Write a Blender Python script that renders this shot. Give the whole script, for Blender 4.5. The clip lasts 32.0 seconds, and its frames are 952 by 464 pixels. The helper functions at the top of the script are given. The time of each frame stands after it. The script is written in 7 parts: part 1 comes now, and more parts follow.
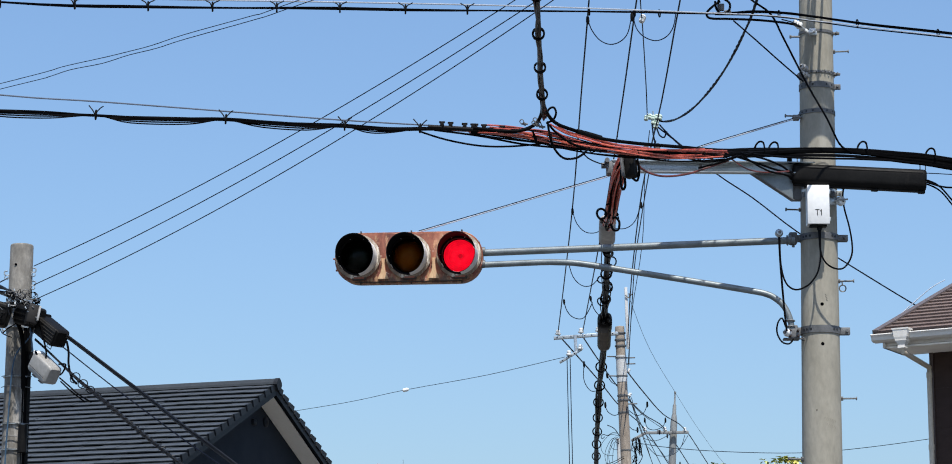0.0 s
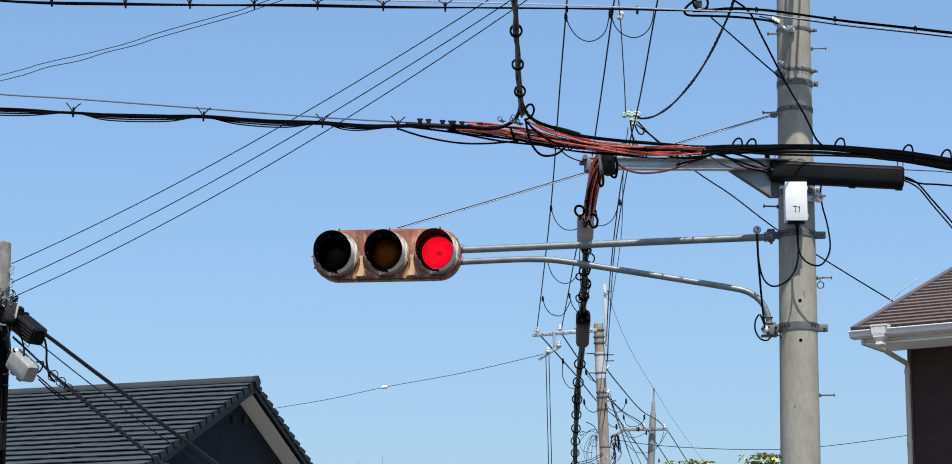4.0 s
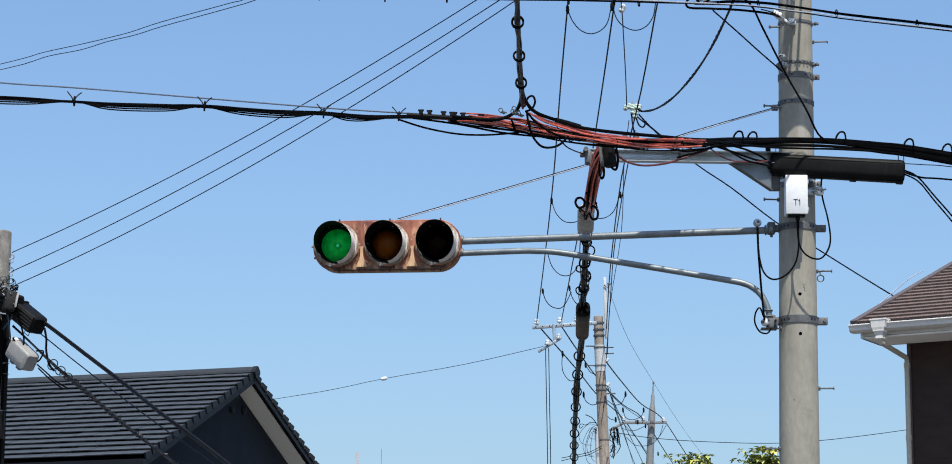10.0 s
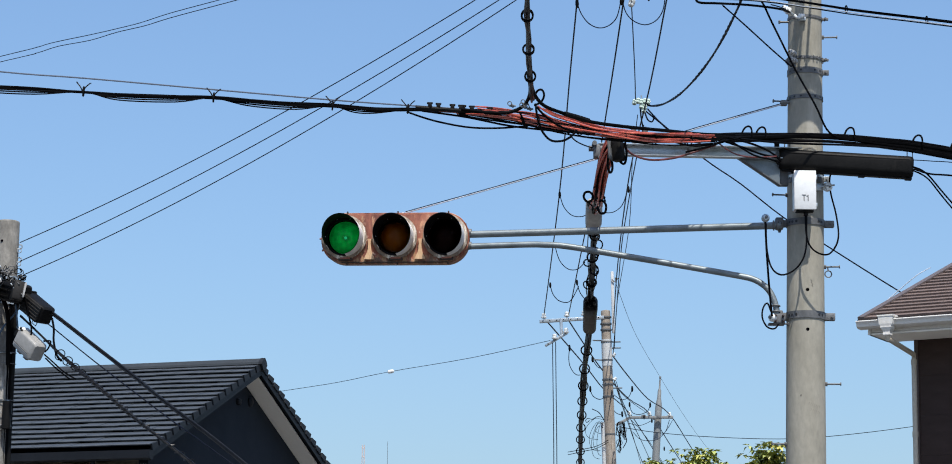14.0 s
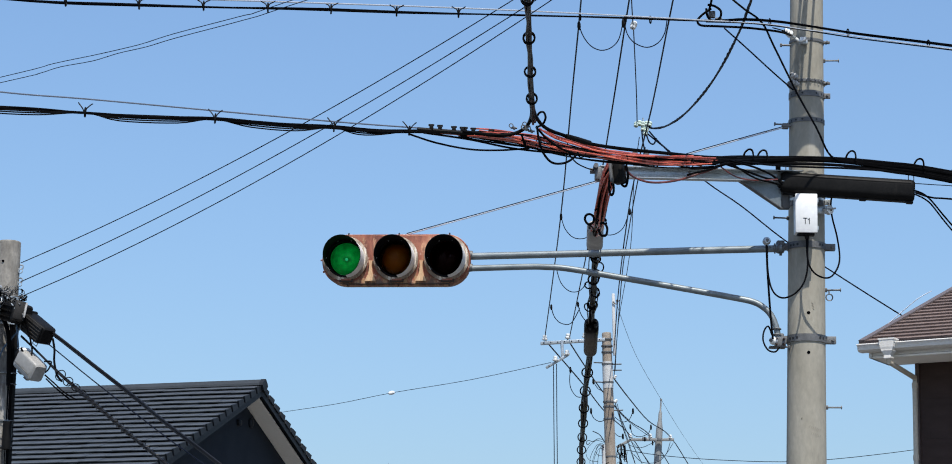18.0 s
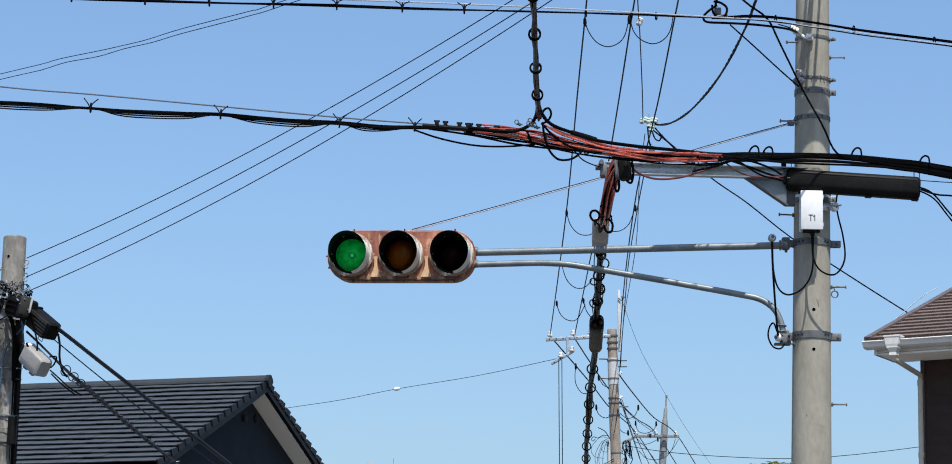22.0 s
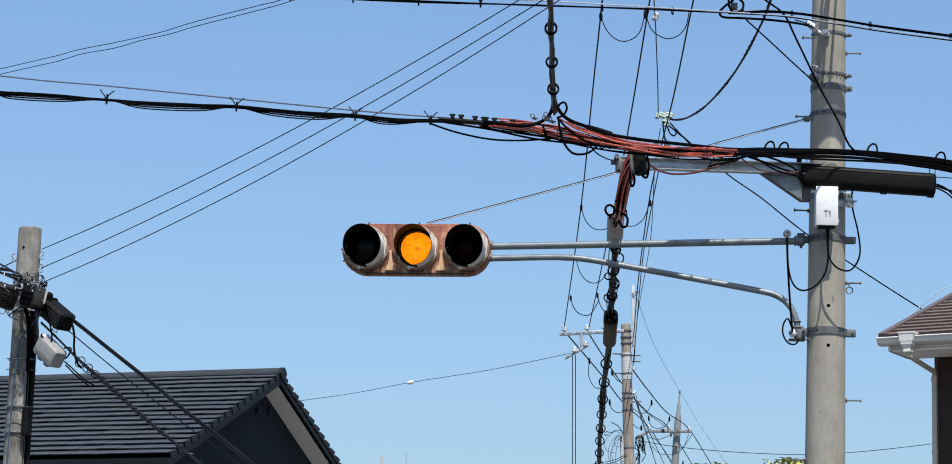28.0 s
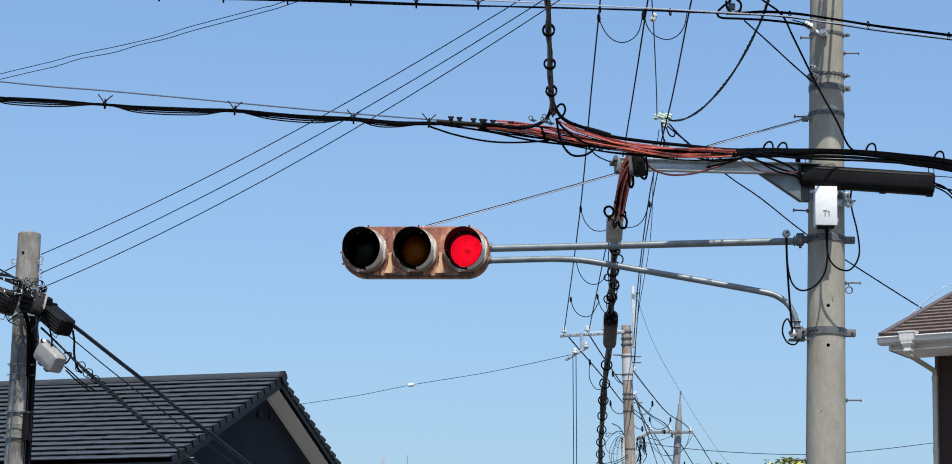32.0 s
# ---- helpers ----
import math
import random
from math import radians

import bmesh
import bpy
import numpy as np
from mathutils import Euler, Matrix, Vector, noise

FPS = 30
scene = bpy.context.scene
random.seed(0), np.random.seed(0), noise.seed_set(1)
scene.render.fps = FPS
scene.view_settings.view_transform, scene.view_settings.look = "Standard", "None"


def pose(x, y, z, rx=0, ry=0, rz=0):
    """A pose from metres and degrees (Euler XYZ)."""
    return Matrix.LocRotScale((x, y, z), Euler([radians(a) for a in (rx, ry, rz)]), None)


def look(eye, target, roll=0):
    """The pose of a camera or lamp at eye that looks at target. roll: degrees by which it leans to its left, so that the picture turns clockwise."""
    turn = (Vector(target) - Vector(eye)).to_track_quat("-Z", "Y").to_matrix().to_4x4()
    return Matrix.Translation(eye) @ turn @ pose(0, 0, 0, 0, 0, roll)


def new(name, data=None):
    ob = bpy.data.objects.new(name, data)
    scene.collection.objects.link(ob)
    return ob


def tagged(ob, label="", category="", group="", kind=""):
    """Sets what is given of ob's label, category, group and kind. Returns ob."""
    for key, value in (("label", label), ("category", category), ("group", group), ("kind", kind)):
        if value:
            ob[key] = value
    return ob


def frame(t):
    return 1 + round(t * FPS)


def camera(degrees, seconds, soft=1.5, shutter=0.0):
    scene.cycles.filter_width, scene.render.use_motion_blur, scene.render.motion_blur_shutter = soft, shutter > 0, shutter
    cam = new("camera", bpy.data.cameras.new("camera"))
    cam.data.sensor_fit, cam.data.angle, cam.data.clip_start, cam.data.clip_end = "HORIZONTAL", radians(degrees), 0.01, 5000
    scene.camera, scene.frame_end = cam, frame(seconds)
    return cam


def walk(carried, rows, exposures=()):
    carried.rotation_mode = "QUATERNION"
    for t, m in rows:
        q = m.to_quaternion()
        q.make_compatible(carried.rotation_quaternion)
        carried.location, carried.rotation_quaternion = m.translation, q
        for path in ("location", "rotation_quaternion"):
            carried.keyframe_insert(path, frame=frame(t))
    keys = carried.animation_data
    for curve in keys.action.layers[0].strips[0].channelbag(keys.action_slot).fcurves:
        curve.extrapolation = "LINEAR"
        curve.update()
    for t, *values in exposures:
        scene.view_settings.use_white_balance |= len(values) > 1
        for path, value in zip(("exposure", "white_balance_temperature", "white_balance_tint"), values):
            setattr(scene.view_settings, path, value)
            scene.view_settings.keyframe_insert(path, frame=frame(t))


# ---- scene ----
# A street corner in Japan under a clear midday sky: an old rusted traffic signal on an arm,
# a concrete utility pole, telephone and power cables, two house roofs and the far line of poles.
# x is to the right, y along the view, z up; the eye stands at 1.6 m.

PATH = [  # seconds, eye x, y, z and turn in degrees: a long lens held by hand
    (0.0, 0.0000, 0, 1.6000, 101.300, 0.004, 0.001),
    (0.5, 0.0009, 0, 1.6005, 101.442, 0.070, -0.069),
    (1.0, 0.0005, 0, 1.6011, 101.549, 0.103, -0.154),
    (1.5, -0.0004, 0, 1.6016, 101.580, 0.083, -0.243),
    (2.0, -0.0010, 0, 1.6009, 101.540, 0.107, -0.283),
    (2.5, -0.0002, 0, 1.5998, 101.460, 0.101, -0.322),
    (3.0, 0.0021, 0, 1.5993, 101.379, 0.091, -0.363),
    (3.5, 0.0046, 0, 1.5993, 101.309, 0.127, -0.385),
    (5.5, 0.0099, 0, 1.5954, 101.091, 0.170, -0.563),
    (6.0, 0.0102, 0, 1.5951, 101.081, 0.136, -0.609),
    (6.5, 0.0104, 0, 1.5952, 101.092, 0.078, -0.613),
    (7.0, 0.0107, 0, 1.5953, 101.122, -0.004, -0.571),
    (7.5, 0.0106, 0, 1.5948, 101.142, -0.088, -0.544),
    (8.0, 0.0092, 0, 1.5939, 101.150, -0.123, -0.492),
    (8.5, 0.0070, 0, 1.5935, 101.124, -0.176, -0.479),
    (9.0, 0.0064, 0, 1.5926, 101.094, -0.162, -0.478),
    (9.5, 0.0069, 0, 1.5916, 101.077, -0.161, -0.479),
    (10.0, 0.0072, 0, 1.5913, 101.079, -0.169, -0.477),
    (10.5, 0.0084, 0, 1.5914, 101.091, -0.212, -0.458),
    (11.0, 0.0093, 0, 1.5914, 101.101, -0.259, -0.427),
    (11.5, 0.0094, 0, 1.5909, 101.120, -0.306, -0.379),
    (12.0, 0.0088, 0, 1.5912, 101.120, -0.420, -0.379),
    (12.5, 0.0071, 0, 1.5919, 101.087, -0.514, -0.386),
    (13.0, 0.0059, 0, 1.5909, 101.030, -0.554, -0.390),
    (13.5, 0.0055, 0, 1.5890, 100.963, -0.588, -0.392),
    (14.0, 0.0050, 0, 1.5876, 100.945, -0.603, -0.395),
    (14.5, 0.0041, 0, 1.5872, 101.017, -0.608, -0.390),
    (16.5, 0.0063, 0, 1.5924, 101.352, -0.660, -0.350),
    (17.0, 0.0068, 0, 1.5922, 101.380, -0.731, -0.367),
    (17.5, 0.0071, 0, 1.5922, 101.400, -0.785, -0.391),
    (18.0, 0.0071, 0, 1.5919, 101.400, -0.807, -0.405),
    (18.5, 0.0076, 0, 1.5919, 101.363, -0.832, -0.400),
    (19.0, 0.0074, 0, 1.5922, 101.299, -0.944, -0.406),
    (19.5, 0.0082, 0, 1.5922, 101.240, -0.961, -0.391),
    (20.0, 0.0090, 0, 1.5922, 101.218, -0.977, -0.394),
    (20.5, 0.0093, 0, 1.5930, 101.230, -0.926, -0.387),
    (21.0, 0.0101, 0, 1.5927, 101.267, -0.889, -0.374),
    (21.5, 0.0106, 0, 1.5923, 101.294, -0.887, -0.347),
    (22.0, 0.0103, 0, 1.5922, 101.317, -0.941, -0.307),
    (22.5, 0.0108, 0, 1.5921, 101.315, -0.951, -0.278),
    (23.0, 0.0113, 0, 1.5922, 101.279, -0.981, -0.231),
    (23.5, 0.0114, 0, 1.5916, 101.232, -0.996, -0.169),
    (24.0, 0.0098, 0, 1.5914, 101.172, -1.068, -0.113),
    (24.5, 0.0072, 0, 1.5915, 101.132, -1.135, -0.051),
    (25.0, 0.0048, 0, 1.5916, 101.123, -1.216, -0.030),
    (25.5, 0.0040, 0, 1.5918, 101.143, -1.243, -0.017),
    (27.5, 0.0048, 0, 1.5904, 101.181, -1.335, -0.054),
    (28.0, 0.0040, 0, 1.5895, 101.188, -1.338, -0.082),
    (28.5, 0.0033, 0, 1.5894, 101.192, -1.295, -0.070),
    (29.0, 0.0033, 0, 1.5899, 101.191, -1.265, -0.042),
    (29.5, 0.0035, 0, 1.5896, 101.181, -1.225, 0.001),
    (30.0, 0.0045, 0, 1.5892, 101.163, -1.206, 0.012),
    (30.5, 0.0061, 0, 1.5897, 101.163, -1.152, 0.016),
    (31.0, 0.0072, 0, 1.5907, 101.176, -1.099, 0.007),
    (31.5, 0.0086, 0, 1.5915, 101.197, -1.022, -0.002),
    (32.0, 0.0093, 0, 1.5915, 101.229, -0.959, -0.008),
]
cam = camera(20, 32.0, soft=0.95)
walk(cam, [(t, pose(x, y, z, rx, ry, rz)) for t, x, y, z, rx, ry, rz in PATH],
     exposures=[(0.0, 0.25), (25.0, 0.25), (28.0, 0.22), (30.5, 0.20), (32.0, 0.23)])

# ---- light ----
SUN_ELEVATION, SUN_AZIMUTH = 62.0, 12.0      # azimuth: degrees to the right of straight behind the eye
sun_way = Vector((math.sin(radians(SUN_AZIMUTH)) * math.cos(radians(SUN_ELEVATION)),
                  -math.cos(radians(SUN_AZIMUTH)) * math.cos(radians(SUN_ELEVATION)),
                  math.sin(radians(SUN_ELEVATION))))
world = bpy.data.worlds.new("sky")
scene.world = world
world.use_nodes = True
sky = world.node_tree.nodes.new("ShaderNodeTexSky")
sky.sky_type = "NISHITA"
sky.sun_disc = False
sky.sun_elevation = radians(SUN_ELEVATION)
sky.sun_rotation = math.atan2(sun_way.x, sun_way.y)
sky.altitude, sky.air_density, sky.dust_density, sky.ozone_density = 0, 1.2, 2.0, 8.0
world.node_tree.links.new(sky.outputs[0], world.node_tree.nodes["Background"].inputs[0])
world.node_tree.nodes["Background"].inputs[1].default_value = 0.1455
sun = new("sun", bpy.data.lights.new("sun", "SUN"))
sun.data.energy, sun.data.angle, sun.data.color = 5.0, radians(0.53), (1.0, 0.95, 0.88)
sun.matrix_world = look((0, 0, 40), Vector((0, 0, 40)) - sun_way)


# ---- materials ----
def nodes_of(name):
    mat = bpy.data.materials.new(name)
    mat.use_nodes = True
    tree = mat.node_tree
    return mat, tree, tree.nodes["Principled BSDF"]


def add(tree, kind, inputs=None, operation="", data_type="", blend_type=""):
    node = tree.nodes.new(kind)
    if operation:
        node.operation = operation
    if data_type:
        node.data_type = data_type
    if blend_type:
        node.blend_type = blend_type
    for key, value in (inputs or {}).items():
        if isinstance(value, bpy.types.NodeSocket):
            tree.links.new(value, node.inputs[key])
        else:
            node.inputs[key].default_value = value
    return node


def noise_at(tree, scale, detail=4.0, rough=0.55, stretch=(1, 1, 1), coords="Object"):
    tc = add(tree, "ShaderNodeTexCoord")
    mp = add(tree, "ShaderNodeMapping", {"Vector": tc.outputs[coords], "Scale": stretch})
    return add(tree, "ShaderNodeTexNoise", {"Vector": mp.outputs[0], "Scale": scale, "Detail": detail, "Roughness": rough}).outputs[0]


def ramp(tree, fac, stops):
    node = add(tree, "ShaderNodeValToRGB", {"Fac": fac})
    cr = node.color_ramp
    while len(cr.elements) < len(stops):
        cr.elements.new(0.5)
    for el, (pos, col) in zip(cr.elements, stops):
        el.position, el.color = pos, (*col, 1) if len(col) == 3 else col
    return node.outputs[0]


def mix(tree, fac, a, b, mode="MIX"):
    node = add(tree, "ShaderNodeMix", data_type="RGBA", blend_type=mode)
    for key, value in ((0, fac), (6, a), (7, b)):
        if isinstance(value, bpy.types.NodeSocket):
            tree.links.new(value, node.inputs[key])
        else:
            node.inputs[key].default_value = value if key == 0 else (*value, 1)
    return node.outputs[2]


def grey(v):
    return (v, v, v)


def surface(name, dark, light, scale=6.0, rough=0.6, metal=0.0, bump=0.15, fine=60.0, stretch=(1, 1, 1), stain=None, stain_at=0.62, per_piece=0.0, shine=0.5, grain=0.35):
    """A weathered surface: a slow stain and a fine grain over one colour, with slight relief."""
    mat, tree, bsdf = nodes_of(name)
    slow = noise_at(tree, scale, 5, 0.6, stretch)
    fleck = noise_at(tree, fine, 3, 0.6, stretch)
    col = ramp(tree, slow, [(0.3, dark), (0.7, light)])
    col = mix(tree, grain, col, ramp(tree, fleck, [(0.3, grey(0.25)), (0.7, grey(0.75))]), "OVERLAY")
    if stain:
        patch = noise_at(tree, scale * 0.6, 6, 0.7, (stretch[0] * 1.3, stretch[1] * 1.3, stretch[2] * 0.5))
        col = mix(tree, ramp(tree, patch, [(stain_at, grey(0)), (stain_at + 0.08, grey(1))]), col, stain)
    if per_piece:
        info = add(tree, "ShaderNodeObjectInfo")
        col = mix(tree, 1.0, col, ramp(tree, info.outputs["Random"], [(0, grey(1 - per_piece)), (1, grey(1.0))]), "MULTIPLY")
    tree.links.new(col, bsdf.inputs["Base Color"])
    tree.links.new(ramp(tree, fleck, [(0.2, grey(max(rough - 0.12, 0.05))), (0.8, grey(min(rough + 0.12, 1)))]), bsdf.inputs["Roughness"])
    bsdf.inputs["Metallic"].default_value = metal
    bsdf.inputs["Specular IOR Level"].default_value = shine
    if bump:
        bp = add(tree, "ShaderNodeBump", {"Height": fleck, "Strength": bump, "Distance": 0.004})
        tree.links.new(bp.outputs[0], bsdf.inputs["Normal"])
    return mat


def rusty(name):
    """Enamel paint gone to rust: brown-red scale, tan run-off and pale flakes of old paint."""
    mat, tree, bsdf = nodes_of(name)
    a = noise_at(tree, 7, 6, 0.62, (1, 1, 0.45))
    b = noise_at(tree, 16, 6, 0.7, (1, 1, 0.35))
    c = noise_at(tree, 45, 4, 0.7)
    col = ramp(tree, a, [(0.32, (0.050, 0.017, 0.012)), (0.42, (0.145, 0.043, 0.026)), (0.51, (0.245, 0.080, 0.047)), (0.61, (0.33, 0.126, 0.072)), (0.74, (0.50, 0.30, 0.175))])
    col = mix(tree, ramp(tree, b, [(0.58, grey(0)), (0.70, grey(0.75))]), col, (0.62, 0.37, 0.20))
    col = mix(tree, ramp(tree, noise_at(tree, 11, 7, 0.75), [(0.585, grey(0)), (0.65, grey(0.8))]), col, (0.66, 0.56, 0.46))
    col = mix(tree, ramp(tree, noise_at(tree, 9, 7, 0.75, (1, 1, 0.6)), [(0.30, grey(0.8)), (0.36, grey(0))]), col, (0.07, 0.03, 0.02))
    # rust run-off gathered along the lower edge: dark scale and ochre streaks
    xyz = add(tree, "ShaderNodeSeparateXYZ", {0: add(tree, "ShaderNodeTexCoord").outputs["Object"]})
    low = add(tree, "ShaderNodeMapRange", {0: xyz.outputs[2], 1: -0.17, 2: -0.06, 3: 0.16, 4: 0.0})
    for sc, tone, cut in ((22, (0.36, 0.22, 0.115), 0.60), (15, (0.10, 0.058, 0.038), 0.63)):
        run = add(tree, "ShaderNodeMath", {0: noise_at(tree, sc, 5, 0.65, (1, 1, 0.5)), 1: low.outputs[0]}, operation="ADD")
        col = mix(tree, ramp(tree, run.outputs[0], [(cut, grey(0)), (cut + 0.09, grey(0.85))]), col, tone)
    col = mix(tree, 0.3, col, ramp(tree, c, [(0.3, grey(0.25)), (0.7, grey(0.75))]), "OVERLAY")
    tree.links.new(col, bsdf.inputs["Base Color"])
    bsdf.inputs["Roughness"].default_value = 0.6
    bp = add(tree, "ShaderNodeBump", {"Height": b, "Strength": 0.35, "Distance": 0.006})
    tree.links.new(bp.outputs[0], bsdf.inputs["Normal"])
    return mat


def lens_glass(name, tint, gloss=0.008):
    """Coloured ribbed lens: clear coloured glass with a thin gloss."""
    mat, tree, bsdf = nodes_of(name)
    out = tree.nodes["Material Output"]
    clear = add(tree, "ShaderNodeBsdfTransparent", {"Color": (*tint, 1)})
    shine = add(tree, "ShaderNodeBsdfGlossy", {"Color": (1, 1, 1, 1), "Roughness": 0.25})
    m = add(tree, "ShaderNodeMixShader", {0: gloss})
    tree.links.new(clear.outputs[0], m.inputs[1])
    tree.links.new(shine.outputs[0], m.inputs[2])
    tree.links.new(m.outputs[0], out.inputs[0])
    return mat


def glowing(name, color, strength, edge=0.8, spots=0.12, dip=0.85):
    """The lit half of a lamp globe, with the faint rings of its reflector."""
    mat, tree, bsdf = nodes_of(name)
    tc = add(tree, "ShaderNodeTexCoord")
    xyz = add(tree, "ShaderNodeSeparateXYZ", {0: tc.outputs["Object"]})
    sq = add(tree, "ShaderNodeMath", {0: xyz.outputs[0], 1: xyz.outputs[0]}, operation="MULTIPLY")
    r2 = add(tree, "ShaderNodeMath", {0: xyz.outputs[2], 1: xyz.outputs[2], 2: sq.outputs[0]}, operation="MULTIPLY_ADD")
    r = add(tree, "ShaderNodeMath", {0: r2.outputs[0]}, operation="SQRT")
    wave = add(tree, "ShaderNodeMath", {0: r.outputs[0], 1: 420.0}, operation="MULTIPLY")
    s = add(tree, "ShaderNodeMath", {0: wave.outputs[0]}, operation="SINE")
    ring = add(tree, "ShaderNodeMapRange", {0: s.outputs[0], 1: -1.0, 2: 1.0, 3: 0.86, 4: 1.0})
    fall = add(tree, "ShaderNodeMapRange", {0: r.outputs[0], 1: 0.03, 2: 0.115, 3: 1.12, 4: edge})
    power = add(tree, "ShaderNodeMath", {0: ring.outputs[0], 1: fall.outputs[0]}, operation="MULTIPLY")
    hub = add(tree, "ShaderNodeMapRange", {0: r.outputs[0], 1: 0.012, 2: 0.042, 3: dip, 4: 1.0})
    power = add(tree, "ShaderNodeMath", {0: power.outputs[0], 1: hub.outputs[0]}, operation="MULTIPLY")
    blot = add(tree, "ShaderNodeMapRange", {0: noise_at(tree, 26, 3, 0.6), 1: 0.3, 2: 0.7, 3: 1 - spots, 4: 1 + spots})
    power = add(tree, "ShaderNodeMath", {0: power.outputs[0], 1: blot.outputs[0]}, operation="MULTIPLY")
    power2 = add(tree, "ShaderNodeMath", {0: power.outputs[0], 1: strength}, operation="MULTIPLY")
    bsdf.inputs["Base Color"].default_value = (0.02, 0.02, 0.02, 1)
    bsdf.inputs["Emission Color"].default_value = (*color, 1)
    tree.links.new(power2.outputs[0], bsdf.inputs["Emission Strength"])
    return mat


def plain(name, color, rough=0.5, metal=0.0, shine=0.5):
    mat, tree, bsdf = nodes_of(name)
    g = noise_at(tree, 30, 4, 0.6)
    col = mix(tree, 0.3, color, ramp(tree, g, [(0.3, grey(0.3)), (0.7, grey(0.7))]), "OVERLAY")
    tree.links.new(col, bsdf.inputs["Base Color"])
    bsdf.inputs["Roughness"].default_value, bsdf.inputs["Metallic"].default_value = rough, metal
    bsdf.inputs["Specular IOR Level"].default_value = shine
    return mat


CONCRETE = surface("weathered_concrete", (0.228, 0.2144, 0.172), (0.308, 0.2912, 0.24), 3.6, 0.85, 0, 0.2, 34, (1, 1, 0.45), (0.338, 0.322, 0.272), 0.57, grain=0.24)
OLD_CONCRETE = surface("old_grey_concrete", (0.06, 0.0544, 0.0456), (0.24, 0.228, 0.2016), 7.0, 0.9, 0, 0.4, 60, (1, 1, 0.55), (0.336, 0.324, 0.3), 0.575)
FAR_CONCRETE = surface("far_brownish_concrete", (0.165, 0.130, 0.098), (0.345, 0.305, 0.255), 3.2, 0.9, 0, 0.2, 30, (1, 1, 0.4), (0.11, 0.085, 0.065), 0.60)
GALVANISED = surface("galvanised_steel", (0.3034, 0.3403, 0.3567), (0.4264, 0.4633, 0.4797), 7.0, 0.33, 0.5, 0.08, 90, grain=0.2)
PIPE_STEEL = surface("weathered_galvanised_pipe", (0.125, 0.148, 0.157), (0.20, 0.228, 0.238), 9.0, 0.5, 0.5, 0.08, 90, grain=0.2)
PALE_PAINT = plain("chalky_pale_grey_paint", (0.448, 0.456, 0.448), 0.6)
DULL_STEEL = surface("dull_grey_steel", (0.0765, 0.0799, 0.08245), (0.1403, 0.1445, 0.1462), 8.0, 0.6, 0.3, 0.15, 90)
BRIGHT_WIRE = plain("bright_galvanised_strand", (0.522, 0.567, 0.621), 0.28, 0.4)
GREY_WIRE = plain("dull_steel_strand", (0.13, 0.16, 0.21), 0.4, 0.3)
BLACK = surface("black_cable_sheath", (0.0016, 0.0016, 0.002), (0.004, 0.004, 0.0044), 5.0, 0.42, 0, 0.1, 80, shine=0.03)
SHEEN_BLACK = surface("shiny_black_cable_sheath", (0.004, 0.004, 0.0045), (0.009, 0.0088, 0.0088), 5.0, 0.36, 0, 0.1, 80, shine=0.3)
BLACK_PLASTIC = surface("black_moulded_plastic", (0.004, 0.004, 0.004), (0.009, 0.0088, 0.0085), 5.0, 0.5, 0, 0.1, 60, (1, 1, 1), (0.014, 0.013, 0.012), 0.66, shine=0.09)
BROWN_PLASTIC = surface("sun_bleached_brown_plastic", (0.048, 0.04, 0.0304), (0.092, 0.0784, 0.06), 9.0, 0.65, 0, 0.1, 60, shine=0.25)
DARK_PLASTIC = surface("dark_grey_plastic", (0.010, 0.0095, 0.009), (0.021, 0.0195, 0.018), 9.0, 0.65, 0, 0.1, 60, shine=0.25)
WIRE = plain("dark_insulated_wire", (0.004, 0.006, 0.013), 0.5, shine=0.06)
MATT_BLACK = surface("dusty_black_cable_sheath", (0.014, 0.0125, 0.0105), (0.042, 0.038, 0.031), 9.0, 0.5, 0, 0.1, 80, per_piece=0.6, shine=0.3)
RED_COVER = surface("faded_red_cable_cover", (0.38, 0.046, 0.030), (0.78, 0.20, 0.135), 9.0, 0.26, 0, 0.1, 80, per_piece=0.5, shine=1.0)
DARK_RED = surface("dark_red_cable_sheath", (0.06, 0.012, 0.012), (0.16, 0.04, 0.035), 14.0, 0.4, 0, 0.1, 80)
WHITE_BOX = plain("white_painted_steel", (0.66, 0.675, 0.67), 0.4)
CREAM_BOX = plain("pale_grey_plastic", (0.2624, 0.2583, 0.2419), 0.5)
GREY_CASE = surface("grey_weathered_plastic", (0.24, 0.2384, 0.228), (0.4, 0.392, 0.372), 9.0, 0.6, 0, 0.15, 60)
PORCELAIN = plain("white_porcelain", (0.663, 0.68, 0.663), 0.15)
GLASSY = plain("pale_green_glaze", (0.4675, 0.561, 0.493), 0.15)
INK = plain("black_ink", (0.012, 0.012, 0.013), 0.6)
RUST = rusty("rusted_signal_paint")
HOOD_OUT = surface("chalky_grey_hood_paint", (0.574, 0.5658, 0.5412), (0.7052, 0.697, 0.6724), 14.0, 0.6, 0, 0.15, 80, (1, 1, 1), (0.2788, 0.164, 0.0984), 0.62)
DOOR_PAINT = surface("flaking_rust_stained_door_paint", (0.1066, 0.0697, 0.0451), (0.328, 0.2706, 0.205), 12.0, 0.7, 0, 0.3, 70, (1, 1, 0.7), (0.7052, 0.656, 0.574), 0.565)
RIM_BLACK = plain("glossy_black_rubber_rim", (0.005, 0.005, 0.006), 0.6, shine=0.08)
WELL_BLACK = plain("soot_black_lamp_well", (0.0018, 0.0018, 0.0022), 0.9, shine=0.0)
LATCH = plain("dark_brown_iron", (0.035, 0.02, 0.014), 0.7)
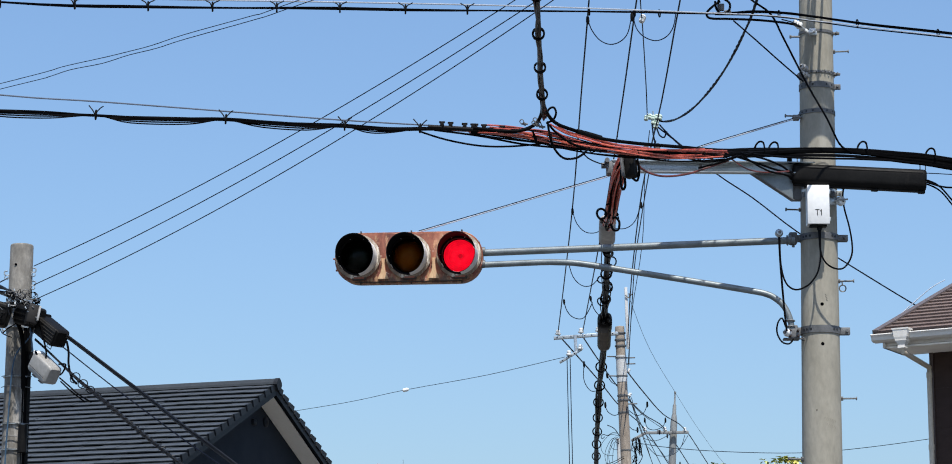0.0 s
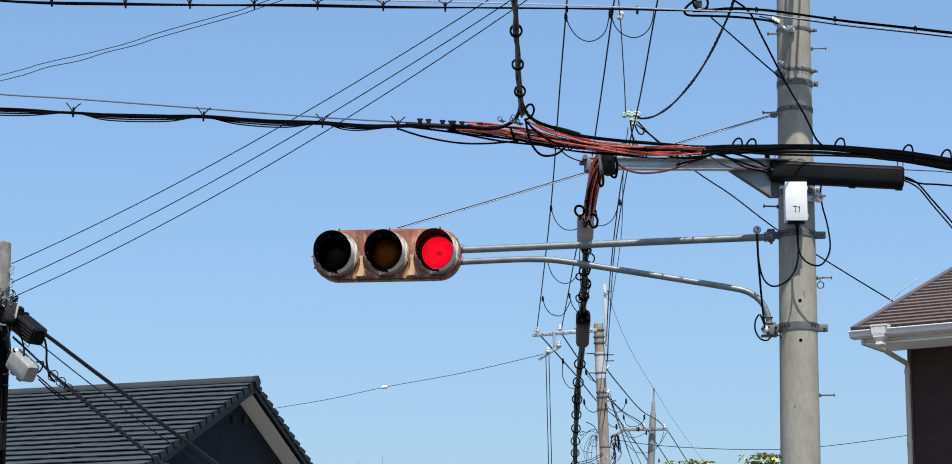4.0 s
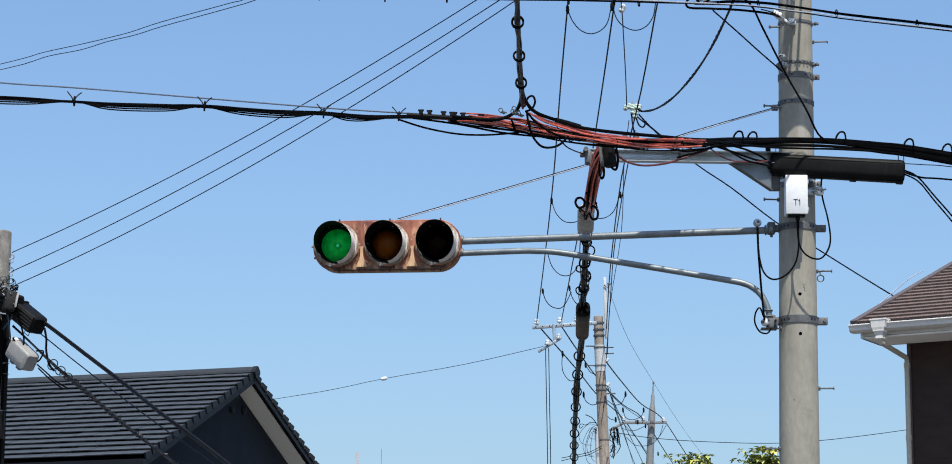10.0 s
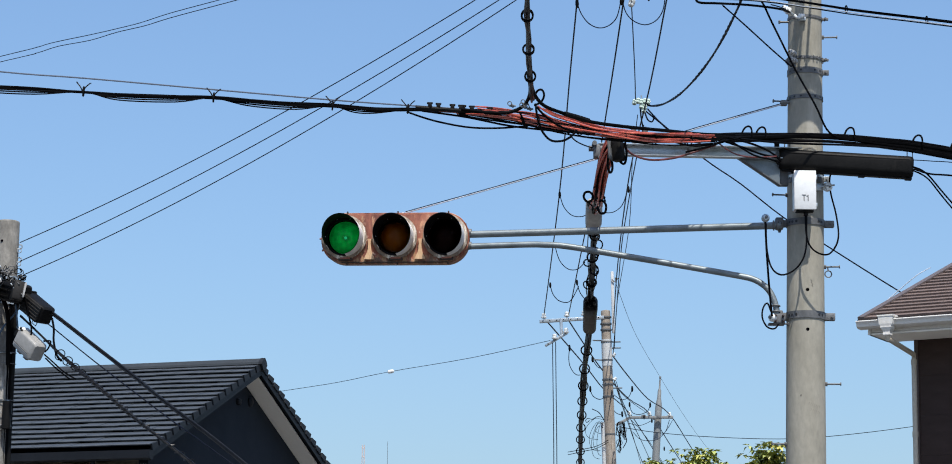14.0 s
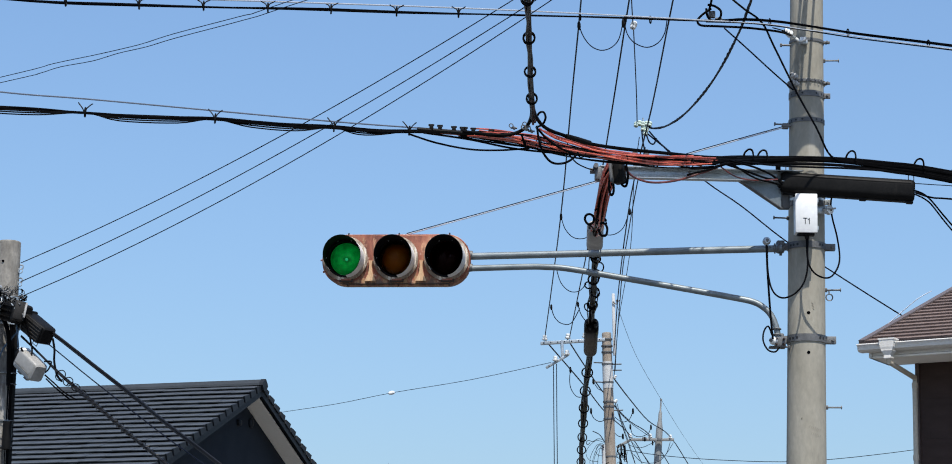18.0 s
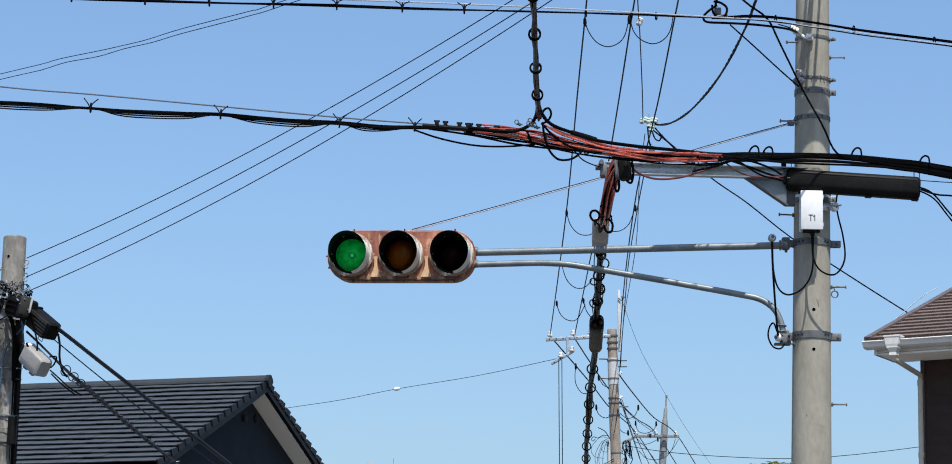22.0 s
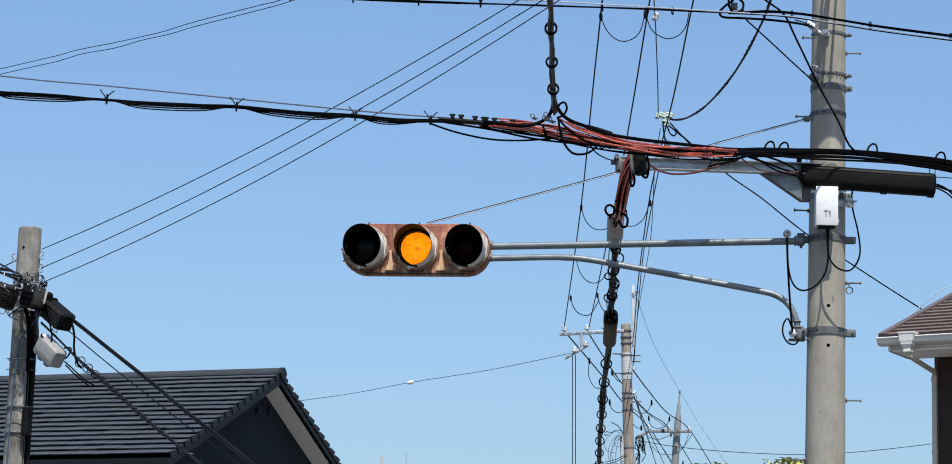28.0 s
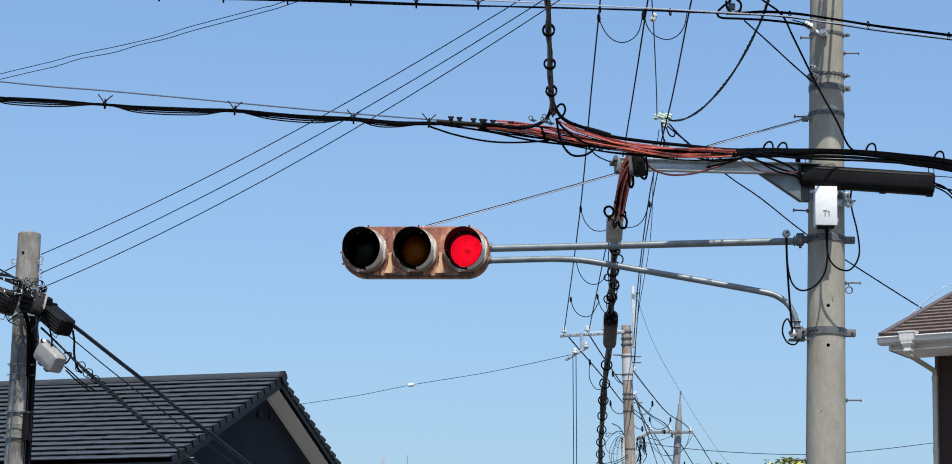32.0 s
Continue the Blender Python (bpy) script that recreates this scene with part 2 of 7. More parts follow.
HOOD_IN = plain("matt_black_paint", (0.008, 0.008, 0.009), 0.7, shine=0.10)
ROOF_TILE = surface("charcoal_roof_tile", (0.0335, 0.0405, 0.0475), (0.0490, 0.0580, 0.0670), 3.0, 0.5, 0, 0.2, 50, per_piece=0.12)
ROOF_TRIM = surface("dark_roof_trim", (0.006, 0.0072, 0.0096), (0.0104, 0.012, 0.0152), 3.0, 0.5, 0, 0.1, 50, shine=0.15)
DARK_WALL = surface("charcoal_render", (0.0105, 0.014, 0.0195), (0.0165, 0.021, 0.027), 2.0, 0.85, 0, 0.25, 90, shine=0.2)
TAN_WALL = surface("tan_render", (0.323, 0.2465, 0.17), (0.391, 0.306, 0.221), 2.0, 0.85, 0, 0.25, 90)
SOFFIT = plain("pale_soffit_board", (0.86, 0.83, 0.76), 0.7)
BROWN_SHINGLE = surface("brown_roof_shingle", (0.1064, 0.0722, 0.05928), (0.1634, 0.1178, 0.0988), 5.0, 0.85, 0, 0.4, 70, per_piece=0.25)
BROWN_TRIM = plain("dark_brown_metal_trim", (0.055, 0.035, 0.028), 0.45)
WHITE_TRIM = plain("white_gutter_plastic", (0.6384, 0.6174, 0.567), 0.4)
CREAM_PIPE = plain("cream_downpipe_plastic", (0.4536, 0.4032, 0.3192), 0.45)
BROWN_SIDING = surface("dark_brown_siding", (0.0323, 0.01955, 0.0153), (0.0493, 0.0306, 0.02465), 3.0, 0.7, 0, 0.3, 60, (1, 1, 3), per_piece=0.07, shine=0.2)
ASPHALT = surface("sun_bleached_asphalt", (0.082, 0.0812, 0.079), (0.116, 0.114, 0.110), 0.6, 0.9, 0, 0.5, 40)
BARK = surface("brown_bark", (0.07, 0.05, 0.035), (0.14, 0.10, 0.07), 9.0, 0.9, 0, 0.6, 40, (1, 1, 0.3))


def leaf_material(name, dark, light):
    mat, tree, bsdf = nodes_of(name)
    geo = add(tree, "ShaderNodeNewGeometry")
    col = ramp(tree, geo.outputs["Random Per Island"], [(0.0, dark), (0.7, light), (1.0, (light[0] * 1.7, light[1] * 1.35, light[2]))])
    tree.links.new(col, bsdf.inputs["Base Color"])
    bsdf.inputs["Roughness"].default_value = 0.45
    bsdf.inputs["Transmission Weight"].default_value = 0.0
    return mat


LEAF = leaf_material("loquat_leaf", (0.10, 0.138, 0.032), (0.33, 0.37, 0.105))
LENS = {"green": lens_glass("deep_green_lens", (0.004, 0.42, 0.11)), "amber": lens_glass("amber_lens", (0.97, 0.27, 0.006)),
        "red": lens_glass("red_lens", (0.88, 0.004, 0.022), 0.004)}
GLOW = {"green": glowing("green_lamp_light", (0.22, 1.0, 0.52), 0.345, 0.40, 0.42, 0.36), "amber": glowing("amber_lamp_light", (1.0, 0.95, 0.6), 1.3, 0.8, 0.24),
        "red": glowing("red_lamp_light", (1.0, 0.9, 0.9), 1.1, 0.75, 0.16, 0.62)}
NUB = {"green": glowing("green_lamp_centre", (4.0, 1.0, 1.6), 0.75), "amber": glowing("amber_lamp_centre", (1.0, 0.95, 0.6), 0.85), "red": glowing("red_lamp_centre", (1.0, 0.9, 0.9), 0.6)}
UNLIT = {"green": plain("dull_green_lamp_back", (0.003, 0.002, 0.006), 0.8, shine=0.05), "red": plain("dull_red_lamp_back", (0.0015, 0.003, 0.006), 0.8, shine=0.05),
         "amber": plain("dull_amber_lamp_back", (0.16, 0.46, 0.14), 0.8, shine=0.05)}


# ---- mesh tools ----
class Shape:
    """Vertices and faces gathered from simple solids, in metres."""

    def __init__(self):
        self.v, self.f, self.m = [], [], []

    def grow(self, verts, faces, slot=0):
        n = len(self.v)
        self.v += [Vector(p) for p in verts]
        self.f += [tuple(i + n for i in fc) for fc in faces]
        self.m += [slot] * len(faces)
        return self

    def ring(self, pts, closed_ends=True, wrap=False, slot=0):
        """A skin over a row of rings (lists of points)."""
        k = len(pts[0])
        faces = []
        rows = len(pts)
        for i in range(rows if wrap else rows - 1):
            a, b = i * k, ((i + 1) % rows) * k
            faces += [(a + j, a + (j + 1) % k, b + (j + 1) % k, b + j) for j in range(k)]
        if closed_ends and not wrap:
            faces += [tuple(reversed(range(k))), tuple((rows - 1) * k + j for j in range(k))]
        return self.grow([p for r in pts for p in r], faces, slot)

    def tube(self, pts, r, n=7, smooth=4, wrap=False, slot=0):
        pts = curve_through(pts, smooth, wrap) if smooth else [Vector(p) for p in pts]
        rings, up = [], None
        for i, p in enumerate(pts):
            a = pts[i - 1] if (i or wrap) else p
            b = pts[(i + 1) % len(pts)] if (i < len(pts) - 1 or wrap) else p
            way = (b - a).normalized()
            if up is None:
                up = way.orthogonal().normalized()
            up = (up - way * up.dot(way)).normalized()
            side = way.cross(up)
            rad = r(i / max(len(pts) - 1, 1)) if callable(r) else r
            rings.append([p + rad * (math.cos(2 * math.pi * j / n) * up + math.sin(2 * math.pi * j / n) * side) for j in range(n)])
        return self.ring(rings, True, wrap, slot)

    def rod(self, a, b, r0, r1=None, n=12, slot=0):
        a, b = Vector(a), Vector(b)
        r1 = r0 if r1 is None else r1
        way = (b - a).normalized()
        up = way.orthogonal().normalized()
        side = way.cross(up)
        return self.ring([[p + r * (math.cos(2 * math.pi * j / n) * up + math.sin(2 * math.pi * j / n) * side) for j in range(n)]
                          for p, r in ((a, r0), (b, r1))], slot=slot)

    def lathe(self, profile, m, n=24, slot=0):
        """profile: (radius, height) rows, turned about the local z of the pose m."""
        return self.ring([[m @ Vector((r * math.cos(2 * math.pi * j / n), r * math.sin(2 * math.pi * j / n), h)) for j in range(n)]
                          for r, h in profile], False, slot=slot)

    def box(self, m, size, bevel=0.0, slot=0):
        """A box of that size centred on the pose m, its edges rounded."""
        sx, sy, sz = (s / 2 for s in size)
        if not bevel:
            vs = [m @ Vector((x, y, z)) for x in (-sx, sx) for y in (-sy, sy) for z in (-sz, sz)]
            return self.grow(vs, [(0, 1, 3, 2), (4, 6, 7, 5), (0, 4, 5, 1), (2, 3, 7, 6), (0, 2, 6, 4), (1, 5, 7, 3)], slot)
        bm = bmesh.new()
        bmesh.ops.create_cube(bm, size=1.0)
        for v in bm.verts:
            v.co = Vector((v.co.x * size[0], v.co.y * size[1], v.co.z * size[2]))
        bmesh.ops.bevel(bm, geom=list(bm.edges), offset=bevel, segments=2, affect="EDGES", profile=0.5)
        bm.verts.index_update()
        vs, fs = [m @ v.co for v in bm.verts], [tuple(v.index for v in f.verts) for f in bm.faces]
        bm.free()
        return self.grow(vs, fs, slot)

    def prism(self, outline, m, depth, slot=0):
        """An outline in the local xz plane of m, pushed to depth along local y."""
        return self.ring([[m @ Vector((x, 0, z)) for x, z in outline], [m @ Vector((x, depth, z)) for x, z in outline]], slot=slot)

    def slab(self, corners, thick, slot=0):
        """A flat plate under four corners, of that thickness downwards along its own normal."""
        c = [Vector(p) for p in corners]
        n = (c[1] - c[0]).cross(c[2] - c[0]).normalized()
        if n.z < 0:
            n = -n
        return self.ring([[p for p in c], [p - n * thick for p in c]], slot=slot)

    def torus(self, m, R, r, n=14, k=5, slot=0):
        pts = [m @ Vector((R * math.cos(2 * math.pi * i / n), R * math.sin(2 * math.pi * i / n), 0)) for i in range(n)]
        return self.tube(pts, r, k, 0, True, slot)


def curve_through(pts, steps=4, wrap=False):
    """A smooth line through the points (Catmull-Rom)."""
    p = [Vector(q) for q in pts]
    if len(p) < 3:
        return p
    out, n = [], len(p)
    for i in range(n if wrap else n - 1):
        if wrap:
            a, b, c, d = p[i - 1], p[i], p[(i + 1) % n], p[(i + 2) % n]
        else:
            a, b, c, d = p[max(i - 1, 0)], p[i], p[i + 1], p[min(i + 2, n - 1)]
        for s in range(steps):
            t = s / steps
            out.append(0.5 * ((2 * b) + (c - a) * t + (2 * a - 5 * b + 4 * c - d) * t * t + (3 * b - a - 3 * c + d) * t ** 3))
    if not wrap:
        out.append(p[-1])
    return out


def along(pts, s):
    """The place at the share s of the line's length, and its way there."""
    p = curve_through(pts, 6)
    d = [0.0]
    for a, b in zip(p, p[1:]):
        d.append(d[-1] + (b - a).length)
    want = s * d[-1]
    for i in range(len(p) - 1):
        if d[i + 1] >= want or i == len(p) - 2:
            k = (want - d[i]) / max(d[i + 1] - d[i], 1e-9)
            return p[i].lerp(p[i + 1], k), (p[i + 1] - p[i]).normalized()


def facing(p, way, spin=0.0):
    """A pose at p whose z axis points along way."""
    return Matrix.Translation(p) @ Vector(way).to_track_quat("Z", "Y").to_matrix().to_4x4() @ Matrix.Rotation(spin, 4, "Z")


HOME = {}


def thing(name, at, label, category, group="", kind="", turn=None):
    ob = new(name)
    ob.empty_display_size = 0.1
    ob.matrix_world = Matrix.Translation(at) if turn is None else turn
    HOME[ob.name] = Vector(at) if turn is None else Vector((0, 0, 0))
    return tagged(ob, label, category, group, kind)


def part(name, shape, material, parent=None, label="", smooth=40, at=None):
    """One mesh object from a shape, under a thing or a part. The shape is in world metres, or in the space of a turned thing."""
    base = Vector(at) if at is not None else sum(shape.v, Vector()) / max(len(shape.v), 1)
    me = bpy.data.meshes.new(name)
    me.from_pydata([v - base for v in shape.v], [], shape.f)
    for m in (material if isinstance(material, (list, tuple)) else [material]):
        me.materials.append(m)
    if any(shape.m):
        me.polygons.foreach_set("material_index", shape.m)
    bm = bmesh.new()
    bm.from_mesh(me)
    bmesh.ops.recalc_face_normals(bm, faces=bm.faces)
    bm.to_mesh(me)
    bm.free()
    if smooth:
        me.polygons.foreach_set("use_smooth", [True] * len(me.polygons))
        me.set_sharp_from_angle(angle=radians(smooth))
    ob = new(name, me)
    home = HOME[parent.name] if parent is not None else Vector((0, 0, 0))
    ob.location = base - home
    HOME[ob.name] = base
    if parent is not None:
        ob.parent = parent
    return tagged(ob, label) if label else ob


def lone(name, shape, material, label, category, group="", kind="", smooth=40):
    """A thing that is one mesh."""
    return tagged(part(name, shape, material, None, "", smooth), label, category, group, kind)


def wire(name, pts, r, material, label, category="cable", group="", n=6, smooth=4):
    return lone(name, Shape().tube(pts, r, n, smooth), material, label, category, group)


def strands(parent, pts, count, spread, r, material, seed, name="cable", n=6, steps=5, label="", ends=0.0, weave=1.0):
    """Cables that lie loosely together along one line, each a part; ends: the share of the line by which they stop short."""
    rng = random.Random(seed)
    line = curve_through(pts, steps)
    for _ in range(count):
        ang, ph, sp = rng.uniform(0, 6.28), rng.uniform(0, 6.28), weave * rng.uniform(0.15, 0.4)
        out, run = [], 0.0
        for i, p in enumerate(line):
            run += (p - line[i - 1]).length if i else 0
            a = ang + 1.9 * math.sin(sp * run * 2.2 + ph)
            q = spread * (0.65 + 0.35 * math.sin(1.7 * sp * run * 3 + 2 * ph))
            way = (line[min(i + 1, len(line) - 1)] - line[max(i - 1, 0)]).normalized()
            side = way.cross(Vector((0, 0, 1))).normalized()
            up = side.cross(way)
            out.append(p + q * (math.cos(a) * side * 0.7 + math.sin(a) * up))
        if ends:
            out = out[round(len(out) * rng.uniform(0, ends)):len(out) - round(len(out) * rng.uniform(0, ends))]
        part(name, Shape().tube(out, r * rng.uniform(0.85, 1.15), n, 0), material, parent, label)


# ---- ground ----
def build_ground():
    g = Shape().grow([(-2500, -2500, 0), (2500, -2500, 0), (2500, 2500, 0), (-2500, 2500, 0)], [(0, 1, 2, 3)])
    ob = part("ground", g, ASPHALT, smooth=0)
    tagged(ob, "sun-bleached grey asphalt ground of the street corner", "ground", kind="structure")


build_ground()

# ---- the main utility pole ----
CHIP = plain("chipped_concrete", (0.136, 0.124, 0.104), 0.95, shine=0.1)
CONCRETE_DARK = plain("dark_worn_concrete", (0.2304, 0.2152, 0.1776), 0.9, shine=0.2)
POLE_LOW, POLE_HIGH = Vector((2.573, 20.000, 3.840)), Vector((2.609, 20.000, 7.415))
POLE_WAY = (POLE_HIGH - POLE_LOW).normalized()


def pole_at(z):
    """The pole's axis and radius at a height."""
    p = POLE_LOW + POLE_WAY * ((z - POLE_LOW.z) / POLE_WAY.z)
    return p, 0.149 - (z - POLE_LOW.z) * 0.0064


def level(v):
    return v[2]


def band(parent, z, height, material=DULL_STEEL, lug=1, name="band", proud=0.006):
    """A steel strap round the pole with a bolted lug."""
    p, r = pole_at(z)
    s = Shape().lathe([(r + 0.001, -height / 2), (r + proud, -height / 2), (r + proud, height / 2), (r + 0.001, height / 2)], facing(p, POLE_WAY), 32)
    for k in ([0] if lug == 1 else [0, math.pi] if lug == 2 else []):
        c = p + Vector((math.cos(k) * (r + 0.022), -0.03, 0))
        s.box(Matrix.Translation(c), (0.05, 0.02, height * 0.9), 0.003)
        s.rod(c + Vector((0, -0.035, 0)), c + Vector((0, 0.03, 0)), 0.009, n=6)
    ob = part(name, s, material, parent)
    for k in (-1.1, -0.75, -0.35, 0.45, 0.85, 1.15) if height > 0.028 else ():
        w = Vector((math.sin(k), -math.cos(k), 0))
        part("slot", Shape().rod(p + w * (r + 0.002), p + w * (r + proud + 0.0012), 0.008, n=8), INK, ob)
    return ob


def peg(parent, z, side, length=0.11, ang=0.0, ring=False):
    """A step bolt."""
    p, r = pole_at(z)
    way = Vector((side * math.cos(ang), -math.sin(ang), 0))
    a, b = p + way * (r - 0.02), p + way * (r + length)
    s = Shape().rod(a, b, 0.0065, n=8).rod(b, b + way * 0.008, 0.014, n=10)
    s.rod(p + way * r, p + way * (r + 0.015), 0.016, n=6)
    if ring:
        s.torus(Matrix.Translation(p + way * (r + 0.03) + Vector((0, 0, -0.055))) @ Matrix.Rotation(radians(90), 4, "X"), 0.025, 0.005)
        s.rod(p + way * (r + 0.025), p + way * (r + 0.03) + Vector((0, 0, -0.03)), 0.005, n=6)
    return part("step_bolt", s, DULL_STEEL, parent)


def build_main_pole():
    foot, _ = pole_at(0)
    pole = thing("utility_pole", foot, "tall tapered grey concrete utility pole with steel bands and step bolts", "utility pole")
    prof = []
    for i in range(28):
        z = 11.4 * i / 27
        p, r = pole_at(z)
        prof.append((r, z / POLE_WAY.z))
    top = prof[-1]
    prof += [(top[0] - 0.012, top[1] + 0.012), (0.02, top[1] + 0.018)]
    part("shaft", Shape().lathe(prof, facing(foot, POLE_WAY), 40), CONCRETE, pole, "weathered concrete shaft")
    zs = {v: pole_at(h)[0].z for v, h in (("a", level((2.611, 20.000, 7.139))), ("b", level((2.608, 20.000, 6.817))), ("c", level((2.606, 20.000, 6.717))),
                                          ("d", level((2.605, 20.000, 6.512))), ("t", level((2.604, 20.000, 5.887))), ("e", level((2.600, 20.000, 5.545))), ("f", level((2.587, 20.000, 4.839))))}
    band(pole, zs["a"], 0.022)
    chain = band(pole, zs["b"], 0.02, lug=1, name="chain_band")
    p, r = pole_at(zs["b"])
    for j in range(26):
        a = 2 * math.pi * j / 26
        part("chain_link", Shape().torus(Matrix.Translation(Vector((math.cos(a) * (r + 0.008), math.sin(a) * (r + 0.008), 0)) + p) @ Matrix.Rotation(a, 4, "Z") @ Matrix.Rotation(radians(90 if j % 2 else 55), 4, "X"), 0.012, 0.0035, 8, 4), DULL_STEEL, chain)
    band(pole, zs["c"], 0.045)
    band(pole, zs["d"], 0.032, DULL_STEEL, 0)
    band(pole, zs["t"], 0.045, GALVANISED, 1)
    # holes and old scars in the concrete
    for u_z, side in ((level((2.609, 20.000, 5.020)), -0.002), (level((2.597, 20.000, 4.720)), -0.002)):
        p, r = pole_at(u_z)
        c = p + Vector((side, -r - 0.0005, 0))
        part("bolt_hole", Shape().rod(c + Vector((0, 0.02, 0)), c, 0.013, n=12), WELL_BLACK, pole, "small dark bolt hole")
    for u, side, ang, ring in ((level((2.771, 20.000, 7.000)), 1, 0.1, False), (level((2.770, 20.000, 5.214)), 1, 0.15, True), (level((2.768, 20.000, 4.326)), 1, 0.1, False),
                               (level((2.410, 20.000, 6.493)), -1, 0.1, False), (level((2.394, 20.000, 5.765)), -1, 0.1, False), (level((2.349, 20.000, 3.872)), -1, 0.2, False),
                               (level((2.371, 20.000, 4.770)), -1, 0.4, False), (level((2.789, 20.000, 7.706)), 1, 0.1, False), (level((2.722, 20.000, 3.452)), 1, 0.1, False),
                               (level((2.330, 20.000, 3.006)), -1, 0.2, False), (level((2.699, 20.000, 2.563)), 1, 0.1, False)):
        peg(pole, u, side, ang=ang, ring=ring)
    # worn embossed marks and a hairline scar low on the shaft
    for row, z0 in enumerate((level((2.606, 20.000, 4.175)), level((2.605, 20.000, 4.116)))):
        for k in range(7 - row):
            p, r = pole_at(z0 - 0.012 - 0.004 * k + 0.012 * row)
            a = radians(-88 + 5.6 * k + 6 * row)
            way = Vector((math.cos(a), math.sin(a), 0))
            m = Matrix.Translation(p + way * (r + 0.0004)) @ Matrix.Rotation(a + radians(90), 4, "Z")
            part("embossed_mark", Shape().box(m @ pose(0, 0, 0, 0, 20, 0), (0.005, 0.0014, 0.020)), CONCRETE_DARK, pole, smooth=0)
    p, r = pole_at(level((2.508, 20.000, 4.225)))
    c = p + Vector((-0.05, -math.sqrt(r * r - 0.0025) - 0.0006, 0))
    part("chip", Shape().rod(c + Vector((0, 0.02, 0)), c, 0.011, 0.008, n=7), CHIP, pole, "small chipped dark spot")
    z0 = level((2.628, 20.000, 5.047))
    pts = []
    for dx, dz in ((0.020, 0.05), (0.030, 0.042), (0.024, 0.03), (0.036, 0.02), (0.030, 0.008), (0.040, 0.0)):
        p, r = pole_at(z0 + dz)
        pts.append(p + Vector((dx, -math.sqrt(r * r - dx * dx) - 0.0005, 0)))
    part("crack", Shape().tube(pts, 0.0028, 5, 3), CONCRETE_DARK, pole)
    # porcelain insulator on a short bracket near the top band
    c = Vector((2.465, 19.820, 7.156))
    s = Shape()
    for k, h in ((0.0, 0.03), (0.024, 0.026), (0.048, 0.022)):
        s.lathe([(0.008, k), (h, k + 0.004), (h, k + 0.014), (0.012, k + 0.02)], facing(c, (-0.5, -0.3, 0.25)), 14)
    part("insulator", s, PORCELAIN, pole, "white porcelain insulator")
    part("insulator_bracket", Shape().tube([c, c + Vector((0.05, 0.02, -0.03)), c + Vector((0.09, 0.05, -0.05))], 0.009, 6).box(Matrix.Translation(c + Vector((0.1, 0.03, -0.05))), (0.06, 0.03, 0.03), 0.004), GALVANISED, pole)
    part("tie_knot", Shape().tube([(2.499, 19.800, 7.122), (2.531, 19.800, 7.103), (2.570, 19.820, 7.128)], 0.012, 7, 3).box(Matrix.Translation((2.558, 19.830, 7.126)), (0.05, 0.03, 0.03), 0.006), PORCELAIN, pole)
    # bracket under the chain band that takes the drop wire
    c = Vector((2.479, 19.860, 6.771))
    part("wire_clamp", Shape().box(Matrix.Translation(c), (0.06, 0.05, 0.05), 0.01).rod(c + Vector((-0.04, -0.02, 0.0)), c + Vector((0.03, -0.02, -0.04)), 0.012), DULL_STEEL, pole)
    # tie rod clamp
    c = Vector((2.432, 19.950, 6.471))
    part("tie_clamp", Shape().box(Matrix.Translation(c), (0.05, 0.05, 0.04), 0.006).rod(c + Vector((-0.03, -0.02, 0)), c + Vector((0.04, -0.02, 0)), 0.01), DULL_STEEL, pole)
    # side insulator beside the white box
    c = Vector((2.738, 19.845, 5.801))
    s = Shape()
    for k, h in ((-0.030, 0.026), (-0.012, 0.036), (0.008, 0.034)):
        s.lathe([(0.008, k), (h, k + 0.004), (h, k + 0.014), (0.012, k + 0.02)], facing(c, (0.7, -1, 0.1)), 16)
    part("insulator", s, PORCELAIN, pole, "small white porcelain insulator")
    part("insulator_bracket", Shape().box(Matrix.Translation(c + Vector((-0.066, 0.02, 0.004))), (0.08, 0.02, 0.058), 0.004).rod(c + Vector((-0.05, -0.02, 0)), c + Vector((0.05, -0.05, 0.005)), 0.007, n=8), GALVANISED, pole)
    # weathered spool insulators at the chain band
    for q, sc in (((2.487, 19.825, 6.832), 0.8), ((2.496, 19.825, 6.775), 0.75)):
        q = Vector(q)
        t = Shape()
        for k, h in ((-0.030, 0.026), (-0.006, 0.032), (0.018, 0.026)):
            t.lathe([(0.006, k), (h * sc, k + 0.003), (h * sc, k + 0.013), (0.010, k + 0.018)], facing(q, (-0.75, -0.6, 0.2)), 14)
        part("spool", t, GREY_CASE, pole, "weathered grey spool insulator")
    p, r = pole_at(zs["a"])
    part("band_bolt", Shape().rod(p + Vector((-r - 0.075, -0.03, -0.025)), p + Vector((-r + 0.02, -0.03, -0.025)), 0.008, n=8).rod(p + Vector((-r - 0.078, -0.03, -0.025)), p + Vector((-r - 0.064, -0.03, -0.025)), 0.014, n=6), DULL_STEEL, pole)
    return pole


build_main_pole()


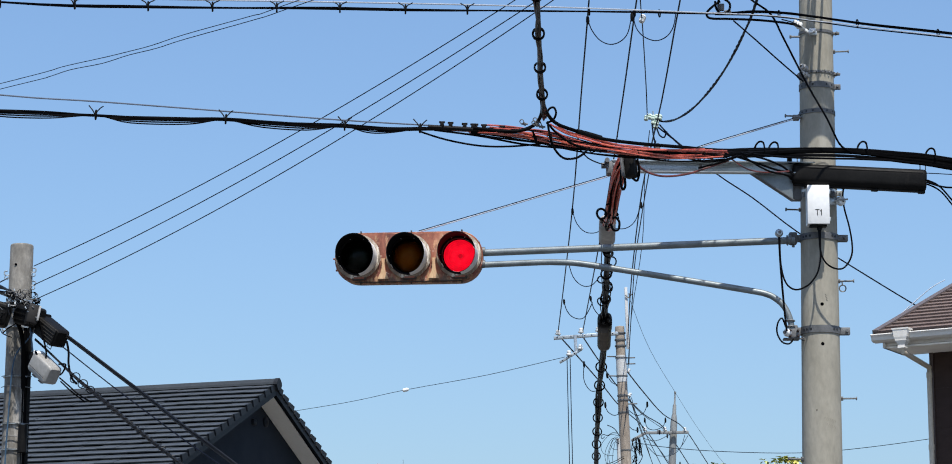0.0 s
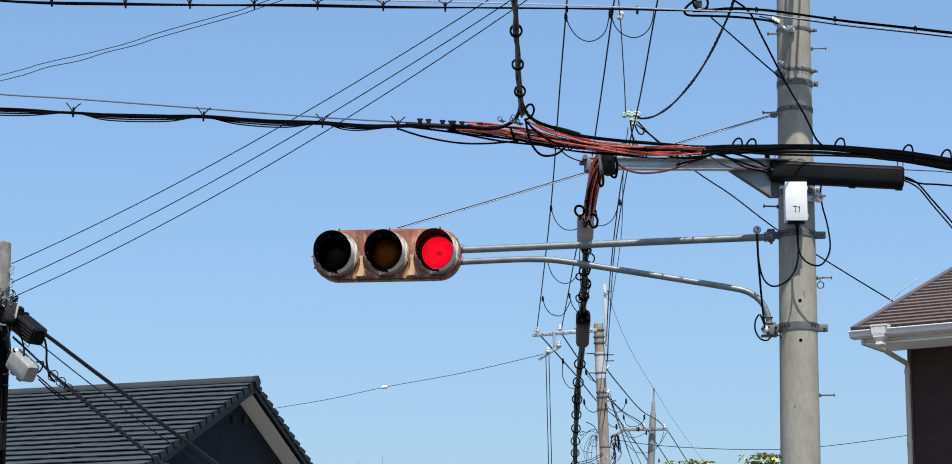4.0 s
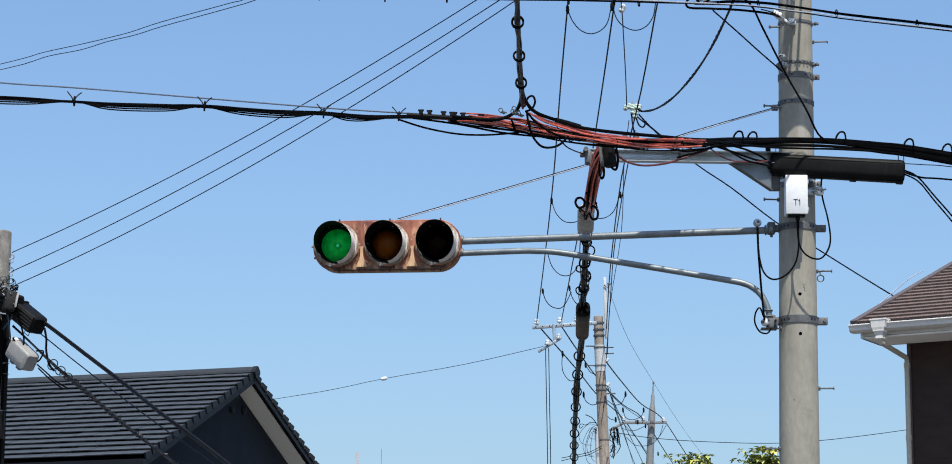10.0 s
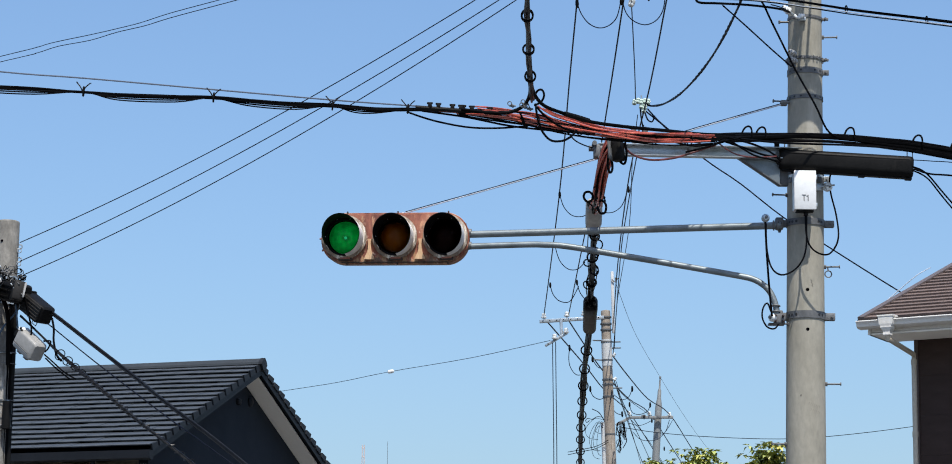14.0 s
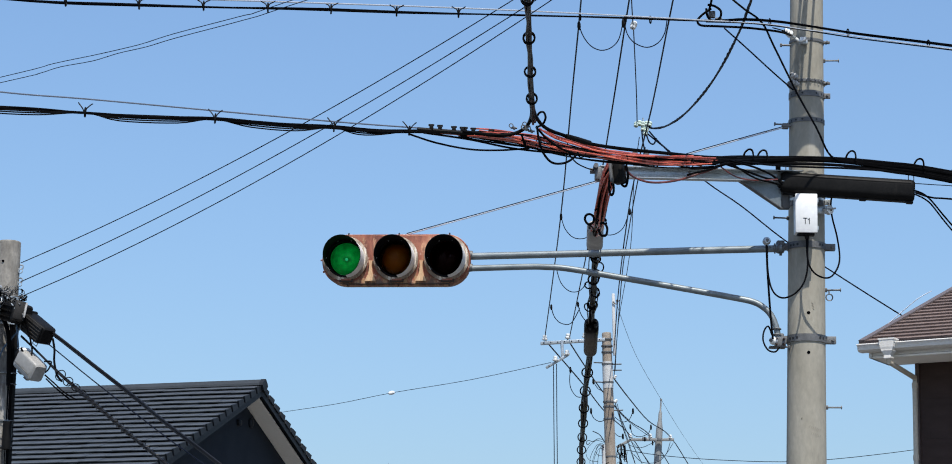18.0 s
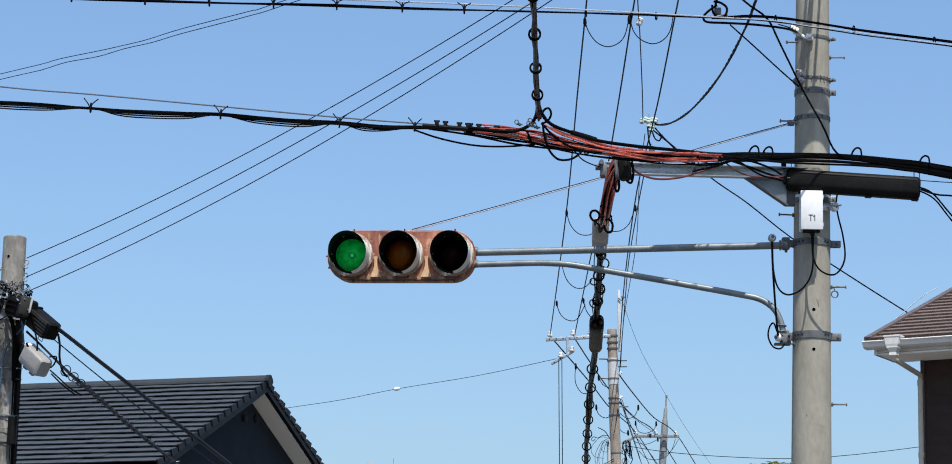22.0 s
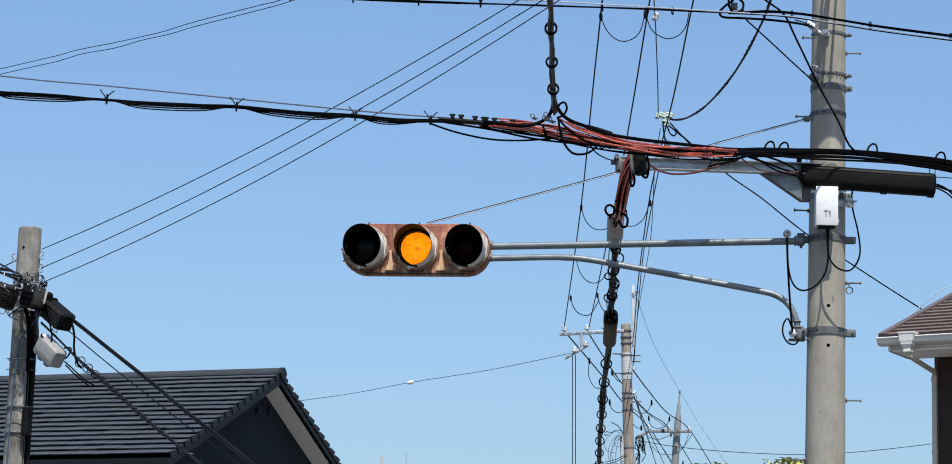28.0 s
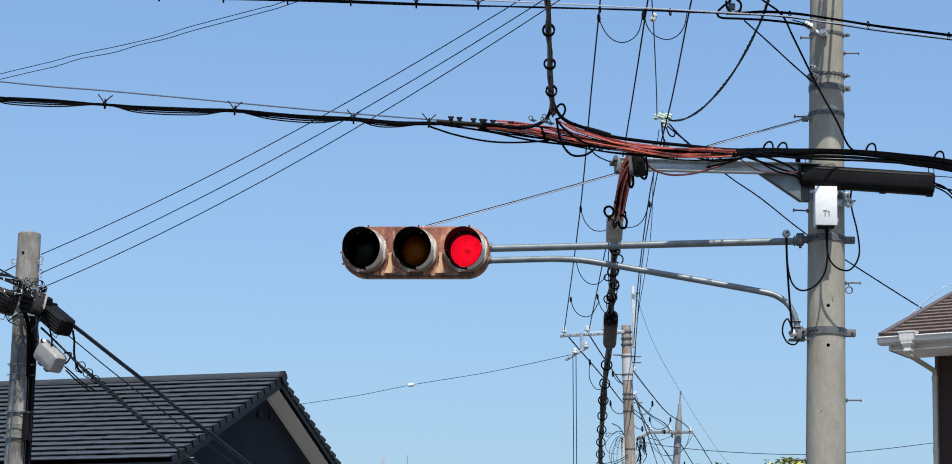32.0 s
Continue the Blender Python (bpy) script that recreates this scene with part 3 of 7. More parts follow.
# ---- steel bracket arm that carries the telephone cables ----
def build_bracket_arm():
    a, b = Vector((2.534, 19.780, 6.040)), Vector((0.980, 19.150, 5.913))
    arm = thing("cable_bracket", a, "galvanised steel channel bracket bolted to the utility pole", "bracket")
    way = (b - a).normalized()
    m = Matrix.Translation((a + b) / 2) @ Vector(way).to_track_quat("X", "Z").to_matrix().to_4x4()
    L = (b - a).length
    s = Shape()
    s.box(m @ pose(0, -0.03, 0), (L, 0.008, 0.088), 0.002)
    s.box(m @ pose(0, 0.002, 0.04), (L, 0.06, 0.008), 0.002)
    s.box(m @ pose(0, 0.002, -0.04), (L, 0.06, 0.008), 0.002)
    part("channel", s, GALVANISED, arm)
    part("bolt_hole", Shape().rod(Vector((1.654, 19.395, 5.977)), Vector((1.653, 19.380, 5.974)), 0.011, n=10), INK, arm, "dark bolt hole")
    # gusset and upright plate at the pole
    g = [(2.047, 19.620, 5.968), (2.369, 19.740, 5.785), (2.374, 19.740, 5.994)]
    part("gusset", Shape().ring([[Vector(p) for p in g], [Vector(p) + Vector((0.002, 0.012, 0)) for p in g]]), PIPE_STEEL, arm)
    a2, b2 = Vector(g[0]), Vector(g[1])
    w2 = b2 - a2
    part("gusset_flange", Shape().box(Matrix.Translation((a2 + b2) / 2 + Vector((0, -0.01, -0.004))) @ w2.normalized().to_track_quat("X", "Z").to_matrix().to_4x4(), (w2.length, 0.045, 0.010), 0.002), DULL_STEEL, arm)
    part("top_strap", Shape().box(Matrix.Translation((2.345, 19.70, 6.105)), (0.036, 0.03, 0.09), 0.004), BLACK_PLASTIC, arm)
    c = Vector((2.404, 19.820, 5.919))
    part("upright_plate", Shape().box(Matrix.Translation(c), (0.075, 0.07, 0.24), 0.006), DULL_STEEL, arm)
    for dz in (0.02, -0.05):
        p, r = pole_at(c.z + dz)
        part("strap", Shape().lathe([(r + 0.001, -0.02), (r + 0.007, -0.02), (r + 0.007, 0.02), (r + 0.001, 0.02)], facing(p, POLE_WAY), 32), DULL_STEEL, arm)
    # end clamp at the free end
    c = Vector((0.968, 19.100, 5.883))
    s = Shape().box(Matrix.Translation(c), (0.05, 0.10, 0.095), 0.012)
    s.rod(c + Vector((-0.06, -0.02, 0.02)), c + Vector((0.05, -0.02, 0.02)), 0.022, n=10)
    s.rod(c + Vector((-0.02, -0.08, 0.05)), c + Vector((-0.02, 0.02, 0.05)), 0.018, n=8)
    s.rod(c + Vector((0.02, -0.08, -0.05)), c + Vector((0.02, 0.02, -0.05)), 0.014, n=8)
    part("end_clamp", s, DULL_STEEL, arm)
    for q in ((1.244, 19.250, 6.108), (1.331, 19.280, 6.115)):
        q = Vector(q)
        part("bolt", Shape().rod(q, q + Vector((0, 0, -0.14)), 0.011, n=8).rod(q + Vector((0, 0, -0.02)), q + Vector((0, 0, -0.04)), 0.02, n=6), DULL_STEEL, arm)


build_bracket_arm()


# ---- white control box on the pole ----
def build_control_box():
    c = Vector((2.549, 19.720, 5.739))
    box = thing("control_box", c, "white steel control box strapped to the utility pole", "junction box")
    part("body", Shape().box(Matrix.Translation(c + Vector((0, 0.02, 0))), (0.158, 0.13, 0.288), 0.008), WHITE_BOX, box)
    part("door", Shape().box(Matrix.Translation(c + Vector((0, -0.052, 0.0))), (0.165, 0.016, 0.296), 0.005), WHITE_BOX, box)
    part("gland", Shape().rod(c + Vector((0.01, 0, -0.15)), c + Vector((0.01, 0, -0.185)), 0.018, n=10).box(Matrix.Translation(c + Vector((0.0, 0.0, -0.155))), (0.13, 0.07, 0.012), 0.003), BLACK_PLASTIC, box)
    for dz in (0.1, -0.11):
        part("hinge", Shape().box(Matrix.Translation(c + Vector((0.086, -0.03, dz))), (0.012, 0.03, 0.03), 0.003), GALVANISED, box)
    cv = bpy.data.curves.new("lettering", "FONT")
    cv.body, cv.size, cv.align_x, cv.align_y, cv.extrude = "T1", 0.064, "CENTER", "CENTER", 0.0008
    t = new("lettering", cv)
    cv.materials.append(INK)
    part("lettering_stroke", Shape().box(Matrix.Translation(c + Vector((0.0150, -0.0613, -0.048))) @ pose(0, 0, 0, 0, -38, 0), (0.013, 0.0016, 0.005)), INK, box, smooth=0)
    t.parent = box
    t.matrix_basis = pose(0.004, -0.0612, -0.064, 90, 0, 0) @ Matrix.Diagonal((0.85, 1.1, 1, 1))
    tagged(t, "black painted lettering")
    part("strap_bracket", Shape().box(Matrix.Translation(c + Vector((0, 0.11, 0.02))), (0.10, 0.08, 0.12), 0.005), GALVANISED, box)


build_control_box()


# ---- signal arm and its clamps ----
def build_signal_arm():
    pole_end = Vector((2.389, 19.930, 5.517))
    arm = thing("mast_arm", pole_end, "galvanised steel double-pipe arm carrying the traffic signal", "signal arm")
    part("upper_pipe", Shape().tube([(2.401, 19.950, 5.523), (1.683, 20.070, 5.517), (0.907, 20.200, 5.509), (0.028, 20.340, 5.500)], 0.0275, 16, 3), PIPE_STEEL, arm)
    part("lower_pipe", Shape().tube([(2.363, 19.930, 4.791), (2.360, 19.930, 4.851), (2.344, 19.930, 4.934), (2.306, 19.940, 5.019), (2.249, 19.950, 5.076), (2.178, 19.960, 5.114), (2.058, 19.980, 5.143), (1.633, 20.070, 5.232), (1.180, 20.150, 5.321),
                                     (0.906, 20.200, 5.375), (0.745, 20.220, 5.400), (0.630, 20.240, 5.408), (0.492, 20.270, 5.414), (0.028, 20.340, 5.406)], 0.0235, 16, 3), PIPE_STEEL, arm)
    for c, h in (((2.600, 20.000, 5.545), 0.05), ((2.586, 20.000, 4.835), 0.055)):
        z = level(c)
        p, r = pole_at(z)
        s = Shape().lathe([(r + 0.001, -h / 2), (r + 0.008, -h / 2), (r + 0.008, h / 2), (r + 0.001, h / 2)], facing(p, POLE_WAY), 36)
        for side in (-1, 1):
            c = p + Vector((side * (r + 0.035), -0.02, 0))
            s.box(Matrix.Translation(c), (0.085, 0.012, h), 0.003).box(Matrix.Translation(c + Vector((0, 0.035, 0))), (0.085, 0.012, h), 0.003)
            s.rod(c + Vector((side * 0.018, -0.03, 0)), c + Vector((side * 0.018, 0.06, 0)), 0.011, n=8)
        clamp = part("pole_clamp", s, DULL_STEEL, arm)
        for k in (-1.05, -0.85, -0.6, 0.62, 0.85):
            w = Vector((math.sin(k), -math.cos(k), 0))
            part("slot", Shape().rod(p + w * (r + 0.002), p + w * (r + 0.0095), 0.010, n=8), INK, clamp)
        c = p + Vector((-r - 0.06, 0, 0))
        part("pipe_socket", Shape().box(Matrix.Translation(c), (0.06, 0.075, 0.09), 0.01).rod(c + Vector((-0.01, -0.06, 0.0)), c + Vector((-0.01, 0.05, 0.0)), 0.012, n=8)
             .rod(c + Vector((0.0, -0.02, -0.03)), c + Vector((0.0, -0.02, -0.07)), 0.011, n=8), DULL_STEEL, arm)
    # dark foot plate and U-bolts where the lower pipe meets its clamp
    foot = part("foot_plate", Shape().box(Matrix.Translation((2.368, 19.86, 4.795)), (0.085, 0.02, 0.075), 0.004).box(Matrix.Translation((2.350, 19.90, 4.760)), (0.12, 0.07, 0.014), 0.003), DULL_STEEL, arm, "dark steel foot plate")
    for x, z in ((2.338, 4.815), (2.338, 4.775), (2.395, 4.815), (2.395, 4.775)):
        part("foot_bolt", Shape().rod((x, 19.855, z), (x, 19.825, z), 0.010, n=6).rod((x, 19.83, z), (x, 19.805, z), 0.006, n=6), LATCH, foot)
    for z in (4.905, 4.860):
        part("u_bolt", Shape().torus(facing((2.352, 19.93, z), (0.05, 0, 1)), 0.030, 0.006, 16, 6), DULL_STEEL, arm)
    part("upper_u_bolt", Shape().torus(facing((2.372, 19.95, 5.523), (1, -0.16, 0)), 0.034, 0.007, 16, 6).torus(facing((2.345, 19.955, 5.523), (1, -0.16, 0)), 0.034, 0.007, 16, 6), DULL_STEEL, arm)
    # cable entry caps
    for c, way, mat in (((2.274, 19.870, 5.561), (0.1, -1, 0.1), GALVANISED), ((2.317, 19.840, 4.800), (-0.7, -0.7, 0), PORCELAIN)):
        c = Vector(c)
        part("entry_cap", Shape().lathe([(0.002, 0.03), (0.020, 0.028), (0.030, 0.012), (0.030, -0.01), (0.018, -0.03)], facing(c, way), 18), mat, arm, "rounded pale cable entry cap")
        part("cap_bolt", Shape().lathe([(0.001, 0.042), (0.012, 0.04), (0.012, 0.026)], facing(c, way), 8), DULL_STEEL, arm)
    stay = [Vector(q) for q in ((2.434, 19.930, 6.466), (1.787, 20.050, 6.296), (1.005, 20.200, 6.073), (-0.442, 20.480, 5.697))]
    rod = thing("tie_rod", stay[0], "bright galvanised stay wire from the pole to the signal", "stay wire")
    part("strand", Shape().tube([q + Vector((0, 0.002, -0.0045)) for q in stay], 0.0046, 7, 2), BRIGHT_WIRE, rod)
    # dark twin strand added to draw the shaded edge of the stay
    part("shade_strand", Shape().tube([q + Vector((0, 0.001, 0.0042)) for q in stay], 0.0034, 6, 2), WIRE, rod, "dark strand added as the wire's shaded edge")


build_signal_arm()


# ---- the traffic signal ----
SIGNAL = Matrix.Translation((-0.515, 20.360, 5.467)) @ Matrix.Rotation(radians(-5.5), 4, "Z") @ Matrix.Rotation(radians(1.5), 4, "X")
PITCH = 0.390
LAMPS = {}


def stadium(w, h, r, n=10):
    """A rounded rectangle in the xz plane."""
    out = []
    for cx, cz, a0 in ((w / 2 - r, h / 2 - r, 0), (-w / 2 + r, h / 2 - r, 90), (-w / 2 + r, -h / 2 + r, 180), (w / 2 - r, -h / 2 + r, 270)):
        out += [(cx + r * math.cos(radians(a0 + 90 * i / n)), cz + r * math.sin(radians(a0 + 90 * i / n))) for i in range(n + 1)]
    return out


def build_signal():
    sig = thing("traffic_signal", (0, 0, 0), "old rusted three-lamp horizontal traffic signal on a pipe arm", "traffic signal", turn=SIGNAL)
    W, H = 1.13, 0.384
    rings = []
    for inset, y in ((0.05, 0.17), (0.012, 0.15), (0.0, 0.12), (0.0, -0.01), (0.006, -0.02), (0.02, -0.028)):
        rings.append([Vector((x, y, z)) for x, z in stadium(W - 2 * inset, H - 2 * inset, 0.178 - inset)])
    shell = Shape().ring(rings[:-1], False)
    shell.grow(rings[0], [tuple(range(len(rings[0])))])
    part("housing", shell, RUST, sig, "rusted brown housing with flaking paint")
    # front plate with three round openings
    bm = bmesh.new()
    loops = [[(x, z) for x, z in stadium(W - 0.012, H - 0.012, 0.172)]]
    loops += [[(k * PITCH + 0.14 * math.cos(2 * math.pi * j / 32), 0.006 + 0.14 * math.sin(2 * math.pi * j / 32)) for j in range(32)] for k in (-1, 0, 1)]
    for loop in loops:
        vs = [bm.verts.new((x, -0.02, z)) for x, z in loop]
        for i in range(len(vs)):
            bm.edges.new((vs[i], vs[(i + 1) % len(vs)]))
    bmesh.ops.triangle_fill(bm, use_beauty=True, edges=bm.edges[:])
    bm.verts.index_update()
    plate = Shape().grow([v.co.copy() for v in bm.verts], [tuple(v.index for v in f.verts) for f in bm.faces])
    bm.free()
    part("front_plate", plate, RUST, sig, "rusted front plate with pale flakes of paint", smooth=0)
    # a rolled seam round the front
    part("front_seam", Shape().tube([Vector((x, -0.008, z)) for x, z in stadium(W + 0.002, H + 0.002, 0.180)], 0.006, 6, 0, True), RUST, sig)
    for k, colour in ((-1, "green"), (0, "amber"), (1, "red")):
        cx = k * PITCH
        c = Vector((cx, -0.03, 0.006))
        m = Matrix.Translation(c) @ Matrix.Rotation(radians(90), 4, "X")      # local z to the front
        part("lamp_door", Shape().lathe([(0.172, 0.008), (0.174, 0.014), (0.166, 0.020), (0.150, 0.024), (0.148, 0.03)], m, 40), DOOR_PAINT, sig, "rust-stained pale round lamp door")
        part("lens_rim", Shape().lathe([(0.149, 0.029), (0.134, 0.03), (0.130, 0.02), (0.130, -0.01)], m, 40), RIM_BLACK, sig, "black rim round the lens")
        # dark well behind the lens
        part("lamp_well", Shape().lathe([(0.131, 0.024), (0.131, -0.16), (0.002, -0.165), (0.002, -0.168), (0.136, -0.163), (0.136, 0.024)], m, 32), WELL_BLACK, sig, "black lamp well")
        part("lens", Shape().lathe([(0.129, 0.016), (0.122, 0.024), (0.10, 0.036), (0.07, 0.045), (0.035, 0.050), (0.0002, 0.052)], m, 36), LENS[colour], sig, "round %s glass lens" % colour)
        # hood: a sleeve longest on top, open below
        a0, a1, n = radians(-82), radians(218), 44
        prof_out, prof_in, tip_o, tip_i = [], [], [], []
        for i in range(n + 1):
            a = a0 + (a1 - a0) * i / n
            s = max(0.0, math.sin(a))
            L = 0.215 + 0.045 * s - 0.10 * max(0.0, -math.sin(a)) ** 2
            ca, sa = math.cos(a), math.sin(a)
            prof_out.append(m @ Vector((0.151 * ca, 0.151 * sa, 0.02)))
            tip_o.append(m @ Vector((0.146 * ca, 0.146 * sa, L)))
            tip_i.append(m @ Vector((0.142 * ca, 0.142 * sa, L)))
            prof_in.append(m @ Vector((0.146 * ca, 0.146 * sa, 0.02)))
        k2 = n + 1
        verts = prof_out + tip_o + tip_i + prof_in
        faces, slots = [], []
        for i in range(n):
            for r in range(4):
                a, b = r * k2, ((r + 1) % 4) * k2
                faces.append((a + i, a + i + 1, b + i + 1, b + i))
                slots.append(1 if r in (1, 2) else 0)
        faces += [(0, k2, 2 * k2, 3 * k2), (n, k2 + n, 2 * k2 + n, 3 * k2 + n)]
        slots += [0, 0]
        hs = Shape()
        hs.v, hs.f, hs.m = verts, faces, slots
        hood = part("hood", hs, [HOOD_OUT, HOOD_IN], sig, "weathered grey sheet-metal hood, black inside")
        for ang in (70, 112, 180, 0):
            a = radians(ang)
            part("hood_screw", Shape().rod(m @ Vector((0.148 * math.cos(a), 0.148 * math.sin(a), 0.045)), m @ Vector((0.138 * math.cos(a), 0.138 * math.sin(a), 0.045)), 0.005, n=6), GALVANISED, hood)
        latch = part("latch", Shape().box(Matrix.Translation((cx + 0.01, -0.036, -0.160)), (0.105, 0.024, 0.030), 0.004), LATCH, sig, "dark iron door latch")
        part("latch_plate", Shape().box(Matrix.Translation((cx + 0.01, -0.049, -0.157)), (0.078, 0.006, 0.014), 0.002), RUST, latch, "rusted latch plate")
        for z0, z1 in ((0.185, 0.21), (-0.185, -0.205)):
            part("eyebolt", Shape().rod((cx + 0.02, -0.01, z0), (cx + 0.02, -0.01, z1), 0.006, n=8), LATCH, sig)
        # the lamp: a globe with a lit and an unlit half that turns behind the lens
        view = (SIGNAL.inverted() @ Vector((0, 0, 1.6))).normalized()
        at = Vector((cx, -0.03, 0.015)) + Vector((0, 0.084, 0))
        N, K = 24, 32
        globe = Shape()
        R = 0.1265
        rows = [[Vector((R * math.sin(math.pi * i / N) * math.cos(2 * math.pi * j / K), -R * math.cos(math.pi * i / N), R * math.sin(math.pi * i / N) * math.sin(2 * math.pi * j / K))) for j in range(K)] for i in range(1, N)]
        globe.ring(rows[:N // 2], slot=0)
        globe.ring(rows[N // 2 - 1:], slot=1)
        nub = 0.65 if colour == "green" else 1.0
        globe.lathe([(0.019 * nub, -0.004), (0.017 * nub, 0.005), (0.010 * nub, 0.009), (0.001, 0.010)], Matrix.Translation((0, -R + 0.002, 0)) @ Matrix.Rotation(radians(90), 4, "X"), 16, slot=2)
        g = part("lamp_globe", globe, [GLOW[colour], UNLIT[colour], NUB[colour]], sig, "round lamp bulb behind the lens", at=(0, 0, 0))
        g.location = at
        LAMPS[colour] = (g, at, view)
    # thin dark strip along the lower edge of the front
    part("lower_strip", Shape().box(Matrix.Translation((0.0, -0.022, -0.188)), (0.82, 0.014, 0.007), 0.002), LATCH, sig, "thin dark strip along the lower front edge")
    # tan wedges between the lamp doors
    for x in (-0.5, 0.5):
        s = Shape()
        o = [(-0.040, -0.168), (0.042, -0.168), (0.038, -0.150), (0.022, -0.120), (0.014, -0.085), (0.012, -0.045), (0.017, -0.010), (-0.013, -0.010), (-0.008, -0.045), (-0.010, -0.085), (-0.018, -0.120), (-0.034, -0.150)]
        s.prism(o, Matrix.Translation((x * PITCH, -0.052, 0)), 0.03)
        part("door_stop", s, RUST_TAN, sig, "tan rust-streaked wedge")
    for z in (0.045, -0.055):
        part("side_socket", Shape().rod((0.55, 0.03, z), (0.585, 0.03, z), 0.034, 0.030, 16), DULL_STEEL, sig)
    part("side_lug", Shape().rod((-0.57, 0.0, 0.0), (-0.586, 0.0, 0.0), 0.007, n=8).rod((-0.555, 0.0, -0.09), (-0.566, 0.0, -0.09), 0.008, n=8), RUST, sig)
    part("back_plate", Shape().box(Matrix.Translation((0.28, 0.19, 0.09)), (0.5, 0.05, 0.12), 0.01), DULL_STEEL, sig)
    return sig


RUST_TAN = surface("rusty_tan_paint", (0.40, 0.20, 0.10), (0.66, 0.47, 0.28), 14.0, 0.6, 0, 0.2, 80, (1.5, 1, 0.35), (0.1968, 0.0738, 0.0328), 0.60)
build_signal()


# ---- telephone cables across the street ----
def vee_clip(parent, p, way, tall=0.05):
    """A wire clip whose two legs reach up to the messenger strand."""
    s = Shape()
    for d in (-1, 1):
        s.tube([p + Vector((0, -0.02, -0.02)), p + way * (0.012 * d) + Vector((0, -0.03, 0.015)), p + way * (0.036 * d) + Vector((0, -0.02, tall)), p + way * (0.046 * d) + Vector((0, 0, tall + 0.014))], 0.0042, 5, 3)
    s.torus(facing(p, way), 0.03, 0.006, 10, 5)
    part("clip", s, BLACK_PLASTIC, parent)


def coil(parent, p, way, R, r=0.006, name="hanger_ring", spin=0.0, material=BLACK):
    part(name, Shape().torus(facing(p, Vector(way) + Vector((0.25 * math.sin(spin), 0.1, 0.25 * math.cos(spin)))), R, r, 16, 5), material, parent)


def build_cross_cable():
    start = (-0.349, 18.000, 5.927)
    cab = thing("telephone_cable", start, "thick bundle of black telephone cables with red protective covers", "cable bundle")
    left = [(-6.027, 15.400, 5.743), (-4.473, 16.300, 5.751), (-3.085, 17.000, 5.799), (-2.491, 17.200, 5.816), (-2.089, 17.300, 5.816), (-1.671, 17.450, 5.848), (-1.278, 17.600, 5.851), (-0.899, 17.750, 5.875), (-0.596, 17.900, 5.890), (-0.266, 18.000, 5.918), (0.025, 18.100, 5.929)]
    strands(cab, left, 3, 0.012, 0.0072, BLACK, 3)
    spans = [(left[0], 0), (left[1], 0), ((-3.295, 16.870, 5.771), 0), ((-3.084, 17.000, 5.795), 1), ((-2.786, 17.100, 5.808), 1), (left[3], 0), ((-2.270, 17.250, 5.812), 1), ((-1.903, 17.360, 5.830), 1), (left[5], 0),
             ((-1.437, 17.550, 5.856), 1), ((-1.138, 17.650, 5.859), 1), (left[7], 0), ((-0.738, 17.840, 5.888), 1), (left[8], 0.7), ((-0.382, 17.970, 5.911), 0), (left[9], 0)]
    for sag, r in ((0.010, 0.0052), (0.021, 0.0050), (0.034, 0.0045), (-0.008, 0.0055)):
        part("cable", Shape().tube([Vector(p) - Vector((0, 0, sag * k)) for p, k in spans], r, 7, 5), BLACK, cab)
    wire_line = [(-6.041, 15.400, 5.950), (-4.479, 16.300, 5.886), (-3.088, 17.000, 5.904), (-2.485, 17.200, 5.910), (-1.672, 17.450, 5.906), (-0.899, 17.750, 5.918), (-0.350, 18.000, 5.944), (0.320, 18.200, 5.957), (0.489, 18.250, 5.961)]
    part("messenger_strand", Shape().tube(wire_line, 0.0052, 6, 4), GREY_WIRE, cab, "dull grey steel messenger strand")
    for p in ((-3.291, 16.850, 5.766), (-2.487, 17.170, 5.813), (-1.660, 17.420, 5.845), (-0.885, 17.720, 5.872), (-0.382, 17.950, 5.910)):
        vee_clip(cab, Vector(p), Vector((1, 0.06, -0.06)).normalized(), 0.046)
    # dark sleeve and clamps before the red covers
    sl = [(-0.327, 17.920, 5.912), (-0.100, 17.980, 5.913), (0.067, 18.050, 5.913), (0.234, 18.100, 5.908)]
    part("sleeve", Shape().tube(sl, lambda s: 0.017 - 0.006 * s, 8, 4), BLACK_PLASTIC, cab, "weathered black cable sleeve")
    for u, v in ((728, 205), (742, 206), (765, 207), (779, 208), (783, 208), (797, 209), (827, 212)):
        t = (u - 728) / 99
        q = Vector((-0.232, 17.940, 5.933)).lerp(Vector((0.180, 18.090, 5.940)), t)
        part("clamp", Shape().box(Matrix.Translation(q), (0.028, 0.03, 0.035), 0.005).box(Matrix.Translation(q + Vector((0.0, -0.005, 0.015))), (0.04, 0.02, 0.012), 0.003), BLACK_PLASTIC, cab)
    # red covers
    red = [(-0.038, 18.030, 5.917), (0.192, 18.100, 5.912), (0.446, 18.200, 5.905), (0.661, 18.350, 5.897), (0.879, 18.500, 5.893), (1.101, 18.650, 5.897), (1.327, 18.800, 5.914), (1.556, 18.950, 5.944), (1.820, 19.100, 5.983)]
    strands(cab, red, 9, 0.050, 0.0054, RED_COVER, 11, "red_cover", label="faded red plastic cable cover", ends=0.1, weave=1.8)
    high = [(0.509, 18.200, 6.005), (0.617, 18.300, 5.964), (0.748, 18.400, 5.944), (0.922, 18.500, 5.915), (1.191, 18.700, 5.922), (1.509, 18.900, 5.955), (1.809, 19.080, 5.996)]
    strands(cab, red, 8, 0.046, 0.0055, BLACK, 15, weave=1.8)
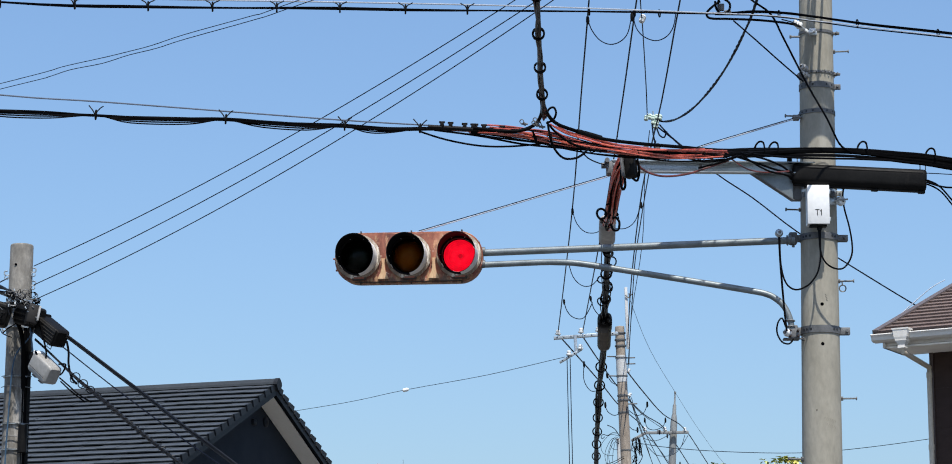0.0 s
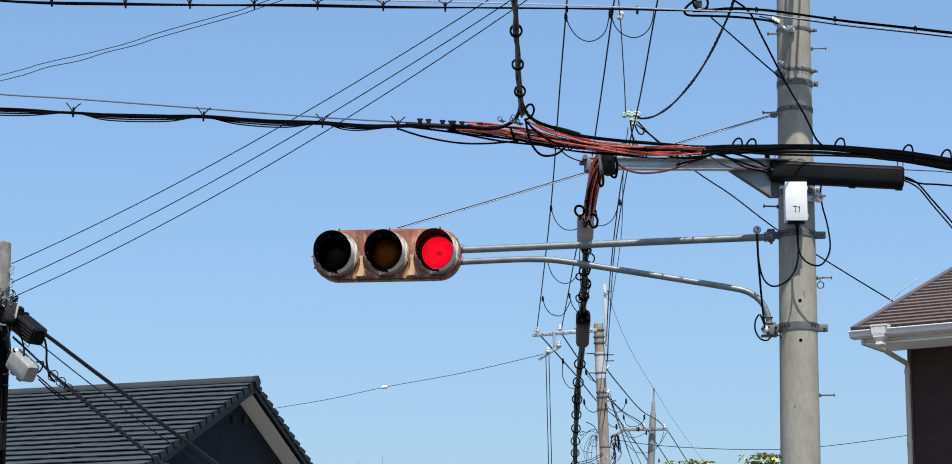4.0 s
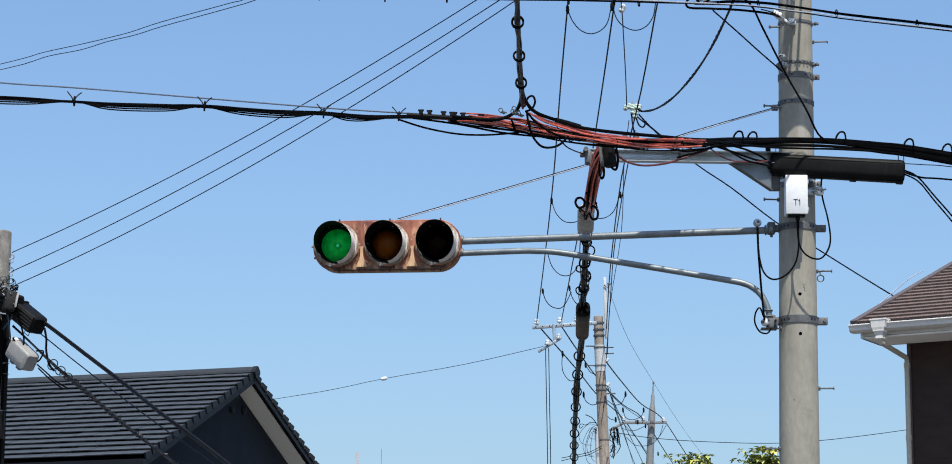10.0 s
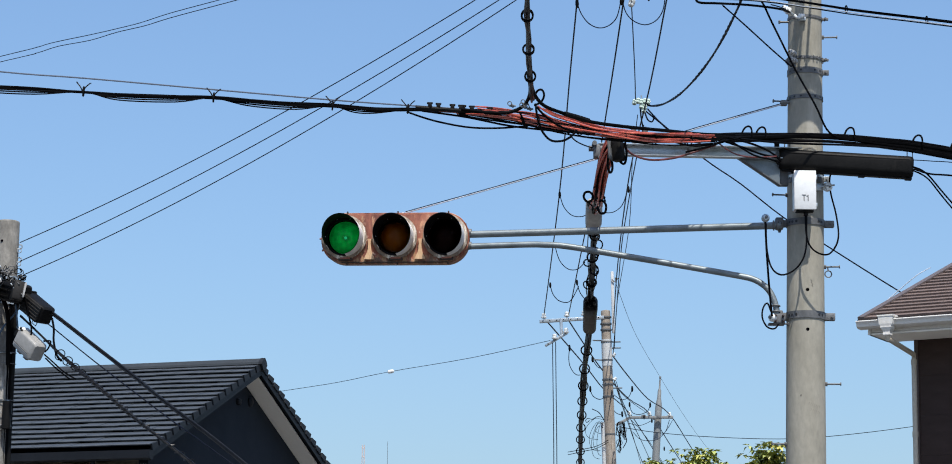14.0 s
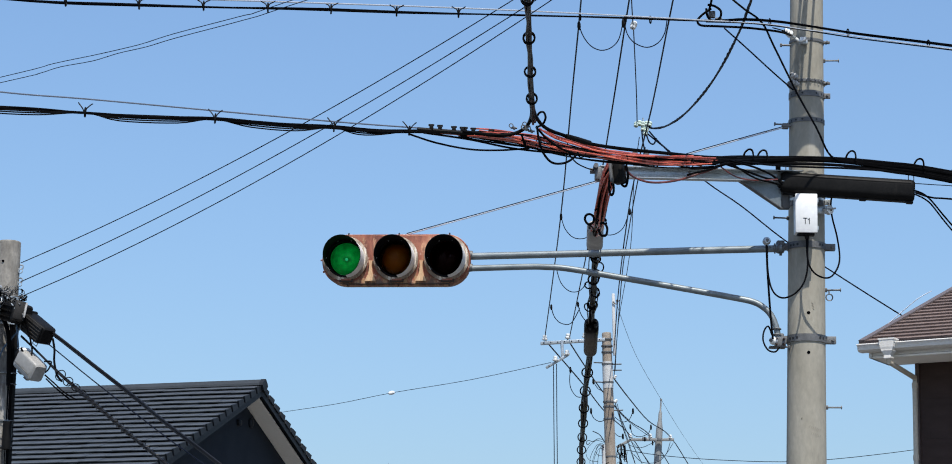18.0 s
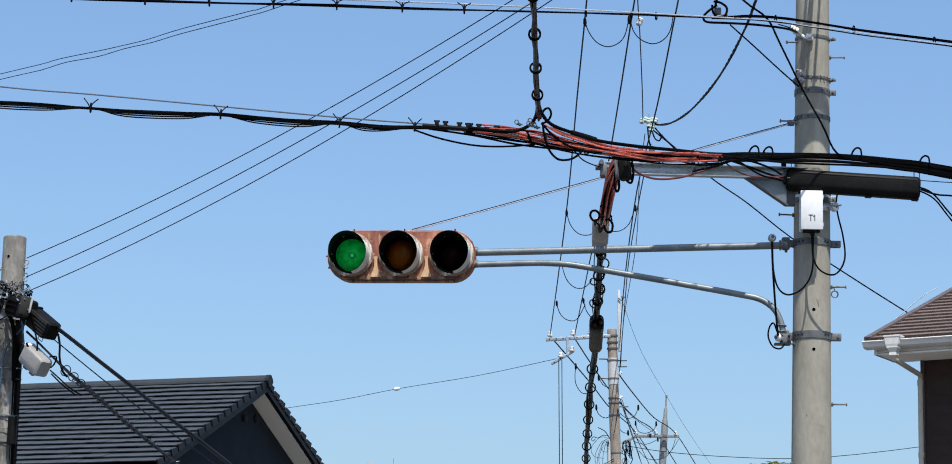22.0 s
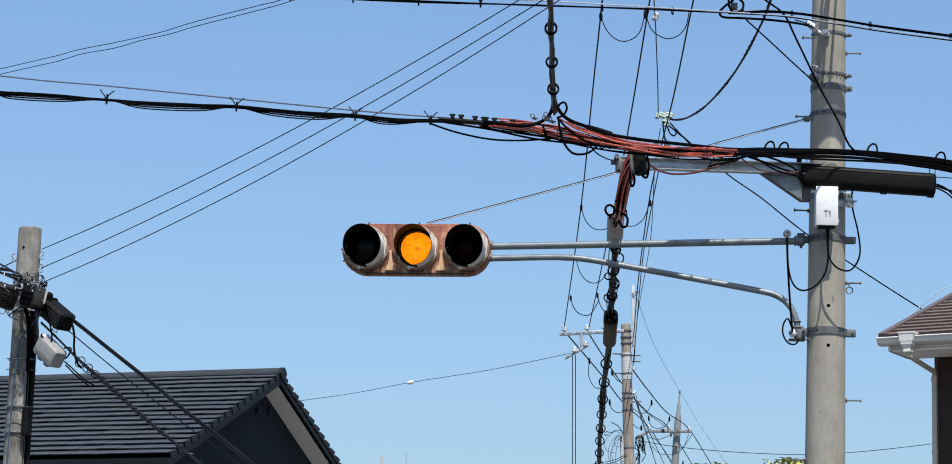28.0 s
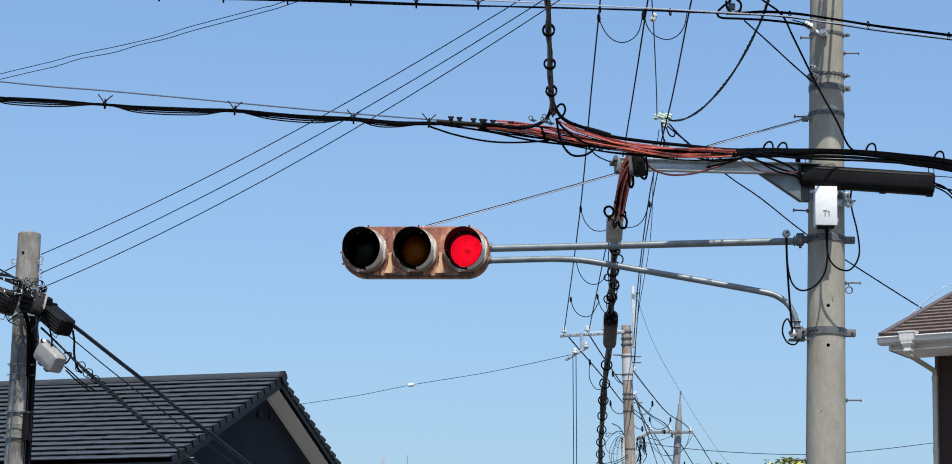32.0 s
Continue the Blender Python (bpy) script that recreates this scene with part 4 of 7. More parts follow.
    strands(cab, high, 5, 0.034, 0.0056, RED_COVER, 12, "red_cover", label="faded red plastic cable cover", ends=0.1)
    strands(cab, [(-0.204, 18.000, 5.909), (0.067, 18.050, 5.900), (0.318, 18.120, 5.887), (0.617, 18.300, 5.868), (0.922, 18.500, 5.880), (1.370, 18.800, 5.892), (1.784, 19.050, 5.958)], 4, 0.032, 0.0056, RED_COVER, 13, "red_cover", label="faded red plastic cable cover", ends=0.14, weave=1.5)
    for s in (0.12, 0.27, 0.45, 0.62, 0.75, 0.9):
        p, w = along(red, s)
        coil(cab, p, w, 0.036, 0.004, "cable_tie", s * 9)
    # black cables on to the right, over the pole
    right = [(1.772, 19.150, 6.008), (2.041, 19.400, 6.088), (2.437, 19.700, 6.167), (2.806, 19.740, 6.167), (3.171, 19.750, 6.136), (3.570, 19.750, 6.085), (5.082, 19.800, 5.835), (7.929, 20.200, 5.363)]
    strands(cab, right, 6, 0.02, 0.0125, BLACK, 21)
    strands(cab, [(1.749, 19.150, 5.994), (2.085, 19.400, 6.061), (2.482, 19.700, 6.148), (2.851, 19.740, 6.148), (3.215, 19.750, 6.104), (3.569, 19.750, 6.057), (5.080, 19.800, 5.798), (7.926, 20.200, 5.316)], 3, 0.012, 0.011, BLACK, 22)
    strands(cab, [(1.90, 19.25, 6.02), (2.30, 19.60, 6.105), (2.82, 19.74, 6.13), (3.215, 19.75, 6.088), (3.569, 19.75, 6.038), (5.08, 19.80, 5.775), (7.926, 20.20, 5.29)], 3, 0.022, 0.0085, BLACK, 24)
    for q in ((2.100, 19.440, 6.130), (2.212, 19.520, 6.144), (2.902, 19.740, 6.200), (3.413, 19.750, 6.150), (3.700, 19.750, 6.112)):
        q = Vector(q)
        part("wrap_hook", Shape().tube([q + Vector((-0.05, 0, -0.05)), q + Vector((-0.032, 0, 0.008)), q + Vector((-0.002, 0, 0.036)), q + Vector((0.024, -0.02, 0.018)), q + Vector((0.03, -0.03, -0.05))], 0.0075, 6, 4), BLACK, cab)
    # thick cables that leave the junction to both sides
    part("branch_cable", Shape().tube([(0.421, 17.300, 6.006), (0.449, 17.800, 6.005), (0.417, 18.050, 5.973), (0.326, 18.080, 5.929), (0.192, 18.050, 5.913), (-0.017, 17.980, 5.917)], 0.0125, 9, 5), BLACK, cab)
    part("branch_cable", Shape().tube([(0.429, 17.300, 6.006), (0.474, 17.800, 5.997), (0.551, 18.050, 5.969), (0.698, 18.200, 5.949), (0.873, 18.350, 5.932), (1.139, 18.550, 5.944), (1.462, 18.850, 5.988), (1.750, 19.150, 6.035), (1.991, 19.350, 6.081)], 0.0125, 9, 5), BLACK, cab)
    part("splice_sleeve", Shape().tube([(0.698, 18.200, 5.949), (0.785, 18.260, 5.941), (0.872, 18.330, 5.932)], 0.017, 9, 3), BLACK_PLASTIC, cab)
    # loops and slack
    for pts, r in (([(0.475, 18.000, 5.991), (0.499, 17.980, 6.050), (0.533, 17.980, 6.063), (0.549, 17.980, 6.024), (0.529, 18.000, 5.982), (0.483, 18.020, 5.961)], 0.0078),
                   ([(0.494, 18.100, 5.994), (0.510, 18.100, 5.886), (0.544, 18.120, 5.801), (0.603, 18.150, 5.747), (0.680, 18.200, 5.755), (0.741, 18.250, 5.796), (0.786, 18.300, 5.855)], 0.0082),
                   ([(-0.390, 17.950, 5.889), (-0.204, 18.000, 5.841), (0.025, 18.050, 5.810), (0.234, 18.100, 5.817), (0.445, 18.200, 5.858)], 0.0068),
                   ([(-0.287, 17.970, 5.902), (0.025, 18.050, 5.879), (0.318, 18.150, 5.846), (0.617, 18.300, 5.851), (0.922, 18.500, 5.876)], 0.0072),
                   ([(0.504, 18.150, 5.984), (0.572, 18.200, 5.923), (0.701, 18.300, 5.868), (0.875, 18.420, 5.853)], 0.008)):
        part("slack_loop", Shape().tube(pts, r, 7, 5), BLACK, cab)
    for p in ((0.416, 18.000, 5.944), (0.425, 18.020, 5.970), (0.454, 18.000, 5.931), (0.335, 18.100, 5.976)):
        c = Vector(p)
        part("junction_clamp", Shape().box(Matrix.Translation(c) @ pose(0, 0, 0, 20, 30, 10), (0.024, 0.03, 0.02), 0.004).torus(facing(c + Vector((-0.02, -0.02, 0.012)), (0.3, 1, 0.2)), 0.014, 0.0035, 12, 5).rod(c + Vector((-0.022, 0, 0)), c + Vector((0.022, 0, 0)), 0.006, n=8), DULL_STEEL, cab)
    part("hanging_tie", Shape().tube([(0.381, 18.100, 5.933), (0.410, 18.100, 5.882), (0.422, 18.120, 5.826), (0.401, 18.100, 5.882), (0.393, 18.080, 5.920)], 0.006, 5, 3), BLACK, cab)
    # looped leads between bundle, bracket and closure
    for pts, r, mat in (([(1.131, 18.800, 5.887), (1.199, 18.850, 5.818), (1.335, 18.950, 5.796), (1.522, 19.100, 5.843), (1.686, 19.200, 5.915), (1.842, 19.200, 5.969)], 0.0080, DARK_RED),
                        ([(1.615, 19.150, 5.899), (1.770, 19.150, 5.940), (1.904, 19.150, 5.985), (2.020, 19.200, 6.024)], 0.008, BLACK),
                        ([(1.516, 19.000, 5.942), (1.656, 19.100, 5.937), (1.788, 19.100, 5.947), (1.904, 19.150, 5.994)], 0.007, BLACK),
                        ([(1.882, 19.150, 5.990), (2.046, 19.250, 5.962), (2.206, 19.300, 5.919), (2.327, 19.350, 5.912)], 0.008, BLACK),
                        ([(1.926, 19.150, 6.012), (2.113, 19.250, 5.990), (2.251, 19.300, 5.942), (2.333, 19.330, 5.880)], 0.008, BLACK),
                        ([(1.948, 19.150, 5.985), (2.117, 19.220, 5.901), (2.249, 19.300, 5.887), (2.324, 19.330, 5.871)], 0.007, BLACK),
                        ([(1.859, 19.150, 5.967), (1.973, 19.200, 5.906), (2.111, 19.250, 5.890), (2.294, 19.300, 5.910)], 0.0055, DARK_RED),
                        ([(2.020, 19.200, 6.015), (2.303, 19.350, 6.026), (2.610, 19.650, 6.086), (2.889, 19.700, 6.092), (3.260, 19.750, 6.080), (3.568, 19.750, 6.029), (5.078, 19.800, 5.770), (7.924, 20.200, 5.288)], 0.008, BLACK),
                        ([(3.314, 19.450, 5.879), (3.415, 19.500, 5.849), (3.532, 19.550, 5.736), (3.861, 19.700, 5.362), (4.148, 19.900, 4.755)], 0.0065, BLACK),
                        ([(3.313, 19.450, 5.852), (3.427, 19.500, 5.808), (3.540, 19.550, 5.690), (3.859, 19.700, 5.316), (4.146, 19.900, 4.709)], 0.006, BLACK),
                        ([(3.327, 19.450, 5.861), (3.460, 19.500, 5.835), (3.680, 19.600, 5.843), (4.625, 19.800, 5.798)], 0.007, BLACK)):
        part("lead", Shape().tube(pts, r, 7, 5), mat, cab)
    part("thin_wire", Shape().tube([(3.361, 19.770, 6.001), (3.534, 19.770, 5.992), (3.812, 19.800, 5.975), (5.080, 19.800, 5.798)], 0.0035, 5, 3), WIRE, cab)


build_cross_cable()


def build_long_closure():
    a, b = Vector((2.367, 19.765, 5.986)), Vector((3.367, 19.765, 5.935))
    mid = (a + b) / 2
    way = (b - a).normalized()
    m = Matrix.Translation(mid) @ way.to_track_quat("X", "Z").to_matrix().to_4x4()
    ob = thing("splice_closure", mid, "long black moulded splice closure hung below the cables", "splice closure")
    L = (b - a).length
    s = Shape()
    rows = []
    for x, k in ((-L / 2, 0.80), (-L / 2 + 0.012, 0.93), (-L / 2 + 0.03, 0.97), (L / 2 - 0.03, 1.0), (L / 2 - 0.012, 0.97), (L / 2, 0.86)):
        rows.append([m @ Vector((x, p * k, q * k)) for p, q in stadium(0.165, 0.165, 0.05, 6)])
    part("body", s.ring(rows), BLACK_PLASTIC, ob)
    part("seam", Shape().box(m @ pose(0, -0.03, -0.082), (L * 0.96, 0.03, 0.012), 0.003).box(m @ pose(0, -0.078, 0.045), (L * 0.94, 0.008, 0.01), 0.002), BLACK_PLASTIC, ob)
    for x in (-L / 2 + 0.06, L / 2 - 0.02):
        q = m @ Vector((x, 0, 0.08))
        part("hanger", Shape().tube([q + Vector((-0.02, 0, 0)), q + Vector((-0.02, 0, 0.10)), q + Vector((0.02, 0, 0.10)), q + Vector((0.02, 0, 0)), q + Vector((-0.02, 0, 0))], 0.004, 5, 0), DULL_STEEL, ob)
    for x in (-0.38, 0.12, 0.47):
        part("catch", Shape().box(m @ pose(x, -0.02, -0.088), (0.05, 0.05, 0.02), 0.004), BLACK_PLASTIC, ob)
    part("end_port", Shape().rod(m @ Vector((-L / 2 - 0.04, 0.0, 0.03)), m @ Vector((-L / 2 + 0.01, 0, 0.03)), 0.022, n=10).rod(m @ Vector((-L / 2 - 0.03, -0.02, -0.03)), m @ Vector((-L / 2 + 0.01, -0.02, -0.03)), 0.018, n=10), BLACK_PLASTIC, ob)


build_long_closure()


# ---- the cable that runs along the street: over the eye, past the bracket and away ----
def build_street_cable():
    near = [(0.138, 10.200, 6.351), (0.281, 13.600, 6.051), (0.350, 15.000, 5.961), (0.379, 15.800, 5.965), (0.413, 16.800, 5.999), (0.466, 18.000, 6.004)]
    ob = thing("street_cable", near[-1], "bundle of black telephone cables with coiled hanger rings", "cable bundle")
    strands(ob, near, 4, 0.024, 0.0080, SHEEN_BLACK, 31, weave=2.5)
    strands(ob, near, 3, 0.020, 0.0070, MATT_BLACK, 32, weave=3.0)
    part("messenger_strand", Shape().tube([Vector(p) + Vector((0.01, 0, 0.03)) for p in near], 0.006, 6, 4), DARK_PLASTIC, ob)
    for i, p in enumerate(((0.270, 13.35, 6.070), (0.309, 14.16, 6.015), (0.345, 14.90, 5.967), (0.377, 15.73, 5.965), (0.407, 16.63, 5.993), (0.438, 17.36, 6.002))):
        for k in (0, 1):
            coil(ob, Vector(p) + Vector((0, 0.025 * k, 0.0)), (0.02, 1, 0), 0.035, 0.0062, spin=i * 2.3 + k)
    # red covered drop at the bracket
    drop = [(1.086, 18.850, 5.929), (1.050, 18.880, 5.854), (1.025, 18.950, 5.781), (1.007, 19.080, 5.700), (0.999, 19.250, 5.635), (1.004, 19.600, 5.622), (1.030, 20.500, 5.765)]
    strands(ob, drop, 24, 0.066, 0.0060, RED_COVER, 41, "red_cover", label="faded red plastic cable cover")
    strands(ob, drop, 5, 0.05, 0.0055, BLACK, 42)
    bits = random.Random(5)
    for i in range(11):
        p, w = along(drop, 0.22 + 0.07 * i)
        p = p + Vector((bits.uniform(-0.055, 0.055), -0.05, bits.uniform(-0.03, 0.03)))
        part("cable_tie", Shape().tube([p, p + Vector((bits.uniform(-0.03, 0.03), -0.012, bits.uniform(-0.02, 0.02))), p + Vector((bits.uniform(-0.03, 0.03), 0, bits.uniform(-0.045, -0.02)))], 0.0055, 5, 2), BLACK, ob)
    away = [(1.040, 21.000, 5.781), (1.093, 22.200, 5.839), (1.168, 23.900, 5.886), (1.242, 25.700, 5.911), (1.321, 27.800, 5.911), (1.418, 30.800, 5.917), (1.547, 34.200, 5.926), (1.732, 38.800, 5.945), (2.133, 47.500, 5.893)]
    strands(ob, away, 6, 0.033, 0.0104, BLACK, 43)
    strands(ob, away[3:], 7, 0.044, 0.0115, BLACK, 45)
    strands(ob, away[:4], 6, 0.066, 0.0055, MATT_BLACK, 44)
    for i in range(18):
        s = 0.03 + 0.055 * i
        p, w = along(away, s)
        if not 0.15 < s < 0.27:
            coil(ob, p, w, 0.058 if i > 4 else 0.046, 0.0085, spin=i * 1.9)
    rng = random.Random(77)
    for k in range(11):
        p, w = along(away, 0.015 + 0.013 * k)
        a = rng.uniform(0, 6.28)
        part("slack_loop", Shape().torus(facing(p + Vector((rng.uniform(-0.05, 0.05), 0, rng.uniform(-0.03, 0.03))), (math.cos(a) * 0.6, 1, math.sin(a))), rng.uniform(0.022, 0.045), 0.0065, 12, 5), BLACK, ob)
    # loops at the lower end of the red covers
    for pts in ([(0.887, 19.200, 5.602), (0.878, 19.200, 5.571), (0.900, 19.200, 5.535), (0.935, 19.200, 5.544), (0.944, 19.200, 5.580), (0.918, 19.200, 5.607), (0.887, 19.200, 5.602)],
                [(0.988, 19.200, 5.535), (1.014, 19.200, 5.544), (1.040, 19.200, 5.508), (1.031, 19.200, 5.454), (0.996, 19.200, 5.454), (0.978, 19.200, 5.499)],
                [(1.064, 18.750, 5.876), (1.037, 18.750, 5.805), (1.030, 18.800, 5.719), (1.047, 18.800, 5.665), (1.064, 18.800, 5.696), (1.057, 18.800, 5.785)],
                [(1.153, 18.800, 5.887), (1.165, 18.800, 5.807), (1.151, 18.800, 5.732), (1.117, 18.800, 5.750), (1.109, 18.800, 5.807)]):
        part("slack_loop", Shape().tube(pts, 0.009, 7, 4), BLACK, ob)
    # small dark terminal and grey box under the bracket end
    c = Vector((1.099, 18.780, 5.820))
    t = thing("cable_terminal", c, "small black terminal housing with a grey side plate", "junction box")
    part("body", Shape().box(Matrix.Translation(c) @ pose(0, 0, 0, 0, -6, -20), (0.085, 0.10, 0.15), 0.018), BLACK_PLASTIC, t)
    part("side_plate", Shape().box(Matrix.Translation(c + Vector((-0.05, -0.02, 0.005))) @ pose(0, 0, 0, 0, -6, -20), (0.02, 0.09, 0.16), 0.006), DULL_STEEL, t)
    c = Vector((1.028, 20.750, 5.756))
    t = thing("cable_closure", c, "weathered grey plastic closure with black end lugs", "splice closure")
    rows = []
    way = Vector((1.045, 21.100, 5.742)) - Vector((1.021, 20.500, 5.778))
    m = facing(c, way)
    for z, k in ((-0.62, 0.6), (-0.58, 0.9), (-0.5, 1.0), (0.5, 1.0), (0.58, 0.9), (0.62, 0.6)):
        rows.append([m @ Vector((p * k, q * k, z * way.length * 0.75)) for p, q in stadium(0.13, 0.125, 0.045, 5)])
    part("body", Shape().ring(rows), GREY_CASE, t)
    for i in range(4):
        part("lug", Shape().rod(m @ Vector((0.04 * math.cos(i * 1.6), 0.05 * math.sin(i * 1.6), -0.75 * way.length * 0.72)), m @ Vector((0.04 * math.cos(i * 1.6), 0.05 * math.sin(i * 1.6), -0.75 * way.length * 0.52)), 0.016, n=8), BLACK_PLASTIC, t)
    a, b = Vector((1.243, 25.700, 5.881)), Vector((1.308, 27.300, 5.871))
    way = b - a
    m = facing((a + b) / 2, way)
    t = thing("splice_closure", (a + b) / 2, "weathered dark splice closure strung along the cable", "splice closure")
    rows = []
    for z, k in ((-0.5, 0.55), (-0.47, 0.9), (-0.42, 1.0), (0.42, 1.0), (0.47, 0.9), (0.5, 0.55)):
        rows.append([m @ Vector((p * k, q * k, z * way.length)) for p, q in stadium(0.135, 0.14, 0.05, 5)])
    part("body", Shape().ring(rows), BROWN_PLASTIC, t)
    for i in range(5):
        q = m @ Vector((0.045 * math.cos(i * 1.26), 0.045 * math.sin(i * 1.26), way.length * -0.50))
        part("cable_port", Shape().rod(q, m @ Vector((0.04 * math.cos(i * 1.26), 0.04 * math.sin(i * 1.26), way.length * -0.56)), 0.016, 0.013, 8), BLACK, t)
    part("upper_shell", Shape().ring([[m @ Vector((p * k, q * k, z * way.length)) for p, q in stadium(0.142, 0.148, 0.05, 5)] for z, k in ((-0.51, 0.55), (-0.47, 0.95), (-0.42, 1.0), (-0.26, 1.0), (-0.24, 0.9))]), BLACK, t, "black upper end of the closure")
    part("end_cap", Shape().lathe([(0.03, -0.51 * way.length), (0.055, -0.505 * way.length), (0.055, -0.49 * way.length)], m, 12), BLACK, t)


build_street_cable()


# ---- the higher cable across the street ----
EYE = Vector((0, 0, 1.6))


def build_high_cable():
    mid = (0.363, 18.100, 6.788)
    ob = thing("overhead_cable", mid, "thin black telephone cable lashed to a bright messenger strand", "cable")
    line = [(-7.086, 15.200, 6.575), (-4.893, 16.300, 6.497), (-3.128, 17.100, 6.551), (-2.167, 17.400, 6.612), (-0.966, 17.700, 6.686), (0.367, 18.300, 6.841), (1.705, 19.200, 7.075), (2.065, 19.420, 7.152), (2.304, 19.530, 7.174), (2.531, 19.600, 7.166), (2.762, 19.630, 7.141), (3.004, 19.660, 7.116), (3.769, 19.700, 7.042), (5.591, 19.800, 6.846), (9.081, 20.500, 6.552)]
    strands(ob, line, 3, 0.010, 0.0048, BLACK, 51, weave=1.6)
    wl = [(-7.094, 15.200, 6.668), (-4.897, 16.300, 6.568), (-3.130, 17.100, 6.605), (-2.168, 17.400, 6.654), (-0.966, 17.700, 6.720), (0.367, 18.300, 6.863), (1.705, 19.200, 7.084), (2.241, 19.460, 7.135), (2.524, 19.550, 7.123), (2.758, 19.600, 7.113), (3.073, 19.640, 7.082), (3.768, 19.700, 7.018), (5.590, 19.800, 6.822), (9.079, 20.500, 6.527)]
    part("messenger_strand", Shape().tube([EYE.lerp(Vector(p) + Vector((0, 0, 0.012 if p[0] < 1.5 else 0.0)), 0.998 if p[0] < 1.5 else 0.9885) for p in wl], lambda s: 0.0050 if s < 0.5 else 0.0034, 6, 4), BRIGHT_WIRE, ob, "bright twisted steel messenger strand")
    for p in ((-3.546, 17.000, 6.534), (-3.119, 17.050, 6.536), (-2.652, 17.200, 6.571), (-2.185, 17.350, 6.602), (-1.766, 17.450, 6.627), (-1.343, 17.550, 6.651), (-0.925, 17.700, 6.690), (-0.482, 17.800, 6.710), (-0.059, 17.950, 6.749)):
        vee_clip(ob, Vector(p), Vector((1, 0.05, 0)), 0.032)
    for p in ((0.418, 18.300, 6.849), (0.807, 18.600, 6.922), (1.147, 18.850, 6.984), (1.334, 18.950, 7.008), (2.268, 19.500, 7.161), (2.872, 19.630, 7.127), (3.488, 19.690, 7.068)):
        coil(ob, Vector(p), (1, 0.05, 0), 0.026, 0.005, spin=1.0)
    for up, y, r in ((3, 0.05, 0.0048), (-6, -0.03, 0.0048)):
        pts = [(1.763, 19.200, 7.070), (2.062, 19.400, 7.137), (2.300, 19.500, 7.161), (2.524, 19.550, 7.147), (2.755, 19.580, 7.122), (2.995, 19.600, 7.095), (3.761, 19.660, 7.026), (5.591, 19.800, 6.841), (9.080, 20.500, 6.547)]
        part("cable", Shape().tube([EYE.lerp(Vector(p) + Vector((0, 0, up / 218 * min(1, i / 2))), 1 + y / 20 * min(1, i / 2)) for i, p in enumerate(pts)], r, 6, 4), BLACK, ob)
    # clamp with a loop of cable
    c = Vector((1.807, 19.220, 7.132))
    part("clamp", Shape().box(Matrix.Translation(c), (0.05, 0.04, 0.05), 0.006).box(Matrix.Translation(c + Vector((0.05, 0, -0.04))), (0.05, 0.04, 0.03), 0.006), DULL_STEEL, ob)
    for pts in ([(1.773, 19.180, 7.195), (1.826, 19.180, 7.185), (1.870, 19.180, 7.148), (1.860, 19.180, 7.093), (1.806, 19.180, 7.074), (1.771, 19.180, 7.111), (1.763, 19.180, 7.167)],
                [(1.796, 19.150, 7.158), (1.733, 19.150, 7.112), (1.696, 19.150, 7.065), (1.725, 19.180, 7.037), (1.866, 19.250, 7.052), (2.106, 19.400, 7.085), (2.347, 19.560, 7.105), (2.468, 19.815, 7.150)],
                [(1.794, 18.900, 7.278), (1.797, 19.150, 7.214), (1.783, 19.200, 7.154)]):
        part("slack_loop", Shape().tube(pts, 0.009, 7, 4), BLACK, ob)
    # cable that joins the high and the low bundle in front of the pole
    wire("drop_cable", [(1.246, 16.800, 6.975), (1.967, 19.100, 7.199), (2.195, 19.450, 7.151), (2.296, 19.500, 6.977), (2.484, 19.620, 6.643), (2.620, 19.600, 6.381), (2.717, 19.680, 6.209), (2.804, 19.730, 6.155)], 0.0078, BLACK, "black drop cable hanging in front of the pole", n=7)
    wire("drop_cable", [(1.902, 19.250, 7.038), (2.081, 19.400, 6.931), (2.303, 19.600, 6.798), (2.479, 19.830, 6.726)], 0.006, WIRE, "thin dark drop wire clamped to the pole")
    wire("drop_cable", [(2.290, 19.500, 7.118), (2.376, 19.650, 7.142), (2.453, 19.800, 7.155)], 0.005, WIRE, "thin dark wire to the porcelain insulator")


build_high_cable()


